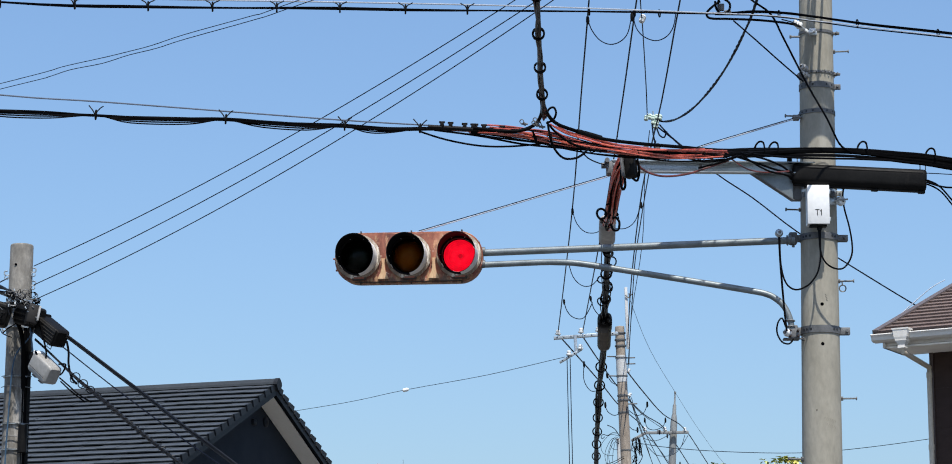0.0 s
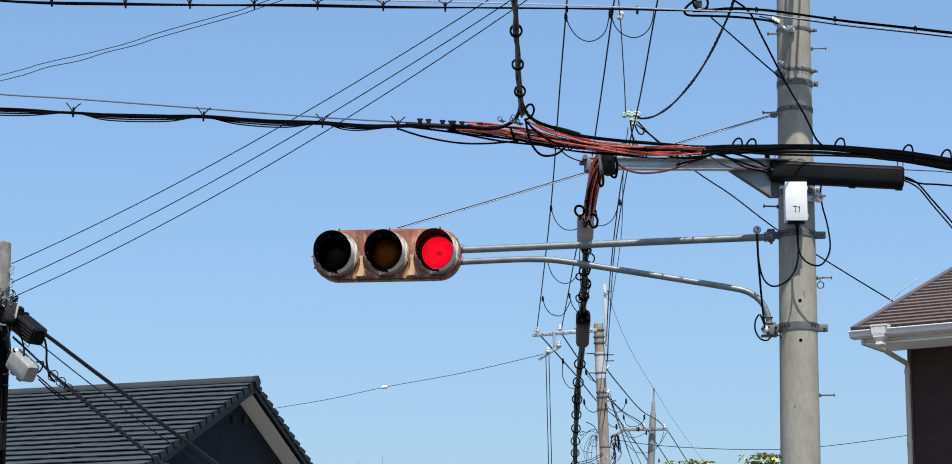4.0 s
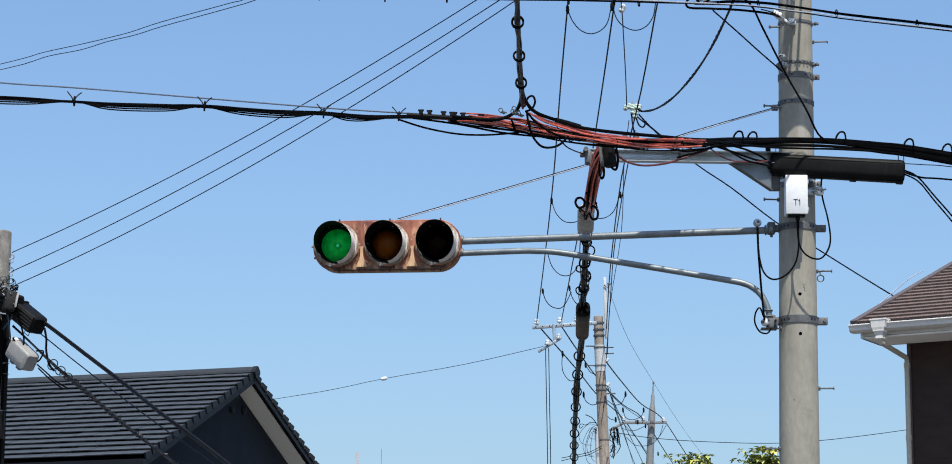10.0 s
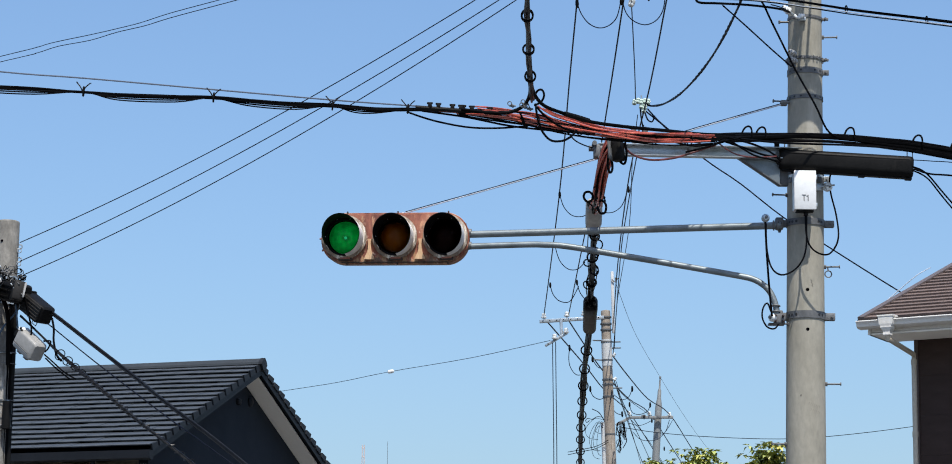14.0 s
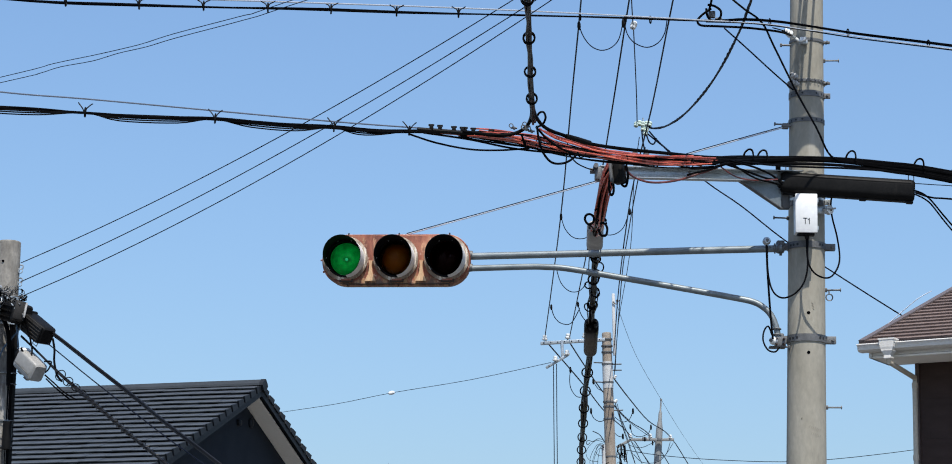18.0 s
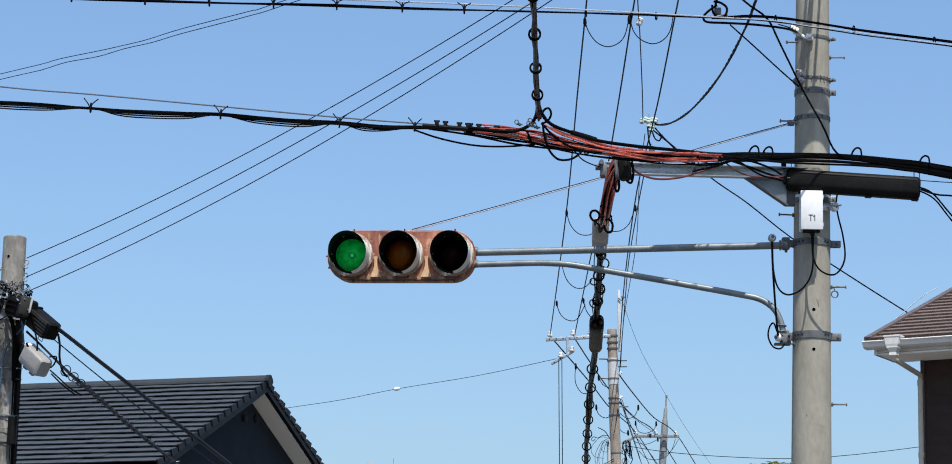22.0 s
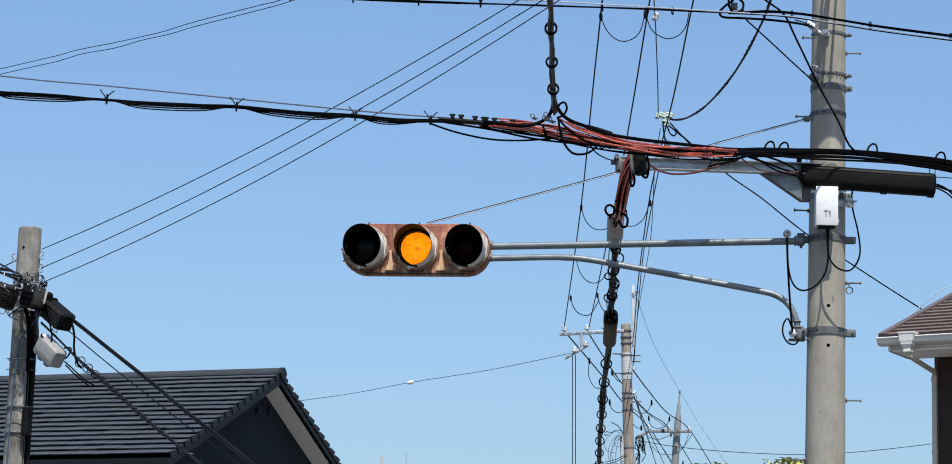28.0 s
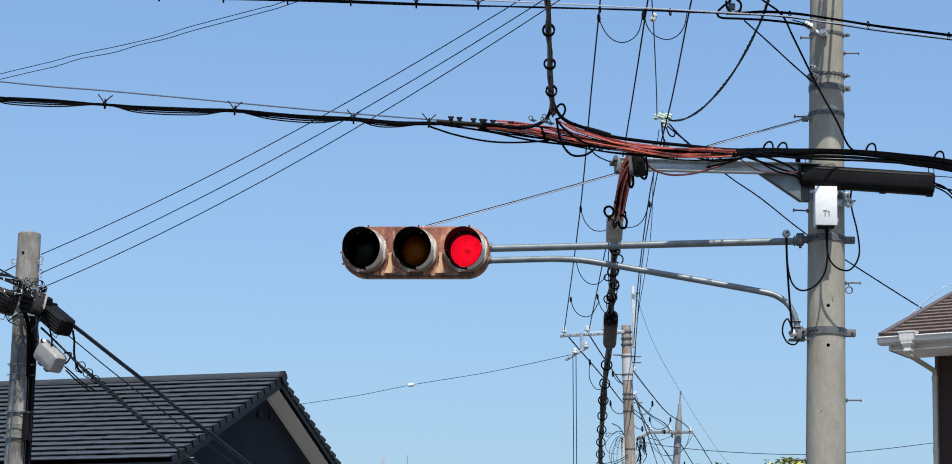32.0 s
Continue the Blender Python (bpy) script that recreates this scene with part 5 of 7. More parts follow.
# ---- unseen cables added higher on the pole to throw shade on it ----
def build_shade_cables():
    ob = thing("overhead_cable", (2.6, 19.3, 7.62), "unseen group of black cables added to shade the pole", "cable bundle")
    for dy, dz in ((-0.07, 0.0), (-0.045, 0.01), (-0.02, 0.0), (0.005, 0.02), (0.03, -0.01), (0.055, 0.015), (0.08, 0.0), (0.105, 0.01), (0.13, -0.01)):
        line = [(-7.1, 15.2, 7.25), (-3.1, 17.0, 7.15), (-0.9, 17.7, 7.22), (0.4, 18.2, 7.36), (1.7, 18.95, 7.56), (2.2, 19.2, 7.61), (2.6, 19.26, 7.62), (3.1, 19.3, 7.62), (3.8, 19.35, 7.64), (5.6, 19.5, 7.62), (9.1, 20.2, 7.5)]
        part("cable", Shape().tube([Vector(p) + Vector((0, dy, dz)) for p in line], 0.016, 6, 4), BLACK, ob)
    p, r = pole_at(7.66)
    part("standoff", Shape().rod(p + Vector((0, -r, 0)), Vector((2.6, 19.22, 7.64)), 0.016, n=8).lathe([(r + 0.001, -0.02), (r + 0.008, -0.02), (r + 0.008, 0.02), (r + 0.001, 0.02)], facing(p, POLE_WAY), 30), DULL_STEEL, ob)
    p, r = pole_at(8.35)
    # unseen leads added for the upright shade streaks on the shaft
    for dx, dz in ((0.0, 0.0), (0.045, 0.04), (0.10, -0.03)):
        part("shade_lead", Shape().tube([(p.x + dx - 0.01, p.y - r - 0.01, 8.4 + dz), (p.x + dx, p.y - r - 0.14, 8.25 + dz), (2.62 + dx, 19.40, 7.95), (2.60 + dx, 19.32, 7.65)], 0.011, 6, 4), BLACK, ob)


build_shade_cables()


# ---- leads at the pole ----
def build_pole_leads():
    g = "signal leads"
    wire("signal_lead", [(2.565, 19.720, 5.573), (2.562, 19.720, 5.457), (2.557, 19.700, 5.325), (2.526, 19.690, 5.213), (2.454, 19.670, 5.127), (2.364, 19.680, 5.097), (2.302, 19.750, 5.164), (2.277, 19.820, 5.315), (2.274, 19.840, 5.518)], 0.0068, BLACK, "black signal lead looped from the control box", group=g, n=8)
    wire("signal_lead", [(2.558, 19.740, 5.563), (2.561, 19.720, 5.411), (2.587, 19.690, 5.314), (2.646, 19.670, 5.260), (2.718, 19.670, 5.255), (2.780, 19.720, 5.329), (2.812, 19.800, 5.436), (2.797, 19.820, 5.593), (2.767, 19.840, 5.736), (2.756, 19.840, 5.844), (2.767, 19.800, 5.938)], 0.0068, BLACK, "black signal lead looped beside the pole", group=g, n=8)
    wire("signal_lead", [(2.269, 19.830, 5.525), (2.274, 19.830, 5.340), (2.289, 19.820, 5.062), (2.301, 19.800, 4.876), (2.308, 19.800, 4.807)], 0.0080, BLACK, "black signal lead running down to the lower pipe", group=g, n=8)
    wire("signal_lead", [(2.298, 19.780, 4.836), (2.272, 19.780, 4.900), (2.240, 19.780, 4.863), (2.233, 19.780, 4.790), (2.268, 19.780, 4.722), (2.322, 19.780, 4.708), (2.356, 19.800, 4.748)], 0.0065, BLACK, "small loop of black signal lead", group=g, n=8)


build_pole_leads()


# ---- overhead power lines ----
def build_power_lines():
    g = "thin lines over the street"
    for a, b, sag in (((-3.794, 22.900, 5.584), (2.338, 16.000, 7.670), 0.26), ((-3.809, 22.900, 5.712), (2.338, 16.000, 7.670), 0.22), ((-3.814, 22.900, 5.877), (2.341, 16.000, 7.750), 0.22)):
        a, b = Vector(a), Vector(b)
        wire("power_line", [a.lerp(b, i / 12) - Vector((0, 0, 4 * sag * i / 12 * (1 - i / 12))) for i in range(13)], 0.0042, WIRE, "thin dark service line from the grey pole", "power line", g)
    for pts in ([(-9.291, 24.000, 6.688), (-5.877, 21.500, 6.640), (-3.418, 19.379, 6.620), (-2.997, 18.970, 6.614), (-2.666, 18.638, 6.591), (-2.451, 18.418, 6.578), (-2.258, 18.209, 6.567), (-2.008, 17.950, 6.572), (-1.507, 17.530, 6.587), (-1.355, 17.400, 6.595), (-0.319, 16.200, 6.625), (1.592, 13.000, 6.532)],
                [(-9.288, 24.000, 6.643), (-5.875, 21.500, 6.599), (-3.416, 19.376, 6.577), (-3.124, 19.089, 6.567), (-2.929, 18.893, 6.571), (-2.662, 18.618, 6.545), (-2.450, 18.415, 6.551), (-2.224, 18.195, 6.542), (-2.011, 17.986, 6.548), (-1.506, 17.531, 6.555), (-1.259, 17.300, 6.567), (-0.319, 16.200, 6.585), (1.591, 13.000, 6.499)]):
        wire("power_line", pts, 0.0027, WIRE, "thin dark wavy service line", "power line", g)
    g = "high-voltage lines along the street"
    lines = ([(1.537, 50.000, 9.664), (1.445, 43.000, 9.510), (1.370, 37.000, 9.531), (1.282, 32.000, 9.673), (1.222, 28.000, 9.808), (1.078, 21.000, 9.777)],
             [(2.004, 50.000, 9.699), (1.907, 43.000, 9.510), (1.862, 37.500, 9.550), (1.794, 32.000, 9.673), (1.739, 28.000, 9.808), (1.627, 21.000, 9.777)],
             [(2.844, 50.000, 9.526), (2.545, 43.500, 9.501), (2.301, 36.500, 9.510), (2.268, 32.000, 9.634), (2.210, 28.000, 9.808), (2.077, 21.000, 9.777)])
    for pts in lines:
        wire("power_line", pts, 0.0092, WIRE, "thick black insulated high-voltage line", "power line", g)
    wire("power_line", [(2.218, 34.000, 9.934), (2.143, 33.000, 10.082), (1.947, 30.500, 10.172), (1.828, 29.000, 10.101), (1.286, 22.000, 10.166)], 0.007, WIRE, "dark low-voltage line to the insulators", "power line", g)
    # hanging jumper loops
    g = "slack jumper loops on the lines"
    for pts, r in (([(1.243, 29.000, 9.807), (1.290, 29.000, 9.681), (1.376, 29.000, 9.569), (1.491, 29.000, 9.520), (1.606, 29.000, 9.555), (1.688, 29.000, 9.653), (1.730, 29.000, 9.835)], 0.0058),
                   ([(1.751, 29.000, 9.835), (1.783, 29.000, 9.709), (1.863, 29.000, 9.611), (1.997, 29.000, 9.562), (2.119, 29.000, 9.611), (2.195, 29.000, 9.723), (2.224, 29.000, 9.877)], 0.0058),
                   ([(1.388, 38.000, 9.496), (1.448, 38.000, 9.318), (1.569, 38.000, 9.193), (1.726, 38.000, 9.184), (1.813, 38.000, 9.255)], 0.0062),
                   ([(1.970, 38.000, 9.246), (2.145, 38.000, 9.246), (2.285, 38.000, 9.353), (2.367, 38.000, 9.585)], 0.0062),
                   ([(1.522, 46.000, 9.561), (1.573, 46.000, 9.401), (1.688, 46.000, 9.284), (1.866, 46.000, 9.284), (2.015, 46.000, 9.550)], 0.0075),
                   ([(1.984, 46.000, 9.614), (2.035, 46.000, 9.444), (2.128, 46.000, 9.316)], 0.0075),
                   ([(1.461, 42.000, 9.502), (1.536, 42.000, 9.268), (1.670, 42.000, 9.131), (1.823, 42.000, 9.131), (1.939, 42.000, 9.248)], 0.0068)):
        wire("jumper_loop", pts, r, WIRE, "thin dark slack loop between two lines", "cable", g)
    for p in ((1.239, 28.900, 9.771), (1.731, 28.900, 9.806), (1.519, 45.900, 9.544), (1.384, 37.900, 9.475), (2.369, 37.900, 9.564), (1.980, 45.900, 9.597)):
        c = Vector(p)
        lone("line_clamp", Shape().lathe([(0.008, -0.05), (0.018, -0.03), (0.021, 0.015), (0.010, 0.05)], facing(c, (0.05, 0.2, -1)), 10), BLACK_PLASTIC, "small black plastic tap clamp on a line", "clamp", "tap clamps on the lines")
    c = Vector((1.928, 30.200, 10.154))
    lone("insulator", Shape().lathe([(0.010, -0.05), (0.030, -0.045), (0.038, -0.025), (0.022, -0.012), (0.040, 0.0), (0.022, 0.012), (0.038, 0.025), (0.030, 0.045), (0.010, 0.05)], facing(c, (0.35, 0.4, 1)), 16), PORCELAIN, "white porcelain spool insulator on a line", "insulator")
    # spool insulators with the twisted service drop
    c = Vector((2.296, 34.000, 9.877))
    ins = thing("insulator_cluster", c, "cluster of pale green glazed insulators with dark leads", "insulator")
    for dx, dz in ((-0.09, 0.022), (-0.045, 0.040), (0.0, 0.026), (0.045, 0.036), (0.085, 0.030), (0.0, -0.030), (0.045, -0.04), (0.03, -0.085)):
        part("spool", Shape().lathe([(0.008, -0.034), (0.028, -0.030), (0.031, -0.010), (0.017, 0.0), (0.031, 0.010), (0.028, 0.030), (0.008, 0.034)], facing(c + Vector((dx, 0, dz)), (0.2, 0.4, 1)), 14), GLASSY, ins)
    part("rack", Shape().rod(c + Vector((-0.12, 0.03, 0.02)), c + Vector((0.12, 0.03, 0.04)), 0.010, n=8).rod(c + Vector((0.0, 0.03, 0.12)), c + Vector((0.02, 0.03, -0.14)), 0.010, n=8), GALVANISED, ins)
    for pts in ([(2.374, 34.000, 9.813), (2.451, 34.000, 9.724), (2.544, 34.000, 9.627), (2.676, 34.000, 9.498)], [(2.327, 34.000, 9.813), (2.372, 34.000, 9.675), (2.434, 34.000, 9.643), (2.467, 34.000, 9.724)],
                [(2.280, 34.000, 9.813), (2.294, 34.000, 9.675), (2.323, 34.000, 9.530)], [(2.342, 34.000, 9.788), (2.482, 34.000, 9.675), (2.622, 34.000, 9.563)]):
        part("lead", Shape().tube(pts, 0.010, 6, 4), WIRE, ins)
    # twisted drop to the upper right
    drop = [(2.370, 34.000, 9.872), (2.445, 34.000, 9.853), (2.549, 33.000, 9.657), (2.670, 31.500, 9.471), (2.780, 29.500, 9.324), (2.823, 27.500, 9.230), (2.829, 26.000, 9.222), (2.708, 21.000, 9.043)]
    ob = thing("service_drop", drop[0], "twisted black service drop hanging from the insulators", "power line")
    line = curve_through(drop, 44)
    for k in range(3):
        out = []
        for i, p in enumerate(line):
            a = i * 0.42 + k * 2.1
            out.append(p + (0.0058 + 0.0025 * math.sin(i * 0.13)) * Vector((math.cos(a), 0, math.sin(a))))
        part("strand", Shape().tube(out, 0.0092, 5, 0), WIRE, ob)
    # lines from the insulators on to the brown house, and on to the far pole
    wire("power_line", [(2.521, 34.000, 9.651), (3.101, 34.000, 9.161), (3.565, 34.000, 8.840), (4.118, 34.000, 8.402), (4.792, 34.000, 7.958), (5.592, 34.000, 7.453), (6.616, 34.000, 6.833)], 0.009, WIRE, "dark service line to the brown roof", "power line")
    wire("power_line", [(2.324, 34.000, 9.595), (2.387, 36.500, 9.682), (2.467, 39.500, 9.696), (2.578, 43.000, 9.711), (2.726, 46.500, 9.615), (2.838, 50.000, 8.952)], 0.008, WIRE, "dark low-voltage line to the far pole", "power line")
    wire("power_line", [(2.247, 34.000, 9.732), (2.369, 37.000, 9.793), (2.574, 41.000, 9.620), (2.743, 47.000, 9.484), (2.862, 50.000, 9.066)], 0.0055, WIRE, "thin low-voltage line to the far pole", "power line")
    wire("street_wire", [(0.951, 19.100, 5.910), (0.878, 18.950, 5.894), (0.796, 18.750, 5.885), (0.732, 18.550, 5.900), (0.684, 18.400, 5.900)], 0.005, BLACK, "thin slack black wire at the bracket", "cable")


build_power_lines()


# ---- the grey pole at the dark house ----
def build_left_pole():
    top, low = Vector((-3.940, 23.000, 6.076)), Vector((-3.952, 23.000, 4.176))
    way = (top - low).normalized()
    foot = low - way * (low.z / way.z)
    pole = thing("utility_pole", foot, "short old grey concrete pole crowded with cable boxes", "utility pole")
    H = (top - foot).length
    part("shaft", Shape().lathe([(0.125, 0), (0.112, H * 0.4), (0.0995, H - 0.01), (0.0975, H), (0.090, H + 0.006), (0.002, H + 0.018)], facing(foot, way), 30), OLD_CONCRETE, pole, "old stained concrete shaft")

    def at(v):
        return top + (low - top) * ((v - 402) / 362)
    for v, h in ((497, 0.03), (540, 0.02), (622, 0.012), (700, 0.012), (742, 0.012)):
        c = at(v)
        part("band", Shape().lathe([(0.102, -h / 2), (0.117, -h / 2), (0.117, h / 2), (0.102, h / 2)], facing(c, way), 26), GALVANISED, pole)
    for v, s in ((448, 1), (453, -1), (545, -1), (470, 1)):
        c = at(v)
        part("hook", Shape().tube([c + Vector((s * 0.09, -0.03, 0)), c + Vector((s * 0.13, -0.04, 0)), c + Vector((s * 0.135, -0.04, 0.03)), c + Vector((s * 0.11, -0.04, 0.035))], 0.006, 6, 3).torus(Matrix.Translation(c + Vector((s * 0.115, -0.04, -0.02))) @ Matrix.Rotation(radians(90), 4, "X"), 0.018, 0.004, 10, 4), GALVANISED, pole)
    c = at(437)
    part("bolt_hole", Shape().rod(c + Vector((-0.03, -0.08, 0)), c + Vector((-0.03, -0.1015, 0)), 0.011, n=10), WELL_BLACK, pole, "small dark bolt hole")
    # black risers and a blue cable down the shaft
    for du, r, mat in ((14, 0.022, BLACK), (19, 0.016, BLACK), (24, 0.018, BLACK_PLASTIC), (10, 0.012, BLACK)):
        ofs = Vector(((du - 3) / 190.0, -0.085 + 0.0016 * du, 0))
        part("riser_cable", Shape().tube([at(520) + ofs + Vector((0.01, 0, 0)), at(560) + ofs, at(620) + ofs, at(700) + ofs, at(764) + ofs, at(1000) + ofs, foot + ofs + Vector((0, 0, 0.05))], r, 8, 3), mat, pole)
    part("riser_cable", Shape().tube([(-3.768, 22.850, 5.338), (-3.839, 22.830, 5.219), (-3.925, 22.840, 5.115), (-3.965, 22.860, 4.961), (-3.987, 22.880, 4.598), (-4.003, 22.880, 4.162), (-4.010, 22.880, 3.463)], 0.0075, 6, 3), BLUE_CABLE, pole, "faded blue cable")
    part("riser_sleeve", Shape().tube([(-3.856, 22.860, 4.492), (-3.858, 22.860, 4.377), (-3.859, 22.860, 4.258)], 0.04, 12, 2), BLACK_PLASTIC, pole)
    for v in (622, 640, 722, 742, 700):
        c = at(v)
        part("wire_tie", Shape().tube([c + Vector((-0.12, -0.06, 0)), c + Vector((-0.04, -0.118, 0.005)), c + Vector((0.06, -0.12, 0)), c + Vector((0.14, -0.07, -0.004))], 0.0035, 5, 3), DULL_STEEL, pole)
    return pole


BLUE_CABLE = plain("faded_blue_cable", (0.035, 0.075, 0.125), 0.5)
build_left_pole()


def oblong(name, a, b, w, h, material, label, category="splice closure", lines=True, r=0.03):
    """A rounded case lying from a to b."""
    a, b = Vector(a), Vector(b)
    way = b - a
    m = Matrix.Translation((a + b) / 2) @ way.normalized().to_track_quat("X", "Z").to_matrix().to_4x4()
    ob = thing(name, (a + b) / 2, label, category)
    L = way.length
    rows = []
    for x, k in ((-L / 2, 0.8), (-L / 2 + 0.02, 0.97), (-L / 2 + 0.04, 1.0), (L / 2 - 0.04, 1.0), (L / 2 - 0.02, 0.97), (L / 2, 0.8)):
        rows.append([m @ Vector((x, p * k, q * k)) for p, q in stadium(w, h, r, 5)])
    part("body", Shape().ring(rows), material, ob)
    if lines:
        for k in (-0.25, 0.05, 0.3):
            part("rib", Shape().box(m @ pose(0, -w / 2, h * k), (L * 0.86, 0.012, 0.012), 0.003), material, ob)
        part("hook", Shape().tube([m @ Vector((0.1, 0, -h / 2)), m @ Vector((0.1, 0, -h / 2 - 0.05)), m @ Vector((0.04, 0, -h / 2 - 0.05)), m @ Vector((0.04, 0, -h / 2))], 0.004, 5, 0), DULL_STEEL, ob)
    return ob, m, L


def build_left_boxes():
    ob, m, L = oblong("splice_closure", (-3.729, 22.700, 5.361), (-3.497, 22.500, 5.167), 0.15, 0.155, BLACK_PLASTIC, "black ribbed splice closure hung on the sloping cable", r=0.014)
    # front cover in lighter plastic than the body, standing for its sunlit face
    part("cover", Shape().box(m @ pose(0.012, -0.076, 0.0), (L * 0.84, 0.014, 0.148), 0.006), DARK_PLASTIC, ob, "ribbed cover, coloured lighter as the lit face")
    for k in (-0.052, -0.026, 0.0, 0.026, 0.052):
        part("cover_rib", Shape().box(m @ pose(0.012, -0.085, k), (L * 0.84, 0.010, 0.007), 0.002), DARK_PLASTIC, ob)
    part("end_flange", Shape().box(m @ pose(-L / 2 + 0.035, -0.01, 0), (0.03, 0.175, 0.175), 0.008), BLACK_PLASTIC, ob)
    oblong("splice_closure", (-3.874, 22.720, 5.427), (-3.710, 22.550, 5.362), 0.19, 0.17, BLACK_PLASTIC, "black splice closure strapped to the grey pole")
    c = Vector((-3.749, 22.500, 5.385))
    lone("terminal_case", Shape().box(Matrix.Translation(c) @ pose(0, 0, 0, 0, 10, 20), (0.10, 0.12, 0.165), 0.014), DARK_PLASTIC, "grey weathered terminal case strapped to the grey pole", "junction box")
    lone("case_cover", Shape().box(Matrix.Translation(c + Vector((0.052, -0.02, 0.0))) @ pose(0, 0, 0, 0, 10, 20), (0.016, 0.11, 0.13), 0.006), GREY_CASE, "pale grey cover of the terminal case", "cover")
    oblong("splice_closure", (-4.248, 22.600, 5.469), (-3.966, 22.600, 5.381), 0.20, 0.20, BLACK_PLASTIC, "black splice closure beside the grey pole")
    ob, m, L = oblong("terminal_box", (-3.720, 22.600, 5.008), (-3.548, 22.450, 4.846), 0.145, 0.165, CREAM_BOX, "pale grey plastic terminal box hung askew on the cable", "junction box", lines=False, r=0.022)
    part("port", Shape().rod(m @ Vector((-L / 2 - 0.05, 0, 0.02)), m @ Vector((-L / 2 + 0.02, 0, 0.02)), 0.05, n=12), BLACK_PLASTIC, ob)
    part("end_flap", Shape().box(m @ pose(-L / 2 - 0.012, 0.01, 0.062), (0.05, 0.10, 0.035), 0.006), WHITE_BOX, ob, "white end flap")
    part("cover_seam", Shape().box(m @ pose(0, -0.081, -0.03), (L * 0.8, 0.006, 0.006)), DULL_STEEL, ob)
    for x in (-0.02, 0.08):
        part("latch", Shape().box(m @ pose(x, -0.05, -0.087), (0.05, 0.03, 0.012), 0.003), DULL_STEEL, ob)


build_left_boxes()


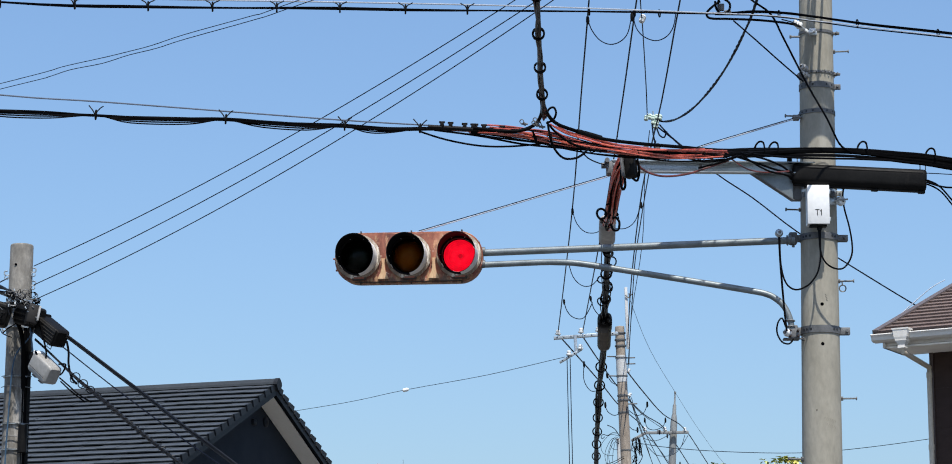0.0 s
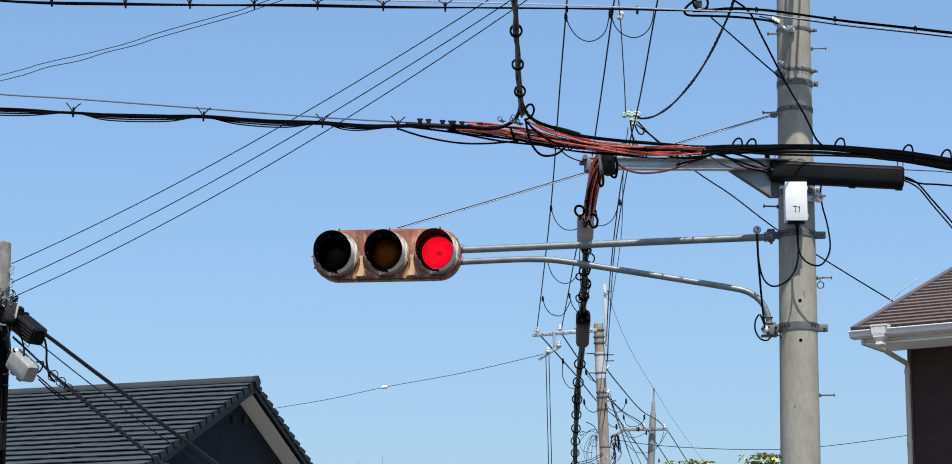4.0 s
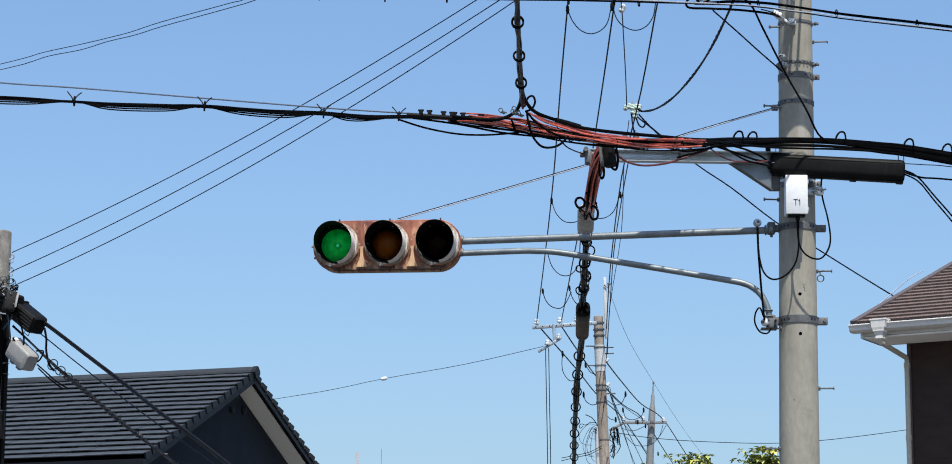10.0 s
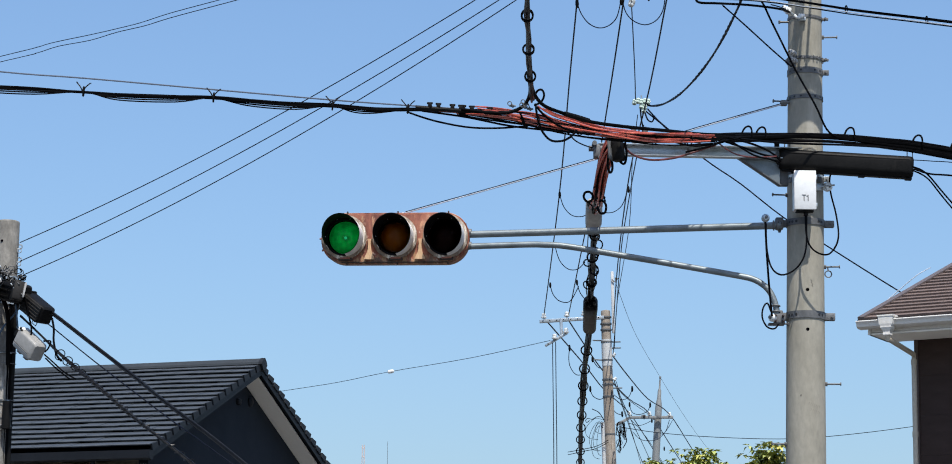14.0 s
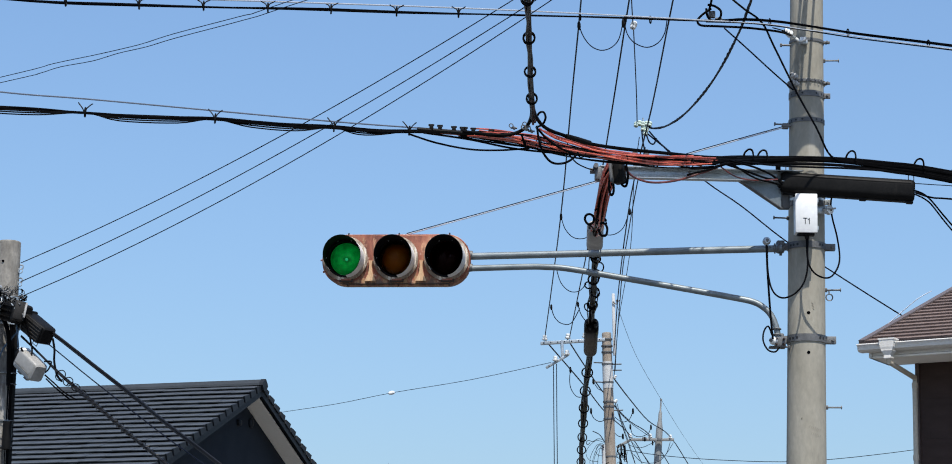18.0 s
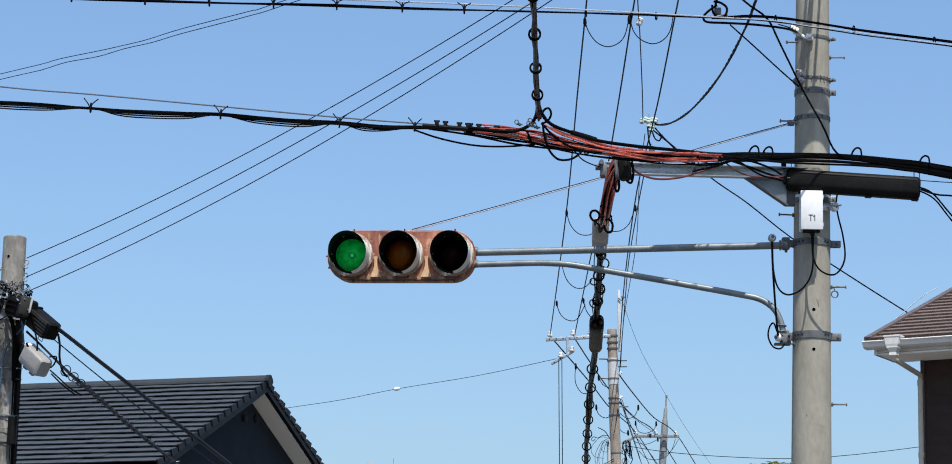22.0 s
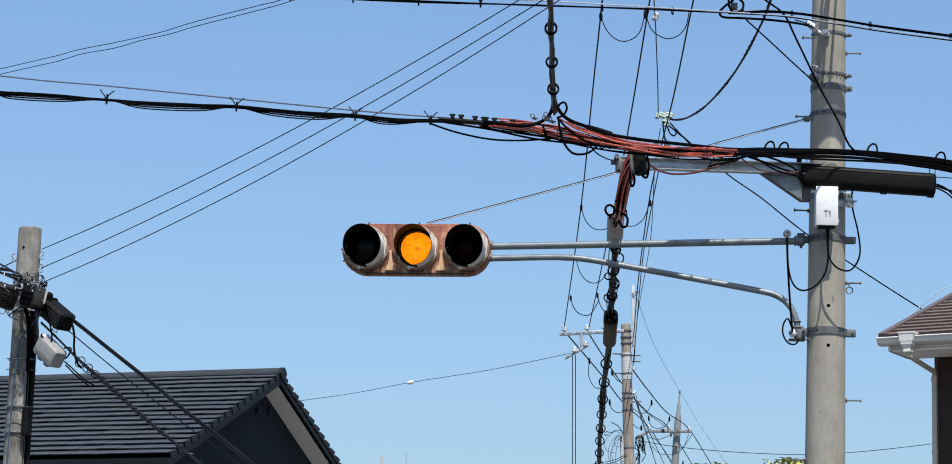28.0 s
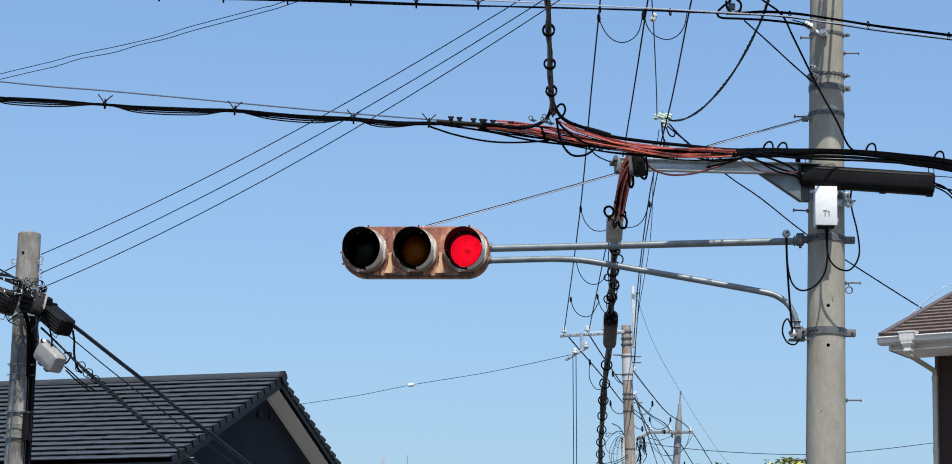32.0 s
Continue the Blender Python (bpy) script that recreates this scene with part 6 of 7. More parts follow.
def build_left_cables():
    # main sloping pair, down to the lower right
    main = [(-7.527, 25.500, 7.006), (-5.405, 24.000, 6.127), (-4.118, 23.000, 5.682), (-3.905, 22.700, 5.528), (-3.739, 22.650, 5.426), (-3.572, 22.600, 5.287), (-3.436, 22.500, 5.198), (-3.009, 22.200, 4.864), (-2.654, 21.900, 4.585), (-2.353, 21.500, 4.329), (-1.899, 21.100, 3.977), (-1.215, 20.500, 3.416), (0.068, 19.200, 2.397)]
    ob = thing("telephone_cable", main[3], "black telephone cables sloping down past the dark roof", "cable bundle")
    for d in (0.0, 0.0195):
        part("cable", Shape().tube([Vector(p) + Vector((0, 0, -d)) for p in main[5:]], 0.0092, 7, 4), SHEEN_BLACK, ob)
    strands(ob, main[:6], 6, 0.034, 0.0058, SHEEN_BLACK, 61, weave=4.0)
    part("thin_cable", Shape().tube([(-3.743, 22.700, 5.313), (-3.458, 22.500, 5.089), (-3.027, 22.100, 4.738), (-2.351, 21.500, 4.212), (-2.017, 21.100, 3.963), (-1.214, 20.500, 3.361), (0.068, 19.200, 2.355)], 0.0055, 6, 4), WIRE, ob)
    # second bundle with spiral hangers
    low = [(-3.750, 22.700, 5.198), (-3.548, 22.500, 5.011), (-3.308, 22.300, 4.787), (-3.009, 22.000, 4.543), (-2.667, 21.700, 4.256), (-2.335, 21.400, 3.996), (-1.606, 20.800, 3.424), (-0.366, 19.600, 2.457)]
    ob2 = thing("telephone_cable", low[2], "lower bundle of black cables wound with spiral hangers", "cable bundle")
    strands(ob2, low, 4, 0.015, 0.0066, SHEEN_BLACK, 62)
    line = curve_through(low, 40)
    out = []
    for i, p in enumerate(line[84:280]):
        a = i * 1.15
        out.append(p + (0.021 + 0.006 * math.sin(i * 0.21)) * Vector((math.cos(a) * 0.7, math.sin(a), math.cos(a) * 0.75)))
    part("spiral_hanger", Shape().tube(out, 0.0034, 5, 0), SHEEN_BLACK, ob2)
    for k in range(4):
        q = along(low, 0.125 + 0.016 * k)[0]
        part("slack_loop", Shape().torus(facing(q + Vector((0.02 * k, -0.02, -0.012 * k)), (0.5 * k - 0.9, 1, 0.7), k), 0.046 - 0.006 * k, 0.0044, 16, 5), BLACK, ob2)
    for pts in ([(-3.487, 22.400, 4.832), (-3.406, 22.350, 4.763), (-3.305, 22.300, 4.675), (-3.188, 22.200, 4.600)], [(-3.476, 22.400, 4.801), (-3.374, 22.350, 4.707), (-3.253, 22.300, 4.614)],
                [(-3.487, 22.400, 4.853), (-3.458, 22.400, 4.883), (-3.439, 22.400, 4.945), (-3.500, 22.400, 4.945)]):
        part("lead", Shape().tube(pts, 0.007, 6, 4), BLACK, ob2)
    # leads hanging at the pole
    g = "leads at the grey pole"
    for pts, r, mat in (([(-3.443, 22.450, 5.148), (-3.420, 22.420, 5.051), (-3.414, 22.400, 4.945), (-3.378, 22.350, 4.825), (-3.328, 22.300, 4.767)], 0.010, BLACK),
                        ([(-3.687, 22.550, 5.278), (-3.645, 22.500, 5.167), (-3.621, 22.500, 5.063), (-3.630, 22.500, 5.001), (-3.681, 22.500, 5.022), (-3.714, 22.500, 5.074)], 0.008, BLACK),
                        ([(-3.778, 22.600, 5.287), (-3.757, 22.600, 5.131), (-3.737, 22.600, 4.975), (-3.724, 22.600, 4.902)], 0.007, BLUE_CABLE),
                        ([(-3.932, 22.700, 5.408), (-3.876, 22.700, 5.277), (-3.860, 22.750, 5.154), (-3.863, 22.800, 5.005), (-3.865, 22.850, 4.803)], 0.02, BLACK),
                        ([(-3.731, 22.600, 5.433), (-3.689, 22.550, 5.331), (-3.657, 22.500, 5.229), (-3.655, 22.500, 5.167)], 0.007, BLACK),
                        ([(-4.518, 23.400, 5.959), (-4.119, 23.000, 5.724), (-3.977, 22.800, 5.625), (-3.827, 22.700, 5.513), (-3.739, 22.650, 5.441)], 0.008, SHEEN_BLACK),
                        ([(-4.515, 23.400, 5.878), (-4.117, 23.000, 5.660), (-3.955, 22.800, 5.572), (-3.812, 22.700, 5.523)], 0.007, SHEEN_BLACK),
                        ([(-4.043, 22.800, 5.277), (-3.981, 22.700, 5.303), (-3.921, 22.650, 5.326), (-3.843, 22.600, 5.381)], 0.006, BLACK),
                        ([(-4.260, 23.200, 5.733), (-4.112, 23.100, 5.785), (-4.028, 23.000, 5.804)], 0.005, WIRE)):
        wire("pole_lead", pts, r, mat, "dark cable lead beside the grey pole", "cable", g)
    rng = random.Random(7)
    knot = thing("wire_tangle", (-3.862, 22.750, 5.537), "tangle of fine dark wire ties round the grey pole", "wires")
    for k in range(22):
        q = Vector((rng.uniform(-4.22, -3.74), 22.46 + rng.uniform(-0.03, 0.03), rng.uniform(5.30, 5.58)))
        d = Vector((rng.uniform(-0.12, 0.16), rng.uniform(-0.02, 0.02), rng.uniform(-0.16, 0.06)))
        bow = Vector((rng.uniform(-0.03, 0.03), -0.02, rng.uniform(-0.05, 0.03)))
        part("loose_wire", Shape().tube([q, q + d * 0.5 + bow, q + d], rng.uniform(0.0028, 0.005), 5, 4), rng.choice([BLACK, SHEEN_BLACK, DULL_STEEL]), knot)
    for k in range(16):
        q = Vector((rng.uniform(-4.10, -3.70), 22.44, rng.uniform(5.34, 5.62)))
        part("wire_clip", Shape().box(Matrix.Translation(q) @ pose(0, 0, 0, 0, rng.uniform(0, 90), 0), (rng.uniform(0.012, 0.03), 0.012, 0.009), 0.002), rng.choice([GALVANISED, PORCELAIN, DULL_STEEL]), knot)
    for k in range(44):
        a = rng.uniform(0, 6.28)
        q = Vector((-3.867, 22.720, 5.532)) + Vector((rng.uniform(-0.14, 0.14), rng.uniform(-0.12, 0.0), rng.uniform(-0.05, 0.07)))
        part("wire_loop", Shape().torus(facing(q, (math.cos(a), 0.6, math.sin(a))), rng.uniform(0.012, 0.034), rng.uniform(0.003, 0.006), 12, 4), rng.choice([BLACK, BLACK, DULL_STEEL]), knot)


build_left_cables()


ROOF_VERGE = surface("dark_verge_tile", (0.008075, 0.009775, 0.01275), (0.01317, 0.0153, 0.0187), 3.0, 0.55, 0, 0.2, 50, per_piece=0.15, shine=0.25)
ROOF_RIDGE = surface("charcoal_ridge_tile", (0.0205, 0.0252, 0.0292), (0.0310, 0.0370, 0.0425), 3.0, 0.55, 0, 0.2, 50, shine=0.3)


# ---- the dark house ----
def build_dark_house():
    apex = Vector((-2.993, 40.000, 7.252))
    back = Vector((-0.942, 0.335, 0.0))                   # along the ridge, away from the gable
    out = Vector((-0.335, -0.942, 0.0))                   # down the front slope, towards the street
    w, drop, length = 3.615, 1.623, 12.0
    slope = drop / w
    house = thing("house", (apex.x - 3, apex.y + 1, 0), "two-storey house with charcoal tiled gable roof and dark gable wall", "house")
    up = Vector((0, 0, 1))
    sl = math.hypot(w, drop)
    courses = 17
    step = sl / courses
    rng = random.Random(23)
    tile_w, near = 0.303, 15                              # tiles built one by one from the gable on
    for side, d in ((1, out), (-1, -out)):
        nrm = (d * slope + up).normalized()
        fall = (d - up * slope).normalized()
        # roof deck below the tiles
        a, b = apex - nrm * 0.05, apex + back * length - nrm * 0.05
        part("roof_deck", Shape().slab([a, b, b + fall * (sl - 0.03), a + fall * (sl - 0.03)], 0.045), ROOF_TRIM, house, smooth=0)
        # one flat tile: a thin nose that stands clear of the course below
        profile = [(-0.06, 0.010), (step - 0.014, 0.058), (step, 0.051), (step - 0.004, 0.036), (step - 0.10, 0.022), (-0.06, -0.004)]

        def course(x0, x1, s0, lift=0.0):
            return Shape().ring([[apex + back * x + fall * (s0 + q) + nrm * (o + lift) for q, o in profile] for x in (x0, x1)])

        first = part("roof_tile", course(0.0, tile_w - 0.004, 0.0), ROOF_TILE, house, smooth=0) if side == 1 else None
        for i in range(courses):
            s0 = i * step
            if side == 1:
                for j in range(near):
                    if i or j:
                        tile = new("roof_tile", first.data)
                        tile.parent = house
                        tile.location = first.location + back * (tile_w * j) + fall * (s0 + rng.uniform(-0.005, 0.005)) + nrm * rng.uniform(-0.003, 0.004)
                        tile.rotation_euler = (rng.gauss(0, 0.004), rng.gauss(0, 0.004), 0)
                part("tile_row", course(tile_w * near, length, s0), ROOF_TILE, house, smooth=0)
            else:
                part("tile_row", course(0.0, length, s0), ROOF_TILE, house, smooth=0)
            # turned-down edge of the verge tile, with a slot before the next
            e = apex - back * 0.028
            face = [e + fall * (s0 + 0.05) + nrm * 0.024, e + fall * (s0 + step) + nrm * 0.056, e + fall * (s0 + step) - nrm * 0.045, e + fall * (s0 + 0.05) - nrm * 0.045]
            part("verge_tile", Shape().ring([face, [x + back * 0.026 for x in face]]), ROOF_VERGE, house, smooth=0)
        # barge board
        e = apex - back * 0.012 - nrm * 0.04
        part("barge_board", Shape().ring([[e, e + fall * sl, e + fall * sl - up * 0.10, e - up * 0.10], [x + back * 0.04 for x in (e, e + fall * sl, e + fall * sl - up * 0.10, e - up * 0.10)]]), ROOF_TRIM, house, smooth=0)
        # pale soffit under the overhanging verge
        e = apex + back * 0.06 - up * 0.15
        f = apex + back * 0.345 - up * 0.15
        part("soffit", Shape().ring([[e, f, f + fall * sl, e + fall * sl], [x + up * 0.02 for x in (e, f, f + fall * sl, e + fall * sl)]]), SOFFIT, house, "pale soffit board", smooth=0)
        # eaves gutter
        g0 = apex - back * 0.03 + fall * (sl + 0.035) - nrm * 0.09
        part("gutter", Shape().ring([[g0 + x for x in (out * side * -0.02 + up * 0.06, out * side * 0.10 + up * 0.06, out * side * 0.10 - up * 0.05, out * side * 0.02 - up * 0.07, out * side * -0.02 - up * 0.05)],
                                     [g0 + back * length + x for x in (out * side * -0.02 + up * 0.06, out * side * 0.10 + up * 0.06, out * side * 0.10 - up * 0.05, out * side * 0.02 - up * 0.07, out * side * -0.02 - up * 0.05)]]), ROOF_TRIM, house, "dark eaves gutter", smooth=0)
        # boxed eaves
        h0 = apex + back * 0.075 + out * side * (w - 0.02) - up * (drop + 0.24)
        part("eaves_soffit", Shape().ring([[h0, h0 + back * length, h0 + back * length - out * side * 0.62, h0 - out * side * 0.62], [x + up * 0.02 for x in (h0, h0 + back * length, h0 + back * length - out * side * 0.62, h0 - out * side * 0.62)]]), SOFFIT, house, "pale eaves soffit board", smooth=0)
    # ridge cap
    r0, r1 = apex - back * 0.05 + up * 0.045, apex + back * length + up * 0.045
    prof = [out * 0.095 - up * 0.035, out * 0.085 + up * 0.0, out * 0.02 + up * 0.060, out * -0.02 + up * 0.060, out * -0.085 + up * 0.0, out * -0.095 - up * 0.035]
    part("ridge_cap", Shape().ring([[r0 + x for x in prof], [r1 + x for x in prof]]), ROOF_RIDGE, house, smooth=0)
    cap = [x * 1.04 + up * 0.003 for x in prof] + [out * -0.04 - up * 0.12, out * 0.04 - up * 0.12]
    part("ridge_end", Shape().ring([[r0 - back * 0.012 + x for x in cap], [r0 + back * 0.05 + x for x in cap]]), ROOF_VERGE, house, "dark ridge end tile", smooth=0)
    # gable and side walls down to the ground
    g = apex + back * 0.335
    def ground(p):
        return Vector((p.x, p.y, 0))
    fl, fr = g + out * (w - 0.62) - up * (slope * (w - 0.62) + 0.155), g - out * (w - 0.62) - up * (slope * (w - 0.62) + 0.155)
    gable = [g - up * 0.17, fr, ground(fr), ground(fl), fl]
    part("gable_wall", Shape().ring([gable, [p + back * 0.15 for p in gable]]), DARK_WALL, house, "dark charcoal gable wall", smooth=0)
    fl2, fr2 = fl + back * 0.15, fr + back * 0.15
    wall = [fl2, fl2 + back * (length - 1), ground(fl2 + back * (length - 1)), ground(fl2)]
    part("front_wall", Shape().ring([wall, [p - out * 0.15 for p in wall]]), TAN_WALL, house, "tan front wall", smooth=0)
    wall = [fr2, fr2 + back * (length - 1), ground(fr2 + back * (length - 1)), ground(fr2)]
    part("back_wall", Shape().ring([wall, [p + out * 0.15 for p in wall]]), TAN_WALL, house, smooth=0)
    far = [p + back * (length - 1) for p in gable]
    part("far_gable_wall", Shape().ring([far, [p + back * 0.15 for p in far]]), DARK_WALL, house, smooth=0)
    # round vent and a small hook lamp on the gable
    n = -back
    k = g + out * (-0.38) + up * (-0.49)
    part("vent", Shape().lathe([(0.002, 0.045), (0.05, 0.042), (0.075, 0.025), (0.075, 0.0)], facing(k, n), 20), ROOF_TRIM, house, "dark round gable vent")
    k = g + out * (0.06) + up * (-0.54)
    part("vent_cowl", Shape().box(facing(k, n), (0.12, 0.10, 0.10), 0.03), ROOF_TRIM, house)
    # a downpipe stub at the eaves
    k = apex + back * 0.9 + out * (w - 0.05) - up * (drop + 0.15)
    part("downpipe", Shape().tube([k, k - up * 0.15, k - up * 0.32 - out * 0.5, Vector(((k - out * 0.53).x, (k - out * 0.53).y, 0.1))], 0.035, 10, 0), ROOF_TRIM, house, "dark downpipe")
    c = apex + back * 5.1 + (out - up * slope).normalized() * (sl - 0.06) + (out * slope + up).normalized() * 0.05
    part("snow_guard", Shape().box(Matrix.Translation(c), (0.07, 0.04, 0.03), 0.006), GALVANISED, house, "small pale metal snow guard")


build_dark_house()


VERGE_METAL = plain("grey_brown_verge_metal", (0.1, 0.08, 0.0736), 0.5)
EAVES_SHADE = plain("eaves_shade_brown", (0.016, 0.011, 0.009), 0.6, shine=0.2)


# ---- the brown house ----
def build_brown_house():
    corner = Vector((4.501, 30.000, 6.432))                       # left lower corner of the roof
    right = Vector((0.866, -0.5, 0))                      # along the eaves
    inward = Vector((0.5, 0.866, 0))                      # up the slope
    up = Vector((0, 0, 1))
    pitch, length, span = 0.36, 9.0, 4.2
    house = thing("house", (corner.x + 3, corner.y + 1, 0), "house with brown shingle roof, white gutters and dark brown siding", "house")
    climb = (inward + up * pitch).normalized()
    nrm = (up - inward * pitch).normalized()
    sl = math.hypot(span, span * pitch)
    step = 0.215
    n = int(sl / step)
    a = corner - nrm * 0.03
    part("roof_deck", Shape().slab([a, a + right * length, a + right * length + climb * sl, a + climb * sl], 0.06), BROWN_TRIM, house, smooth=0)
    ridge = corner + climb * sl
    fall2 = (inward - up * pitch).normalized()
    part("roof_deck", Shape().slab([ridge, ridge + right * length, ridge + right * length + fall2 * sl, ridge + fall2 * sl], 0.08), BROWN_SHINGLE, house, smooth=0)
    rng = random.Random(5)
    for i in range(n):
        s0, s1 = i * step - 0.01, (i + 1) * step + 0.03
        x = 0.0
        k = 0
        while x < (5.0 if i < 16 else 0.1):
            wd = rng.uniform(0.7, 1.3)
            x1 = min(x + wd, length)
            p = [corner + right * x + climb * s0 + nrm * 0.028, corner + right * (x1 - 0.006) + climb * s0 + nrm * 0.028,
                 corner + right * (x1 - 0.006) + climb * s1 + nrm * 0.002, corner + right * x + climb * s1 + nrm * 0.002]
            part("shingle", Shape().ring([p, [p[0] - nrm * 0.025, p[1] - nrm * 0.025, p[2] - nrm * 0.012, p[3] - nrm * 0.012]]), BROWN_SHINGLE, house, smooth=0)
            x = x1
            k += 1
        p = [corner + right * x + climb * s0 + nrm * 0.028, corner + right * length + climb * s0 + nrm * 0.028, corner + right * length + climb * s1, corner + right * x + climb * s1]
        part("shingle_row", Shape().ring([p, [q - nrm * 0.014 for q in p]]), BROWN_SHINGLE, house, smooth=0)
    # verge flashing
    v0 = corner - right * 0.035 - climb * 0.02 + nrm * 0.04
    q = [v0, v0 + climb * (sl + 0.03), v0 + climb * (sl + 0.03) + right * 0.075, v0 + right * 0.075]
    part("verge_trim", Shape().ring([q, [x - nrm * 0.09 for x in q]]), VERGE_METAL, house, "greyish brown verge flashing", smooth=0)
    # starter strip coloured near black as the shade line above the gutter
    part("starter_strip", Shape().ring([[corner + right * x - climb * 0.075 + nrm * h for x, h in ((-0.02, 0.01), (length, 0.01), (length, -0.07), (-0.02, -0.07))],
                                        [corner + right * x + climb * 0.02 + nrm * h for x, h in ((-0.02, 0.01), (length, 0.01), (length, -0.07), (-0.02, -0.07))]]), EAVES_SHADE, house, smooth=0)
    # white gutter along the eaves
    g0 = corner - right * 0.015 - inward * 0.10 - up * 0.058
    g1 = g0 + right * (length + 0.1)
    prof = [inward * 0.12 + up * 0.022, inward * -0.03 + up * 0.022, inward * -0.035 + up * 0.005, inward * -0.025 - up * 0.01, inward * -0.015 - up * 0.04, inward * 0.02 - up * 0.056, inward * 0.12 - up * 0.056]
    gut = part("gutter", Shape().ring([[g0 + x for x in prof], [g1 + x for x in prof]]), WHITE_TRIM, house, "white box gutter", smooth=0)
    part("gutter_rim", Shape().tube([g0 + inward * -0.035 + up * 0.018, g1 + inward * -0.035 + up * 0.018], 0.010, 8, 0), WHITE_TRIM, gut)
    # fascia and soffit
    f0 = corner + right * 0.075 + inward * 0.03 - up * 0.05
    f = [f0, f0 + right * length, f0 + right * length - up * 0.10, f0 - up * 0.10]
    part("fascia", Shape().ring([f, [x + inward * 0.03 for x in f]]), WHITE_TRIM, house, "white fascia board", smooth=0)
    s0 = corner + right * 0.075 + inward * 0.03 - up * 0.155
    s = [s0, s0 + right * length, s0 + right * length + inward * 0.6, s0 + inward * 0.6]
    part("soffit", Shape().ring([s, [x - up * 0.02 for x in s]]), SOFFIT, house, "pale soffit board", smooth=0)
    b = [corner + right * 0.075 + x for x in (up * -0.08 - inward * 0.0, up * -0.175, up * -0.175 + inward * 0.6, up * (pitch * 4.2 - 0.30) + inward * 4.2, up * (pitch * 4.2 - 0.08) + inward * 4.2)]
    part("barge_board", Shape().ring([b, [x + right * 0.03 for x in b]]), WHITE_TRIM, house, "white barge board", smooth=0)
    # rain head and downpipe
    h = g0 + right * 0.37 - inward * 0.02 + up * 0.012
    m = Matrix((( right.x, inward.x, 0, h.x), (right.y, inward.y, 0, h.y), (0, 0, 1, h.z), (0, 0, 0, 1)))
    rows = []
    for wd, dp, z in ((0.195, 0.15, 0.055), (0.195, 0.15, 0.038), (0.175, 0.14, 0.034), (0.155, 0.13, -0.045), (0.13, 0.12, -0.07), (0.13, 0.12, -0.085), (0.08, 0.08, -0.13), (0.085, 0.085, -0.165), (0.068, 0.068, -0.175)):
        rows.append([m @ Vector((x * wd / 2, y * dp / 2, z)) for x, y in ((-1, -1), (1, -1), (1, 1), (-1, 1))])
    part("rain_head", Shape().ring(rows), WHITE_TRIM, house, "white stepped rain head", smooth=0)
    wall0 = corner + right * 0.435 + inward * 0.60 - up * 0.13
    d0 = m @ Vector((0, 0, -0.165))
    d1 = wall0 - right * 0.038 - inward * 0.02
    d1.z = d0.z - 0.19
    d2 = Vector((d1.x, d1.y, 0.05))
    pipe = part("downpipe", Shape().tube([d0, d0 - up * 0.04, d1 + up * 0.06 - right * 0.0, d1, d1 - up * 0.1, d2], 0.030, 14, 0), CREAM_PIPE, house, "cream plastic downpipe")
    for z in (d1.z - 0.03, d1.z - 0.85, d1.z - 2.2):
        part("pipe_joint", Shape().lathe([(0.031, -0.03), (0.035, -0.03), (0.035, 0.03), (0.031, 0.03)], Matrix.Translation((d1.x, d1.y, z)), 14), CREAM_PIPE, pipe)
    # walls
    def ground(p):
        return Vector((p.x, p.y, 0))
    wl, wr = wall0, wall0 + right * (length - 1.4)
    wall = [wl, wr, ground(wr), ground(wl)]
    part("front_wall", Shape().ring([[p + inward * 0.02 for p in wall], [p + inward * 0.16 for p in wall]]), BROWN_SIDING, house, "dark brown front wall", smooth=0)
    side = [wl, wl + inward * 7, ground(wl + inward * 7), ground(wl)]
    side = [p + inward * 0.17 for p in side]
    part("side_wall", Shape().ring([side, [p + right * 0.14 for p in side]]), BROWN_SIDING, house, smooth=0)
    z = wl.z
    while z > 0.3:
        p = [Vector((q.x, q.y, zz)) for q, zz in ((wl, z), (wr, z), (wr, z - 0.4535), (wl, z - 0.4535))]
        part("siding_board", Shape().ring([p, [q + inward * 0.018 for q in p]]), BROWN_SIDING, house, smooth=0)
        z -= 0.455
    e = [wl - right * 0.012 - inward * 0.004, ground(wl) - right * 0.012 - inward * 0.004]
    part("corner_trim", Shape().box(Matrix.Translation((e[0] + e[1]) / 2) @ pose(0, 0, 0, 0, 0, -30), (0.045, 0.03, e[0].z)), BROWN_TRIM, house, smooth=0)
    lone("aerial_rod", Shape().tube([(5.107, 32.000, 6.990), (5.317, 32.000, 7.175), (5.489, 32.000, 7.316), (5.646, 32.000, 7.405)], lambda s: 0.0075 - 0.0025 * s, 6, 3), BRIGHT_WIRE, "thin bright aerial rod above the brown roof", "aerial")


build_brown_house()


# ---- the far poles and lines ----
def pin_insulator(parent, c, s=1.0, way=(0, 0, 1)):
    part("insulator", Shape().lathe([(0.02 * s, -0.02 * s), (0.075 * s, 0.0), (0.08 * s, 0.03 * s), (0.045 * s, 0.05 * s), (0.06 * s, 0.08 * s), (0.05 * s, 0.12 * s), (0.01 * s, 0.135 * s)], facing(c, way), 14), PORCELAIN, parent, "white porcelain insulator")


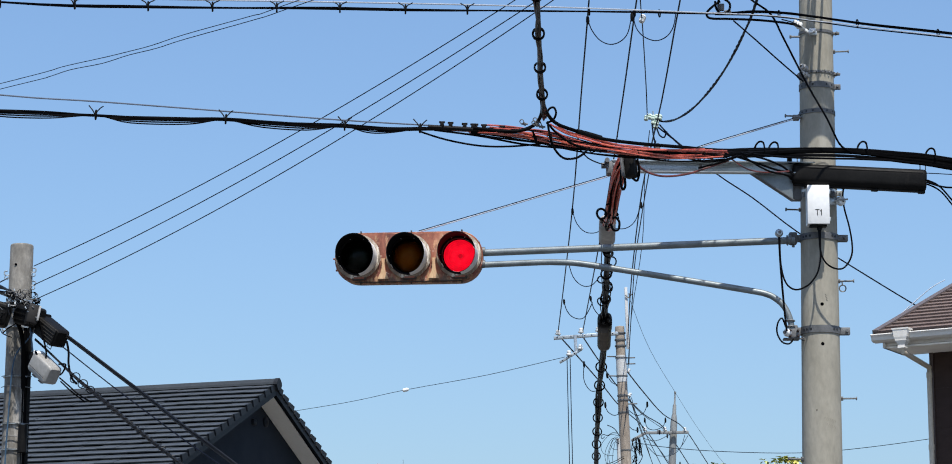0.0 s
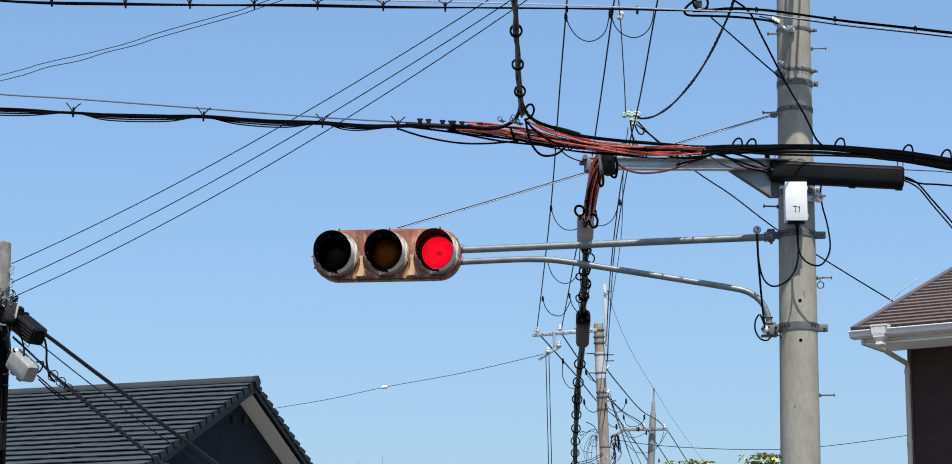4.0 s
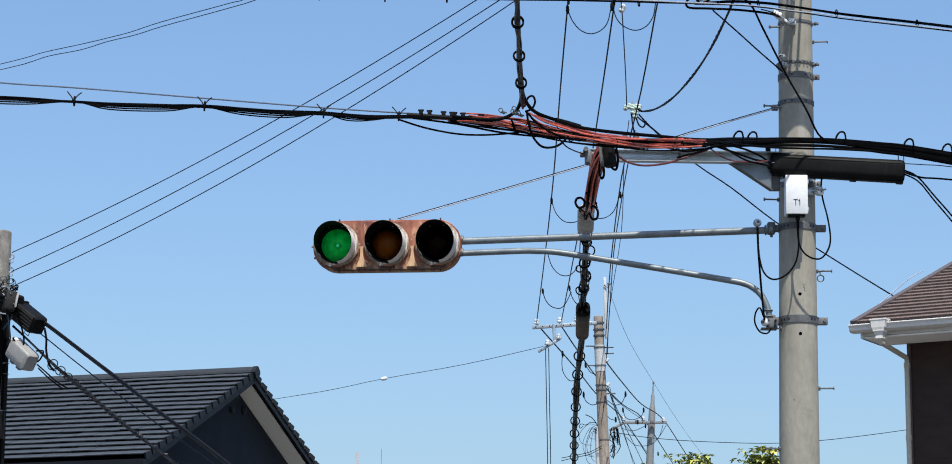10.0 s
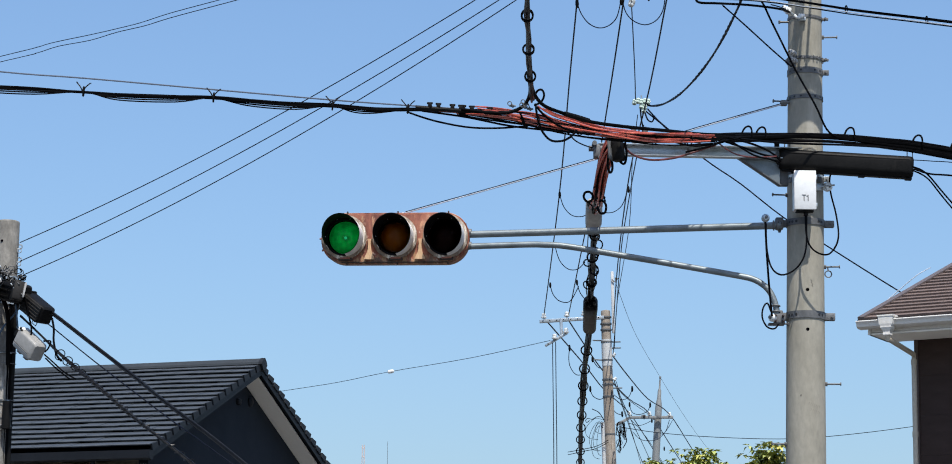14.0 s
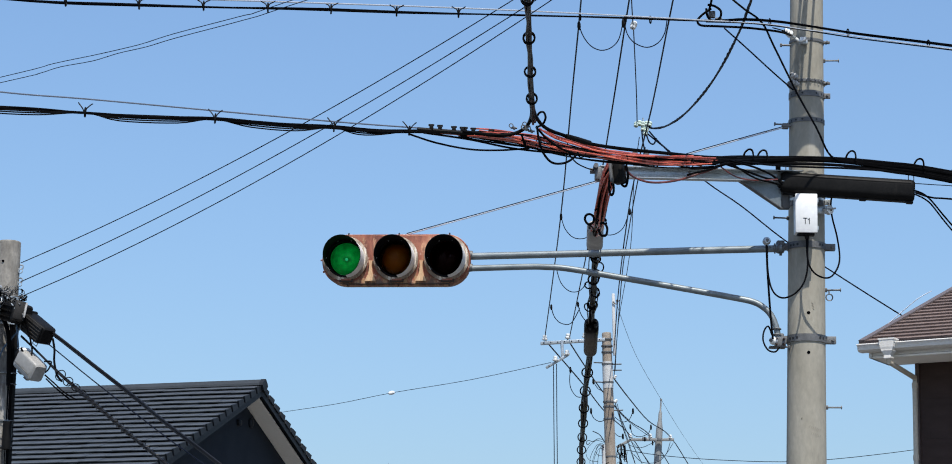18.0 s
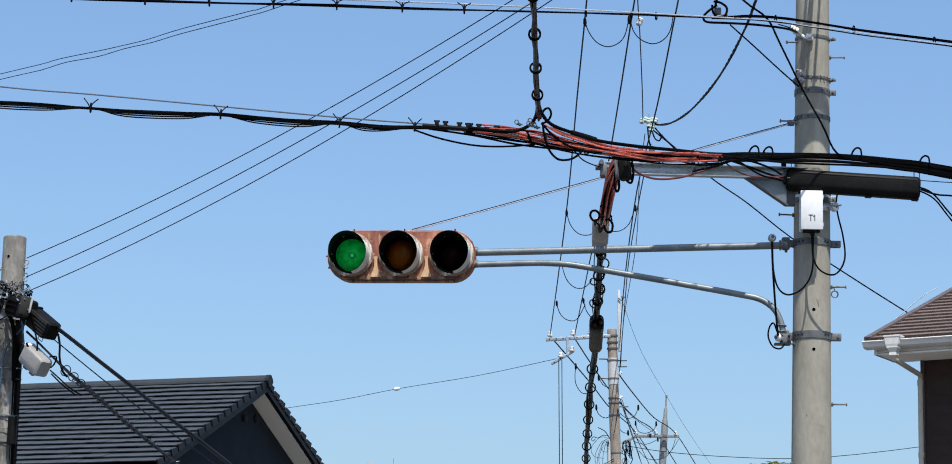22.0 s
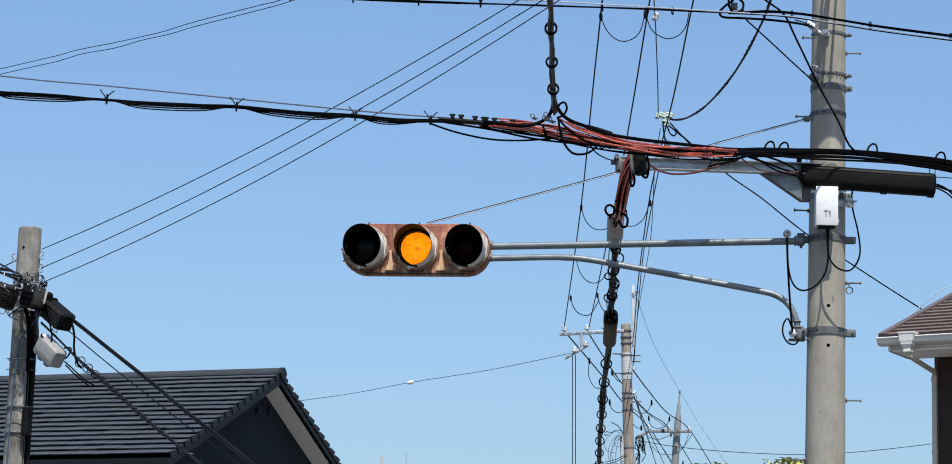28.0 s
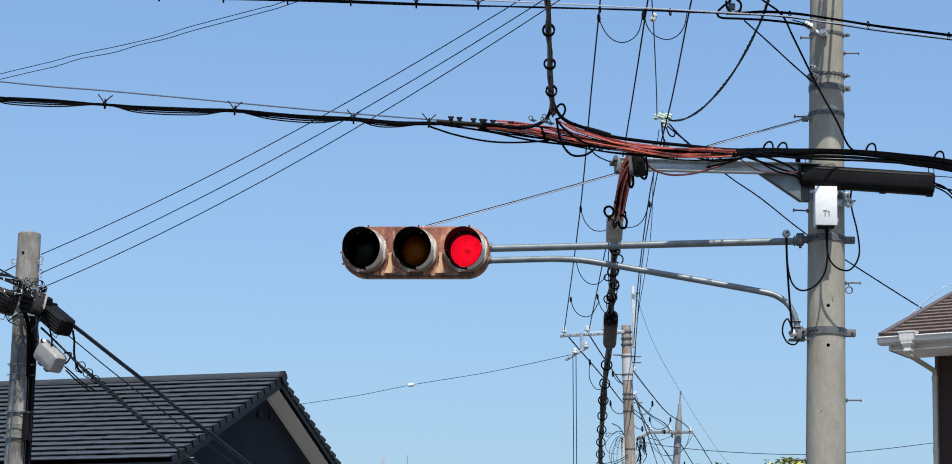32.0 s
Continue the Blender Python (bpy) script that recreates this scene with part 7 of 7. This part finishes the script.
def build_far_pole():
    top, low = Vector((2.693, 50.000, 9.779)), Vector((2.785, 50.000, 7.199))
    way = (top - low).normalized()
    foot = low - way * (low.z / way.z)
    pole = thing("utility_pole", foot, "far concrete utility pole with a crossarm and hanging cables", "utility pole")
    H = (top - foot).length
    part("shaft", Shape().lathe([(0.155, 0), (0.105, H * 0.7), (0.088, H - 0.03), (0.083, H), (0.002, H + 0.02)], facing(foot, way), 22), FAR_CONCRETE, pole, "brownish stained concrete shaft")

    def at(v):
        return top + (low - top) * ((v - 538) / 226)
    a, b = at(586), at(630)
    part("sleeve", Shape().rod(a, b, 0.098, 0.100, 20), PALE_PAINT, pole, "pale grey pole sleeve")
    for v in (549, 560, 570, 590, 620, 652, 660, 680, 742):
        c = at(v)
        part("band", Shape().lathe([(0.08, -0.013), (0.107, -0.013), (0.107, 0.013), (0.08, 0.013)], facing(c, way), 20), DULL_STEEL, pole)
    for v, s in ((588, -1), (620, -1), (600, 1), (666, 1), (590, 1)):
        c = at(v)
        part("step_bolt", Shape().rod(c, c + Vector((s * 0.26, -0.05, 0)), 0.012, n=6), DULL_STEEL, pole)
    # tall white lightning mast
    part("mast", Shape().box(Matrix.Translation((Vector((2.812, 49.850, 10.493)) + Vector((2.834, 49.850, 9.342))) / 2) @ pose(0, 0, 0, 0, -1.5, 0), (0.055, 0.05, 1.17), 0.008), PALE_PAINT, pole, "white steel mast")
    part("mast_tip", Shape().tube([(2.797, 49.800, 10.345), (2.876, 49.800, 10.288), (2.865, 49.800, 10.380)], 0.012, 5, 2).rod((2.865, 49.800, 10.311), (2.922, 49.800, 10.368), 0.010, n=5), DULL_STEEL, pole)
    # crossarms
    m1a, m1b = Vector((1.451, 49.800, 9.529)), Vector((2.653, 49.800, 9.620))
    for a, b, h in ((m1a, m1b, 0.06), (Vector((1.558, 49.700, 9.056)), Vector((1.966, 49.700, 9.307)), 0.045)):
        w = b - a
        m = Matrix.Translation((a + b) / 2) @ w.normalized().to_track_quat("X", "Z").to_matrix().to_4x4()
        bar = part("crossarm", Shape().box(m, (w.length, 0.075, h), 0.006), GALVANISED, pole)
        for k in range(round(w.length / 0.13)):
            q = m @ Vector((-w.length / 2 + 0.06 + 0.13 * k, -0.036, 0))
            part("bolt_hole", Shape().rod(q, q + Vector((0, -0.004, 0)), 0.012, n=6), WELL_BLACK, bar)
    part("crossarm_strut", Shape().rod((1.846, 49.750, 9.578), (1.864, 49.700, 9.250), 0.03, n=8), GALVANISED, pole)
    for p in ((1.530, 49.800, 9.597), (1.961, 49.800, 9.632), (1.727, 49.650, 9.185), (1.942, 49.650, 9.299), (2.279, 49.800, 9.655)):
        pin_insulator(pole, Vector(p), 0.7)
    for p in ((2.826, 49.800, 8.899), (2.844, 49.800, 8.444)):
        pin_insulator(pole, Vector(p), 0.5, (0.6, 0, 0.8))
    # low white pipe and the tangle of cables
    part("pipe", Shape().rod((2.627, 49.700, 7.638), (2.663, 49.700, 6.762), 0.035, n=10), PALE_PAINT, pole, "white conduit")
    rng = random.Random(19)
    for k in range(8):
        x = 2.885 + 0.022 * k
        pts = [(x + rng.uniform(-0.02, 0.02), 49.6 + rng.uniform(-0.1, 0.1), 7.62 - 0.11 * i + rng.uniform(-0.03, 0.03)) for i in range(rng.randint(3, 6))]
        part("hanging_cable", Shape().tube(pts, rng.uniform(0.006, 0.012), 5, 4), BLACK, pole)
    for k in range(8):
        c = Vector((2.97, 49.55, 7.34)) + Vector((rng.uniform(-0.07, 0.10), rng.uniform(-0.1, 0.1), rng.uniform(-0.22, 0.2)))
        a = rng.uniform(0, 6.28)
        part("cable_loop", Shape().torus(facing(c, (math.cos(a), 1.0, 0.4 * math.sin(a))), rng.uniform(0.03, 0.075), 0.005, 12, 4), BLACK, pole)
    # slack wires that loop from the conduit to the street cable
    top = Vector((2.640, 49.600, 7.700))
    for out, low in ((0.26, 0.50), (0.19, 0.42), (0.33, 0.36), (0.15, 0.20), (0.22, 0.62), (0.12, 0.56)):
        a = top + Vector((0, 0, -0.25 * rng.random()))
        part("slack_loop", Shape().tube([a, a + Vector((-out * 0.5, 0, 0.03)), a + Vector((-out, 0, -low * 0.45)), a + Vector((-out * 0.85, 0, -low * 0.9)), a + Vector((-out * 0.3, 0, -low))], 0.0042, 5, 4), BLACK, pole)
    for pts in ([(2.63, 49.600, 7.72), (2.52, 49.600, 7.73), (2.43, 49.600, 7.68), (2.35, 49.600, 7.70), (2.31, 49.600, 7.66), (2.33, 49.600, 7.62), (2.38, 49.600, 7.66)],
                [(2.728, 49.600, 7.30), (2.526, 49.600, 7.19), (2.30, 49.300, 7.10), (1.95, 48.800, 6.98)],
                [(2.729, 49.600, 7.26), (2.504, 49.600, 7.14), (2.29, 49.300, 7.06), (1.95, 48.800, 6.93)]):
        part("hanging_cable", Shape().tube(pts, 0.0062, 6, 4), BLACK, pole)


build_far_pole()


def build_steel_pole():
    top = Vector((5.576, 75.000, 12.027))
    low = Vector((5.462, 75.000, 9.999))
    way = (top - low).normalized()
    foot = low - way * (low.z / way.z)
    pole = thing("utility_pole", foot, "far slim grey steel pole with a stepped tip and crossarm", "utility pole")
    H = (top - foot).length
    part("shaft", Shape().lathe([(0.13, 0), (0.102, H - 1.5), (0.094, H - 0.85), (0.07, H - 0.68), (0.055, H - 0.62), (0.05, H - 0.4), (0.026, H - 0.34), (0.02, H - 0.06), (0.03, H - 0.05), (0.03, H), (0.002, H + 0.01)], facing(foot, way), 18), STEEL_PAINT, pole, "painted grey steel shaft")
    a, b, c = Vector((4.716, 74.800, 10.841)), Vector((5.917, 74.800, 10.858)), Vector((4.325, 74.800, 10.620))
    for p, q in ((a, b), (c, a)):
        w = q - p
        part("crossarm", Shape().box(Matrix.Translation((p + q) / 2) @ w.normalized().to_track_quat("X", "Z").to_matrix().to_4x4(), (w.length, 0.08, 0.075), 0.008), STEEL_PAINT, pole)
    for p in ((4.700, 74.800, 10.909), (5.258, 74.800, 10.909), (5.816, 74.800, 10.892)):
        pin_insulator(pole, Vector(p), 0.8)
    for p in ((5.082, 74.700, 10.845), (5.504, 74.700, 10.845)):
        part("clamp", Shape().box(Matrix.Translation(Vector(p) + Vector((0, -0.06, 0))), (0.12, 0.06, 0.11), 0.02), DULL_STEEL, pole)


PINK_STEEL = plain("faded_pinkish_steel_paint", (0.52, 0.42, 0.38), 0.6)
STEEL_PAINT = plain("pale_grey_steel_paint", (0.1955, 0.204, 0.1997), 0.6, 0.1)
build_steel_pole()


def build_far_lines():
    g = "far lines beyond the signal"
    for pts, r in (([(1.559, 50.000, 9.607), (2.599, 57.000, 9.785), (3.420, 64.000, 10.162), (4.701, 74.800, 10.960), (5.861, 82.000, 10.783), (7.567, 92.000, 10.327)], 0.013),
                   ([(1.969, 50.000, 9.641), (2.466, 54.000, 9.763), (3.264, 61.000, 10.150), (4.310, 69.000, 10.611), (5.259, 74.800, 10.960), (6.471, 82.000, 10.783), (8.189, 92.000, 10.451)], 0.013),
                   ([(2.837, 50.000, 8.917), (3.628, 58.000, 9.650), (4.670, 67.000, 10.349), (5.817, 74.800, 10.943), (7.063, 82.000, 10.783), (8.811, 92.000, 10.534)], 0.013),
                   ([(2.832, 50.000, 8.414), (3.747, 60.000, 9.408), (5.202, 74.000, 10.826)], 0.007),
                   ([(2.855, 50.000, 8.471), (3.515, 58.000, 8.937), (4.593, 70.000, 9.439), (5.511, 80.000, 9.909)], 0.009), ([(2.877, 50.000, 8.380), (3.770, 60.000, 9.026), (4.935, 72.000, 9.663), (5.763, 80.000, 9.909)], 0.009),
                   ([(2.900, 50.000, 8.437), (3.370, 56.000, 8.811), (4.202, 66.000, 9.409), (5.369, 80.000, 10.089)], 0.007),
                   ([(4.745, 75.000, 10.814), (5.524, 80.000, 10.903), (6.508, 86.000, 10.726)], 0.007),
                   ([(2.887, 50.000, 10.311), (3.902, 60.000, 10.904), (5.576, 75.000, 12.010), (6.950, 84.000, 12.111), (8.824, 95.000, 12.152), (11.981, 112.000, 12.224)], 0.0045)):
        wire("power_line", pts, r, WIRE, "thin dark far power line", "power line", g)
    for pts in ([(2.191, 54.200, 9.706), (2.177, 54.200, 9.470), (2.213, 54.200, 9.296), (2.347, 54.500, 9.189), (2.544, 55.000, 9.284), (2.788, 58.000, 9.756)], [(2.689, 56.000, 9.130), (2.751, 56.000, 8.964), (2.889, 56.000, 8.887), (3.016, 56.000, 8.938)], [(3.832, 60.000, 9.654), (3.748, 60.000, 9.463), (3.584, 60.000, 9.408), (3.423, 60.000, 9.517)],
                [(4.151, 66.000, 10.099), (4.208, 66.000, 9.888), (4.386, 66.000, 9.828), (4.596, 66.000, 9.918), (4.658, 66.000, 10.099)], [(5.830, 75.000, 10.814), (5.723, 75.000, 10.491), (5.552, 75.000, 10.372), (5.351, 75.000, 10.474)], [(5.389, 75.000, 10.814), (5.014, 75.000, 10.644), (4.676, 75.000, 10.712)],
                [(2.745, 56.000, 9.731), (2.845, 56.000, 9.577), (2.972, 56.000, 9.526)]):
        wire("jumper_loop", pts, 0.008, WIRE, "thin dark slack loop between two lines", "cable", "slack jumper loops on the lines")
    for p in ((2.191, 54.200, 9.694), (2.745, 56.000, 9.731), (2.701, 56.000, 9.104), (3.832, 60.000, 9.654), (4.150, 66.000, 10.069), (4.658, 66.000, 10.069), (3.608, 60.000, 9.080), (5.051, 74.000, 10.759), (6.061, 80.000, 10.559), (5.267, 74.000, 10.658)):
        c = Vector(p)
        lone("line_clamp", Shape().lathe([(0.012, -0.065), (0.022, -0.035), (0.025, 0.025), (0.012, 0.065)], facing(c, (0.05, 0.2, -1)), 8), BLACK_PLASTIC, "small black plastic tap clamp on a line", "clamp", "tap clamps on the lines")
    for pts in ([(4.488, 70.000, 9.867), (4.722, 70.000, 9.660), (5.264, 72.000, 9.907), (5.664, 74.000, 10.389), (5.883, 74.600, 10.748)], [(2.958, 50.000, 7.527), (3.047, 50.000, 7.448), (3.091, 50.000, 7.335), (3.021, 50.000, 7.199)],
                [(2.831, 50.000, 8.289), (2.783, 50.000, 8.038), (3.125, 54.000, 8.357), (3.607, 60.000, 9.067)], [(2.423, 49.600, 7.874), (2.556, 49.600, 7.806), (2.645, 49.600, 7.671)]):
        wire("jumper_loop", pts, 0.008, WIRE, "thin dark slack loop between two lines", "cable", "slack jumper loops on the lines")
    # a long line from behind the dark roof to the far pole, with its marker
    wire("power_line", [(-6.783, 62.000, 9.344), (-3.860, 58.000, 9.253), (-2.588, 56.000, 9.181), (-1.433, 54.500, 9.214), (0.191, 52.500, 9.223), (1.659, 50.000, 9.204)], 0.0053, WIRE, "thin line from the far pole past the dark roof", "power line")
    c = Vector((-1.431, 54.400, 9.200))
    lone("line_marker", Shape().lathe([(0.01, -0.07), (0.035, -0.05), (0.04, 0.0), (0.035, 0.05), (0.01, 0.07)], facing(c, (1, 0, 0.2)), 10), PORCELAIN, "small pale spacer on the far line", "clamp")
    wire("power_line", [(2.958, 50.000, 7.595), (3.753, 51.000, 7.611), (4.882, 52.000, 7.658), (6.291, 53.000, 7.751), (7.508, 54.000, 7.940), (9.268, 55.000, 8.270), (11.809, 57.000, 8.875)], 0.0065, WIRE, "slack dark line sagging behind the pole", "power line")
    for u in (0, 1):
        wire("power_line", [(1.690, 49.600, 9.098), (1.706, 49.600, 8.100), (1.722, 49.600, 7.154), (1.734, 49.600, 5.639), (1.738, 49.600, 4.536)] if u == 0 else [(1.747, 49.600, 9.120), (1.762, 49.600, 8.100), (1.778, 49.600, 7.154), (1.790, 49.600, 5.639), (1.793, 49.600, 4.536)], 0.008, WIRE, "thin dark line hanging straight down", "power line")
    # aerials far behind the roofs
    c = Vector((-3.247, 90.000, 11.699))
    mast = thing("aerial_mast", (c.x, c.y, 0), "far thin lattice aerial mast with faded bands", "mast")
    for dx in (-0.035, 0.035):
        part("upright", Shape().rod((c.x + dx, c.y, 0), (c.x + dx, c.y, c.z), 0.014, n=6), PINK_STEEL, mast)
    for k in range(12):
        z = c.z - 0.3 * k - 0.04
        part("rung", Shape().rod((c.x - 0.035, c.y, z), (c.x + 0.035, c.y, z - 0.12), 0.012, n=5), PINK_STEEL, mast)
    c = Vector((-2.436, 90.000, 11.821))
    lone("whip_aerial", Shape().rod((c.x, c.y, 0), c, 0.02, 0.006, 6), DULL_STEEL, "far thin grey whip aerial", "aerial")


build_far_lines()


# ---- broadleaf trees behind the pole ----
def build_tree(crown, width, seed):
    """A forked trunk and a dome of leaf whorls whose outline comes and goes."""
    rng = random.Random(seed)
    c = Vector(crown)
    tree = thing("tree", (c.x, c.y, 0), "broadleaf garden tree with large glossy yellow-green leaves", "tree", "trees behind the pole")
    tr = Shape()
    fork = Vector((c.x, c.y, c.z - 1.6))
    tr.tube([(c.x, c.y, -0.05), (c.x + 0.05, c.y, fork.z * 0.5), fork], lambda s: 0.13 - 0.05 * s, 9, 4)
    tips = []
    for k in range(16):
        a = 2 * math.pi * k / 16 + rng.uniform(-0.3, 0.3)
        R = width * rng.uniform(0.1, 1.0)
        tip = Vector((c.x + R * math.cos(a), c.y + R * math.sin(a), c.z - 0.14 - 0.75 * (R / width) ** 2 * rng.uniform(0.7, 1.2) - rng.uniform(0, 0.16)))
        tr.tube([fork - Vector((0, 0, rng.uniform(0, 0.5))), fork.lerp(tip, 0.5) + Vector((0, 0, -0.1)), tip], lambda s: 0.045 - 0.037 * s, 6, 4)
        tips.append(tip)
    tips.append(Vector((c.x, c.y, c.z - 0.12)))
    part("trunk", tr, BARK, tree, "brown trunk with forked limbs")
    crown_shape = Shape()
    for k in range(640):
        t = rng.choice(tips)
        base = t + Vector((rng.gauss(0, 0.11), rng.gauss(0, 0.11), rng.gauss(-0.08, 0.10)))
        if k < 150:
            base = fork.lerp(t, rng.uniform(0.4, 0.95)) + Vector((rng.gauss(0, 0.25), rng.gauss(0, 0.25), rng.gauss(0, 0.15)))
        base.z = min(base.z, c.z - 0.06)
        n = rng.randint(6, 9)
        for j in range(n):
            a = 2 * math.pi * j / n + rng.uniform(-0.4, 0.4)
            tilt = rng.uniform(-0.55, 0.7)
            way = Vector((math.cos(a) * math.cos(tilt), math.sin(a) * math.cos(tilt), math.sin(tilt)))
            side = way.cross(Vector((0, 0, 1))).normalized()
            up = side.cross(way)
            L, W = rng.uniform(0.075, 0.12), rng.uniform(0.026, 0.038)
            p = [base + way * 0.02, base + way * L * 0.45 + side * W + up * 0.010, base + way * L * 0.45 - up * 0.005, base + way * L * 0.45 - side * W + up * 0.010, base + way * L * 0.98 - up * 0.03]
            crown_shape.grow(p, [(0, 1, 2), (0, 2, 3), (1, 4, 2), (2, 4, 3)])
    part("crown", crown_shape, LEAF, tree, "glossy yellow-green foliage", smooth=0)


build_tree((3.200, 36.000, 5.672), 0.26, 2)
build_tree((2.700, 37.500, 5.650), 0.35, 4)
build_tree((3.925, 34.500, 5.578), 0.32, 6)
build_tree((3.684, 36.500, 5.500), 0.45, 8)


# ---- what moves: the lamps of the signal change ----
def lamp_rows(colour, start_lit, changes):
    """The turns of a lamp globe: half a turn at each change, within four ticks."""
    ob, at, view = LAMPS[colour]
    face = Matrix.Translation(at) @ Vector((0, -1, 0)).rotation_difference(view).to_matrix().to_4x4()

    def row(t, deg):
        return t, face @ Matrix.Rotation(radians(deg), 4, "Z")
    deg = 0 if start_lit else 180
    rows = [row(0.0, deg)]
    for t in changes:
        rows += [row(t - 2 / 30, deg), row(t - 1 / 30, deg + 50), row(t, deg + 100), row(t + 1 / 30, deg + 150), row(t + 2 / 30, deg + 180)]
        deg += 180
    rows.append(row(32.0, deg))
    return ob, rows


def motions():
    for colour, lit, changes in (("red", True, (5.6, 30.6)), ("green", False, (5.6, 27.5)), ("amber", False, (27.5, 30.6))):
        ob, rows = lamp_rows(colour, lit, changes)
        walk(ob, rows)


motions()
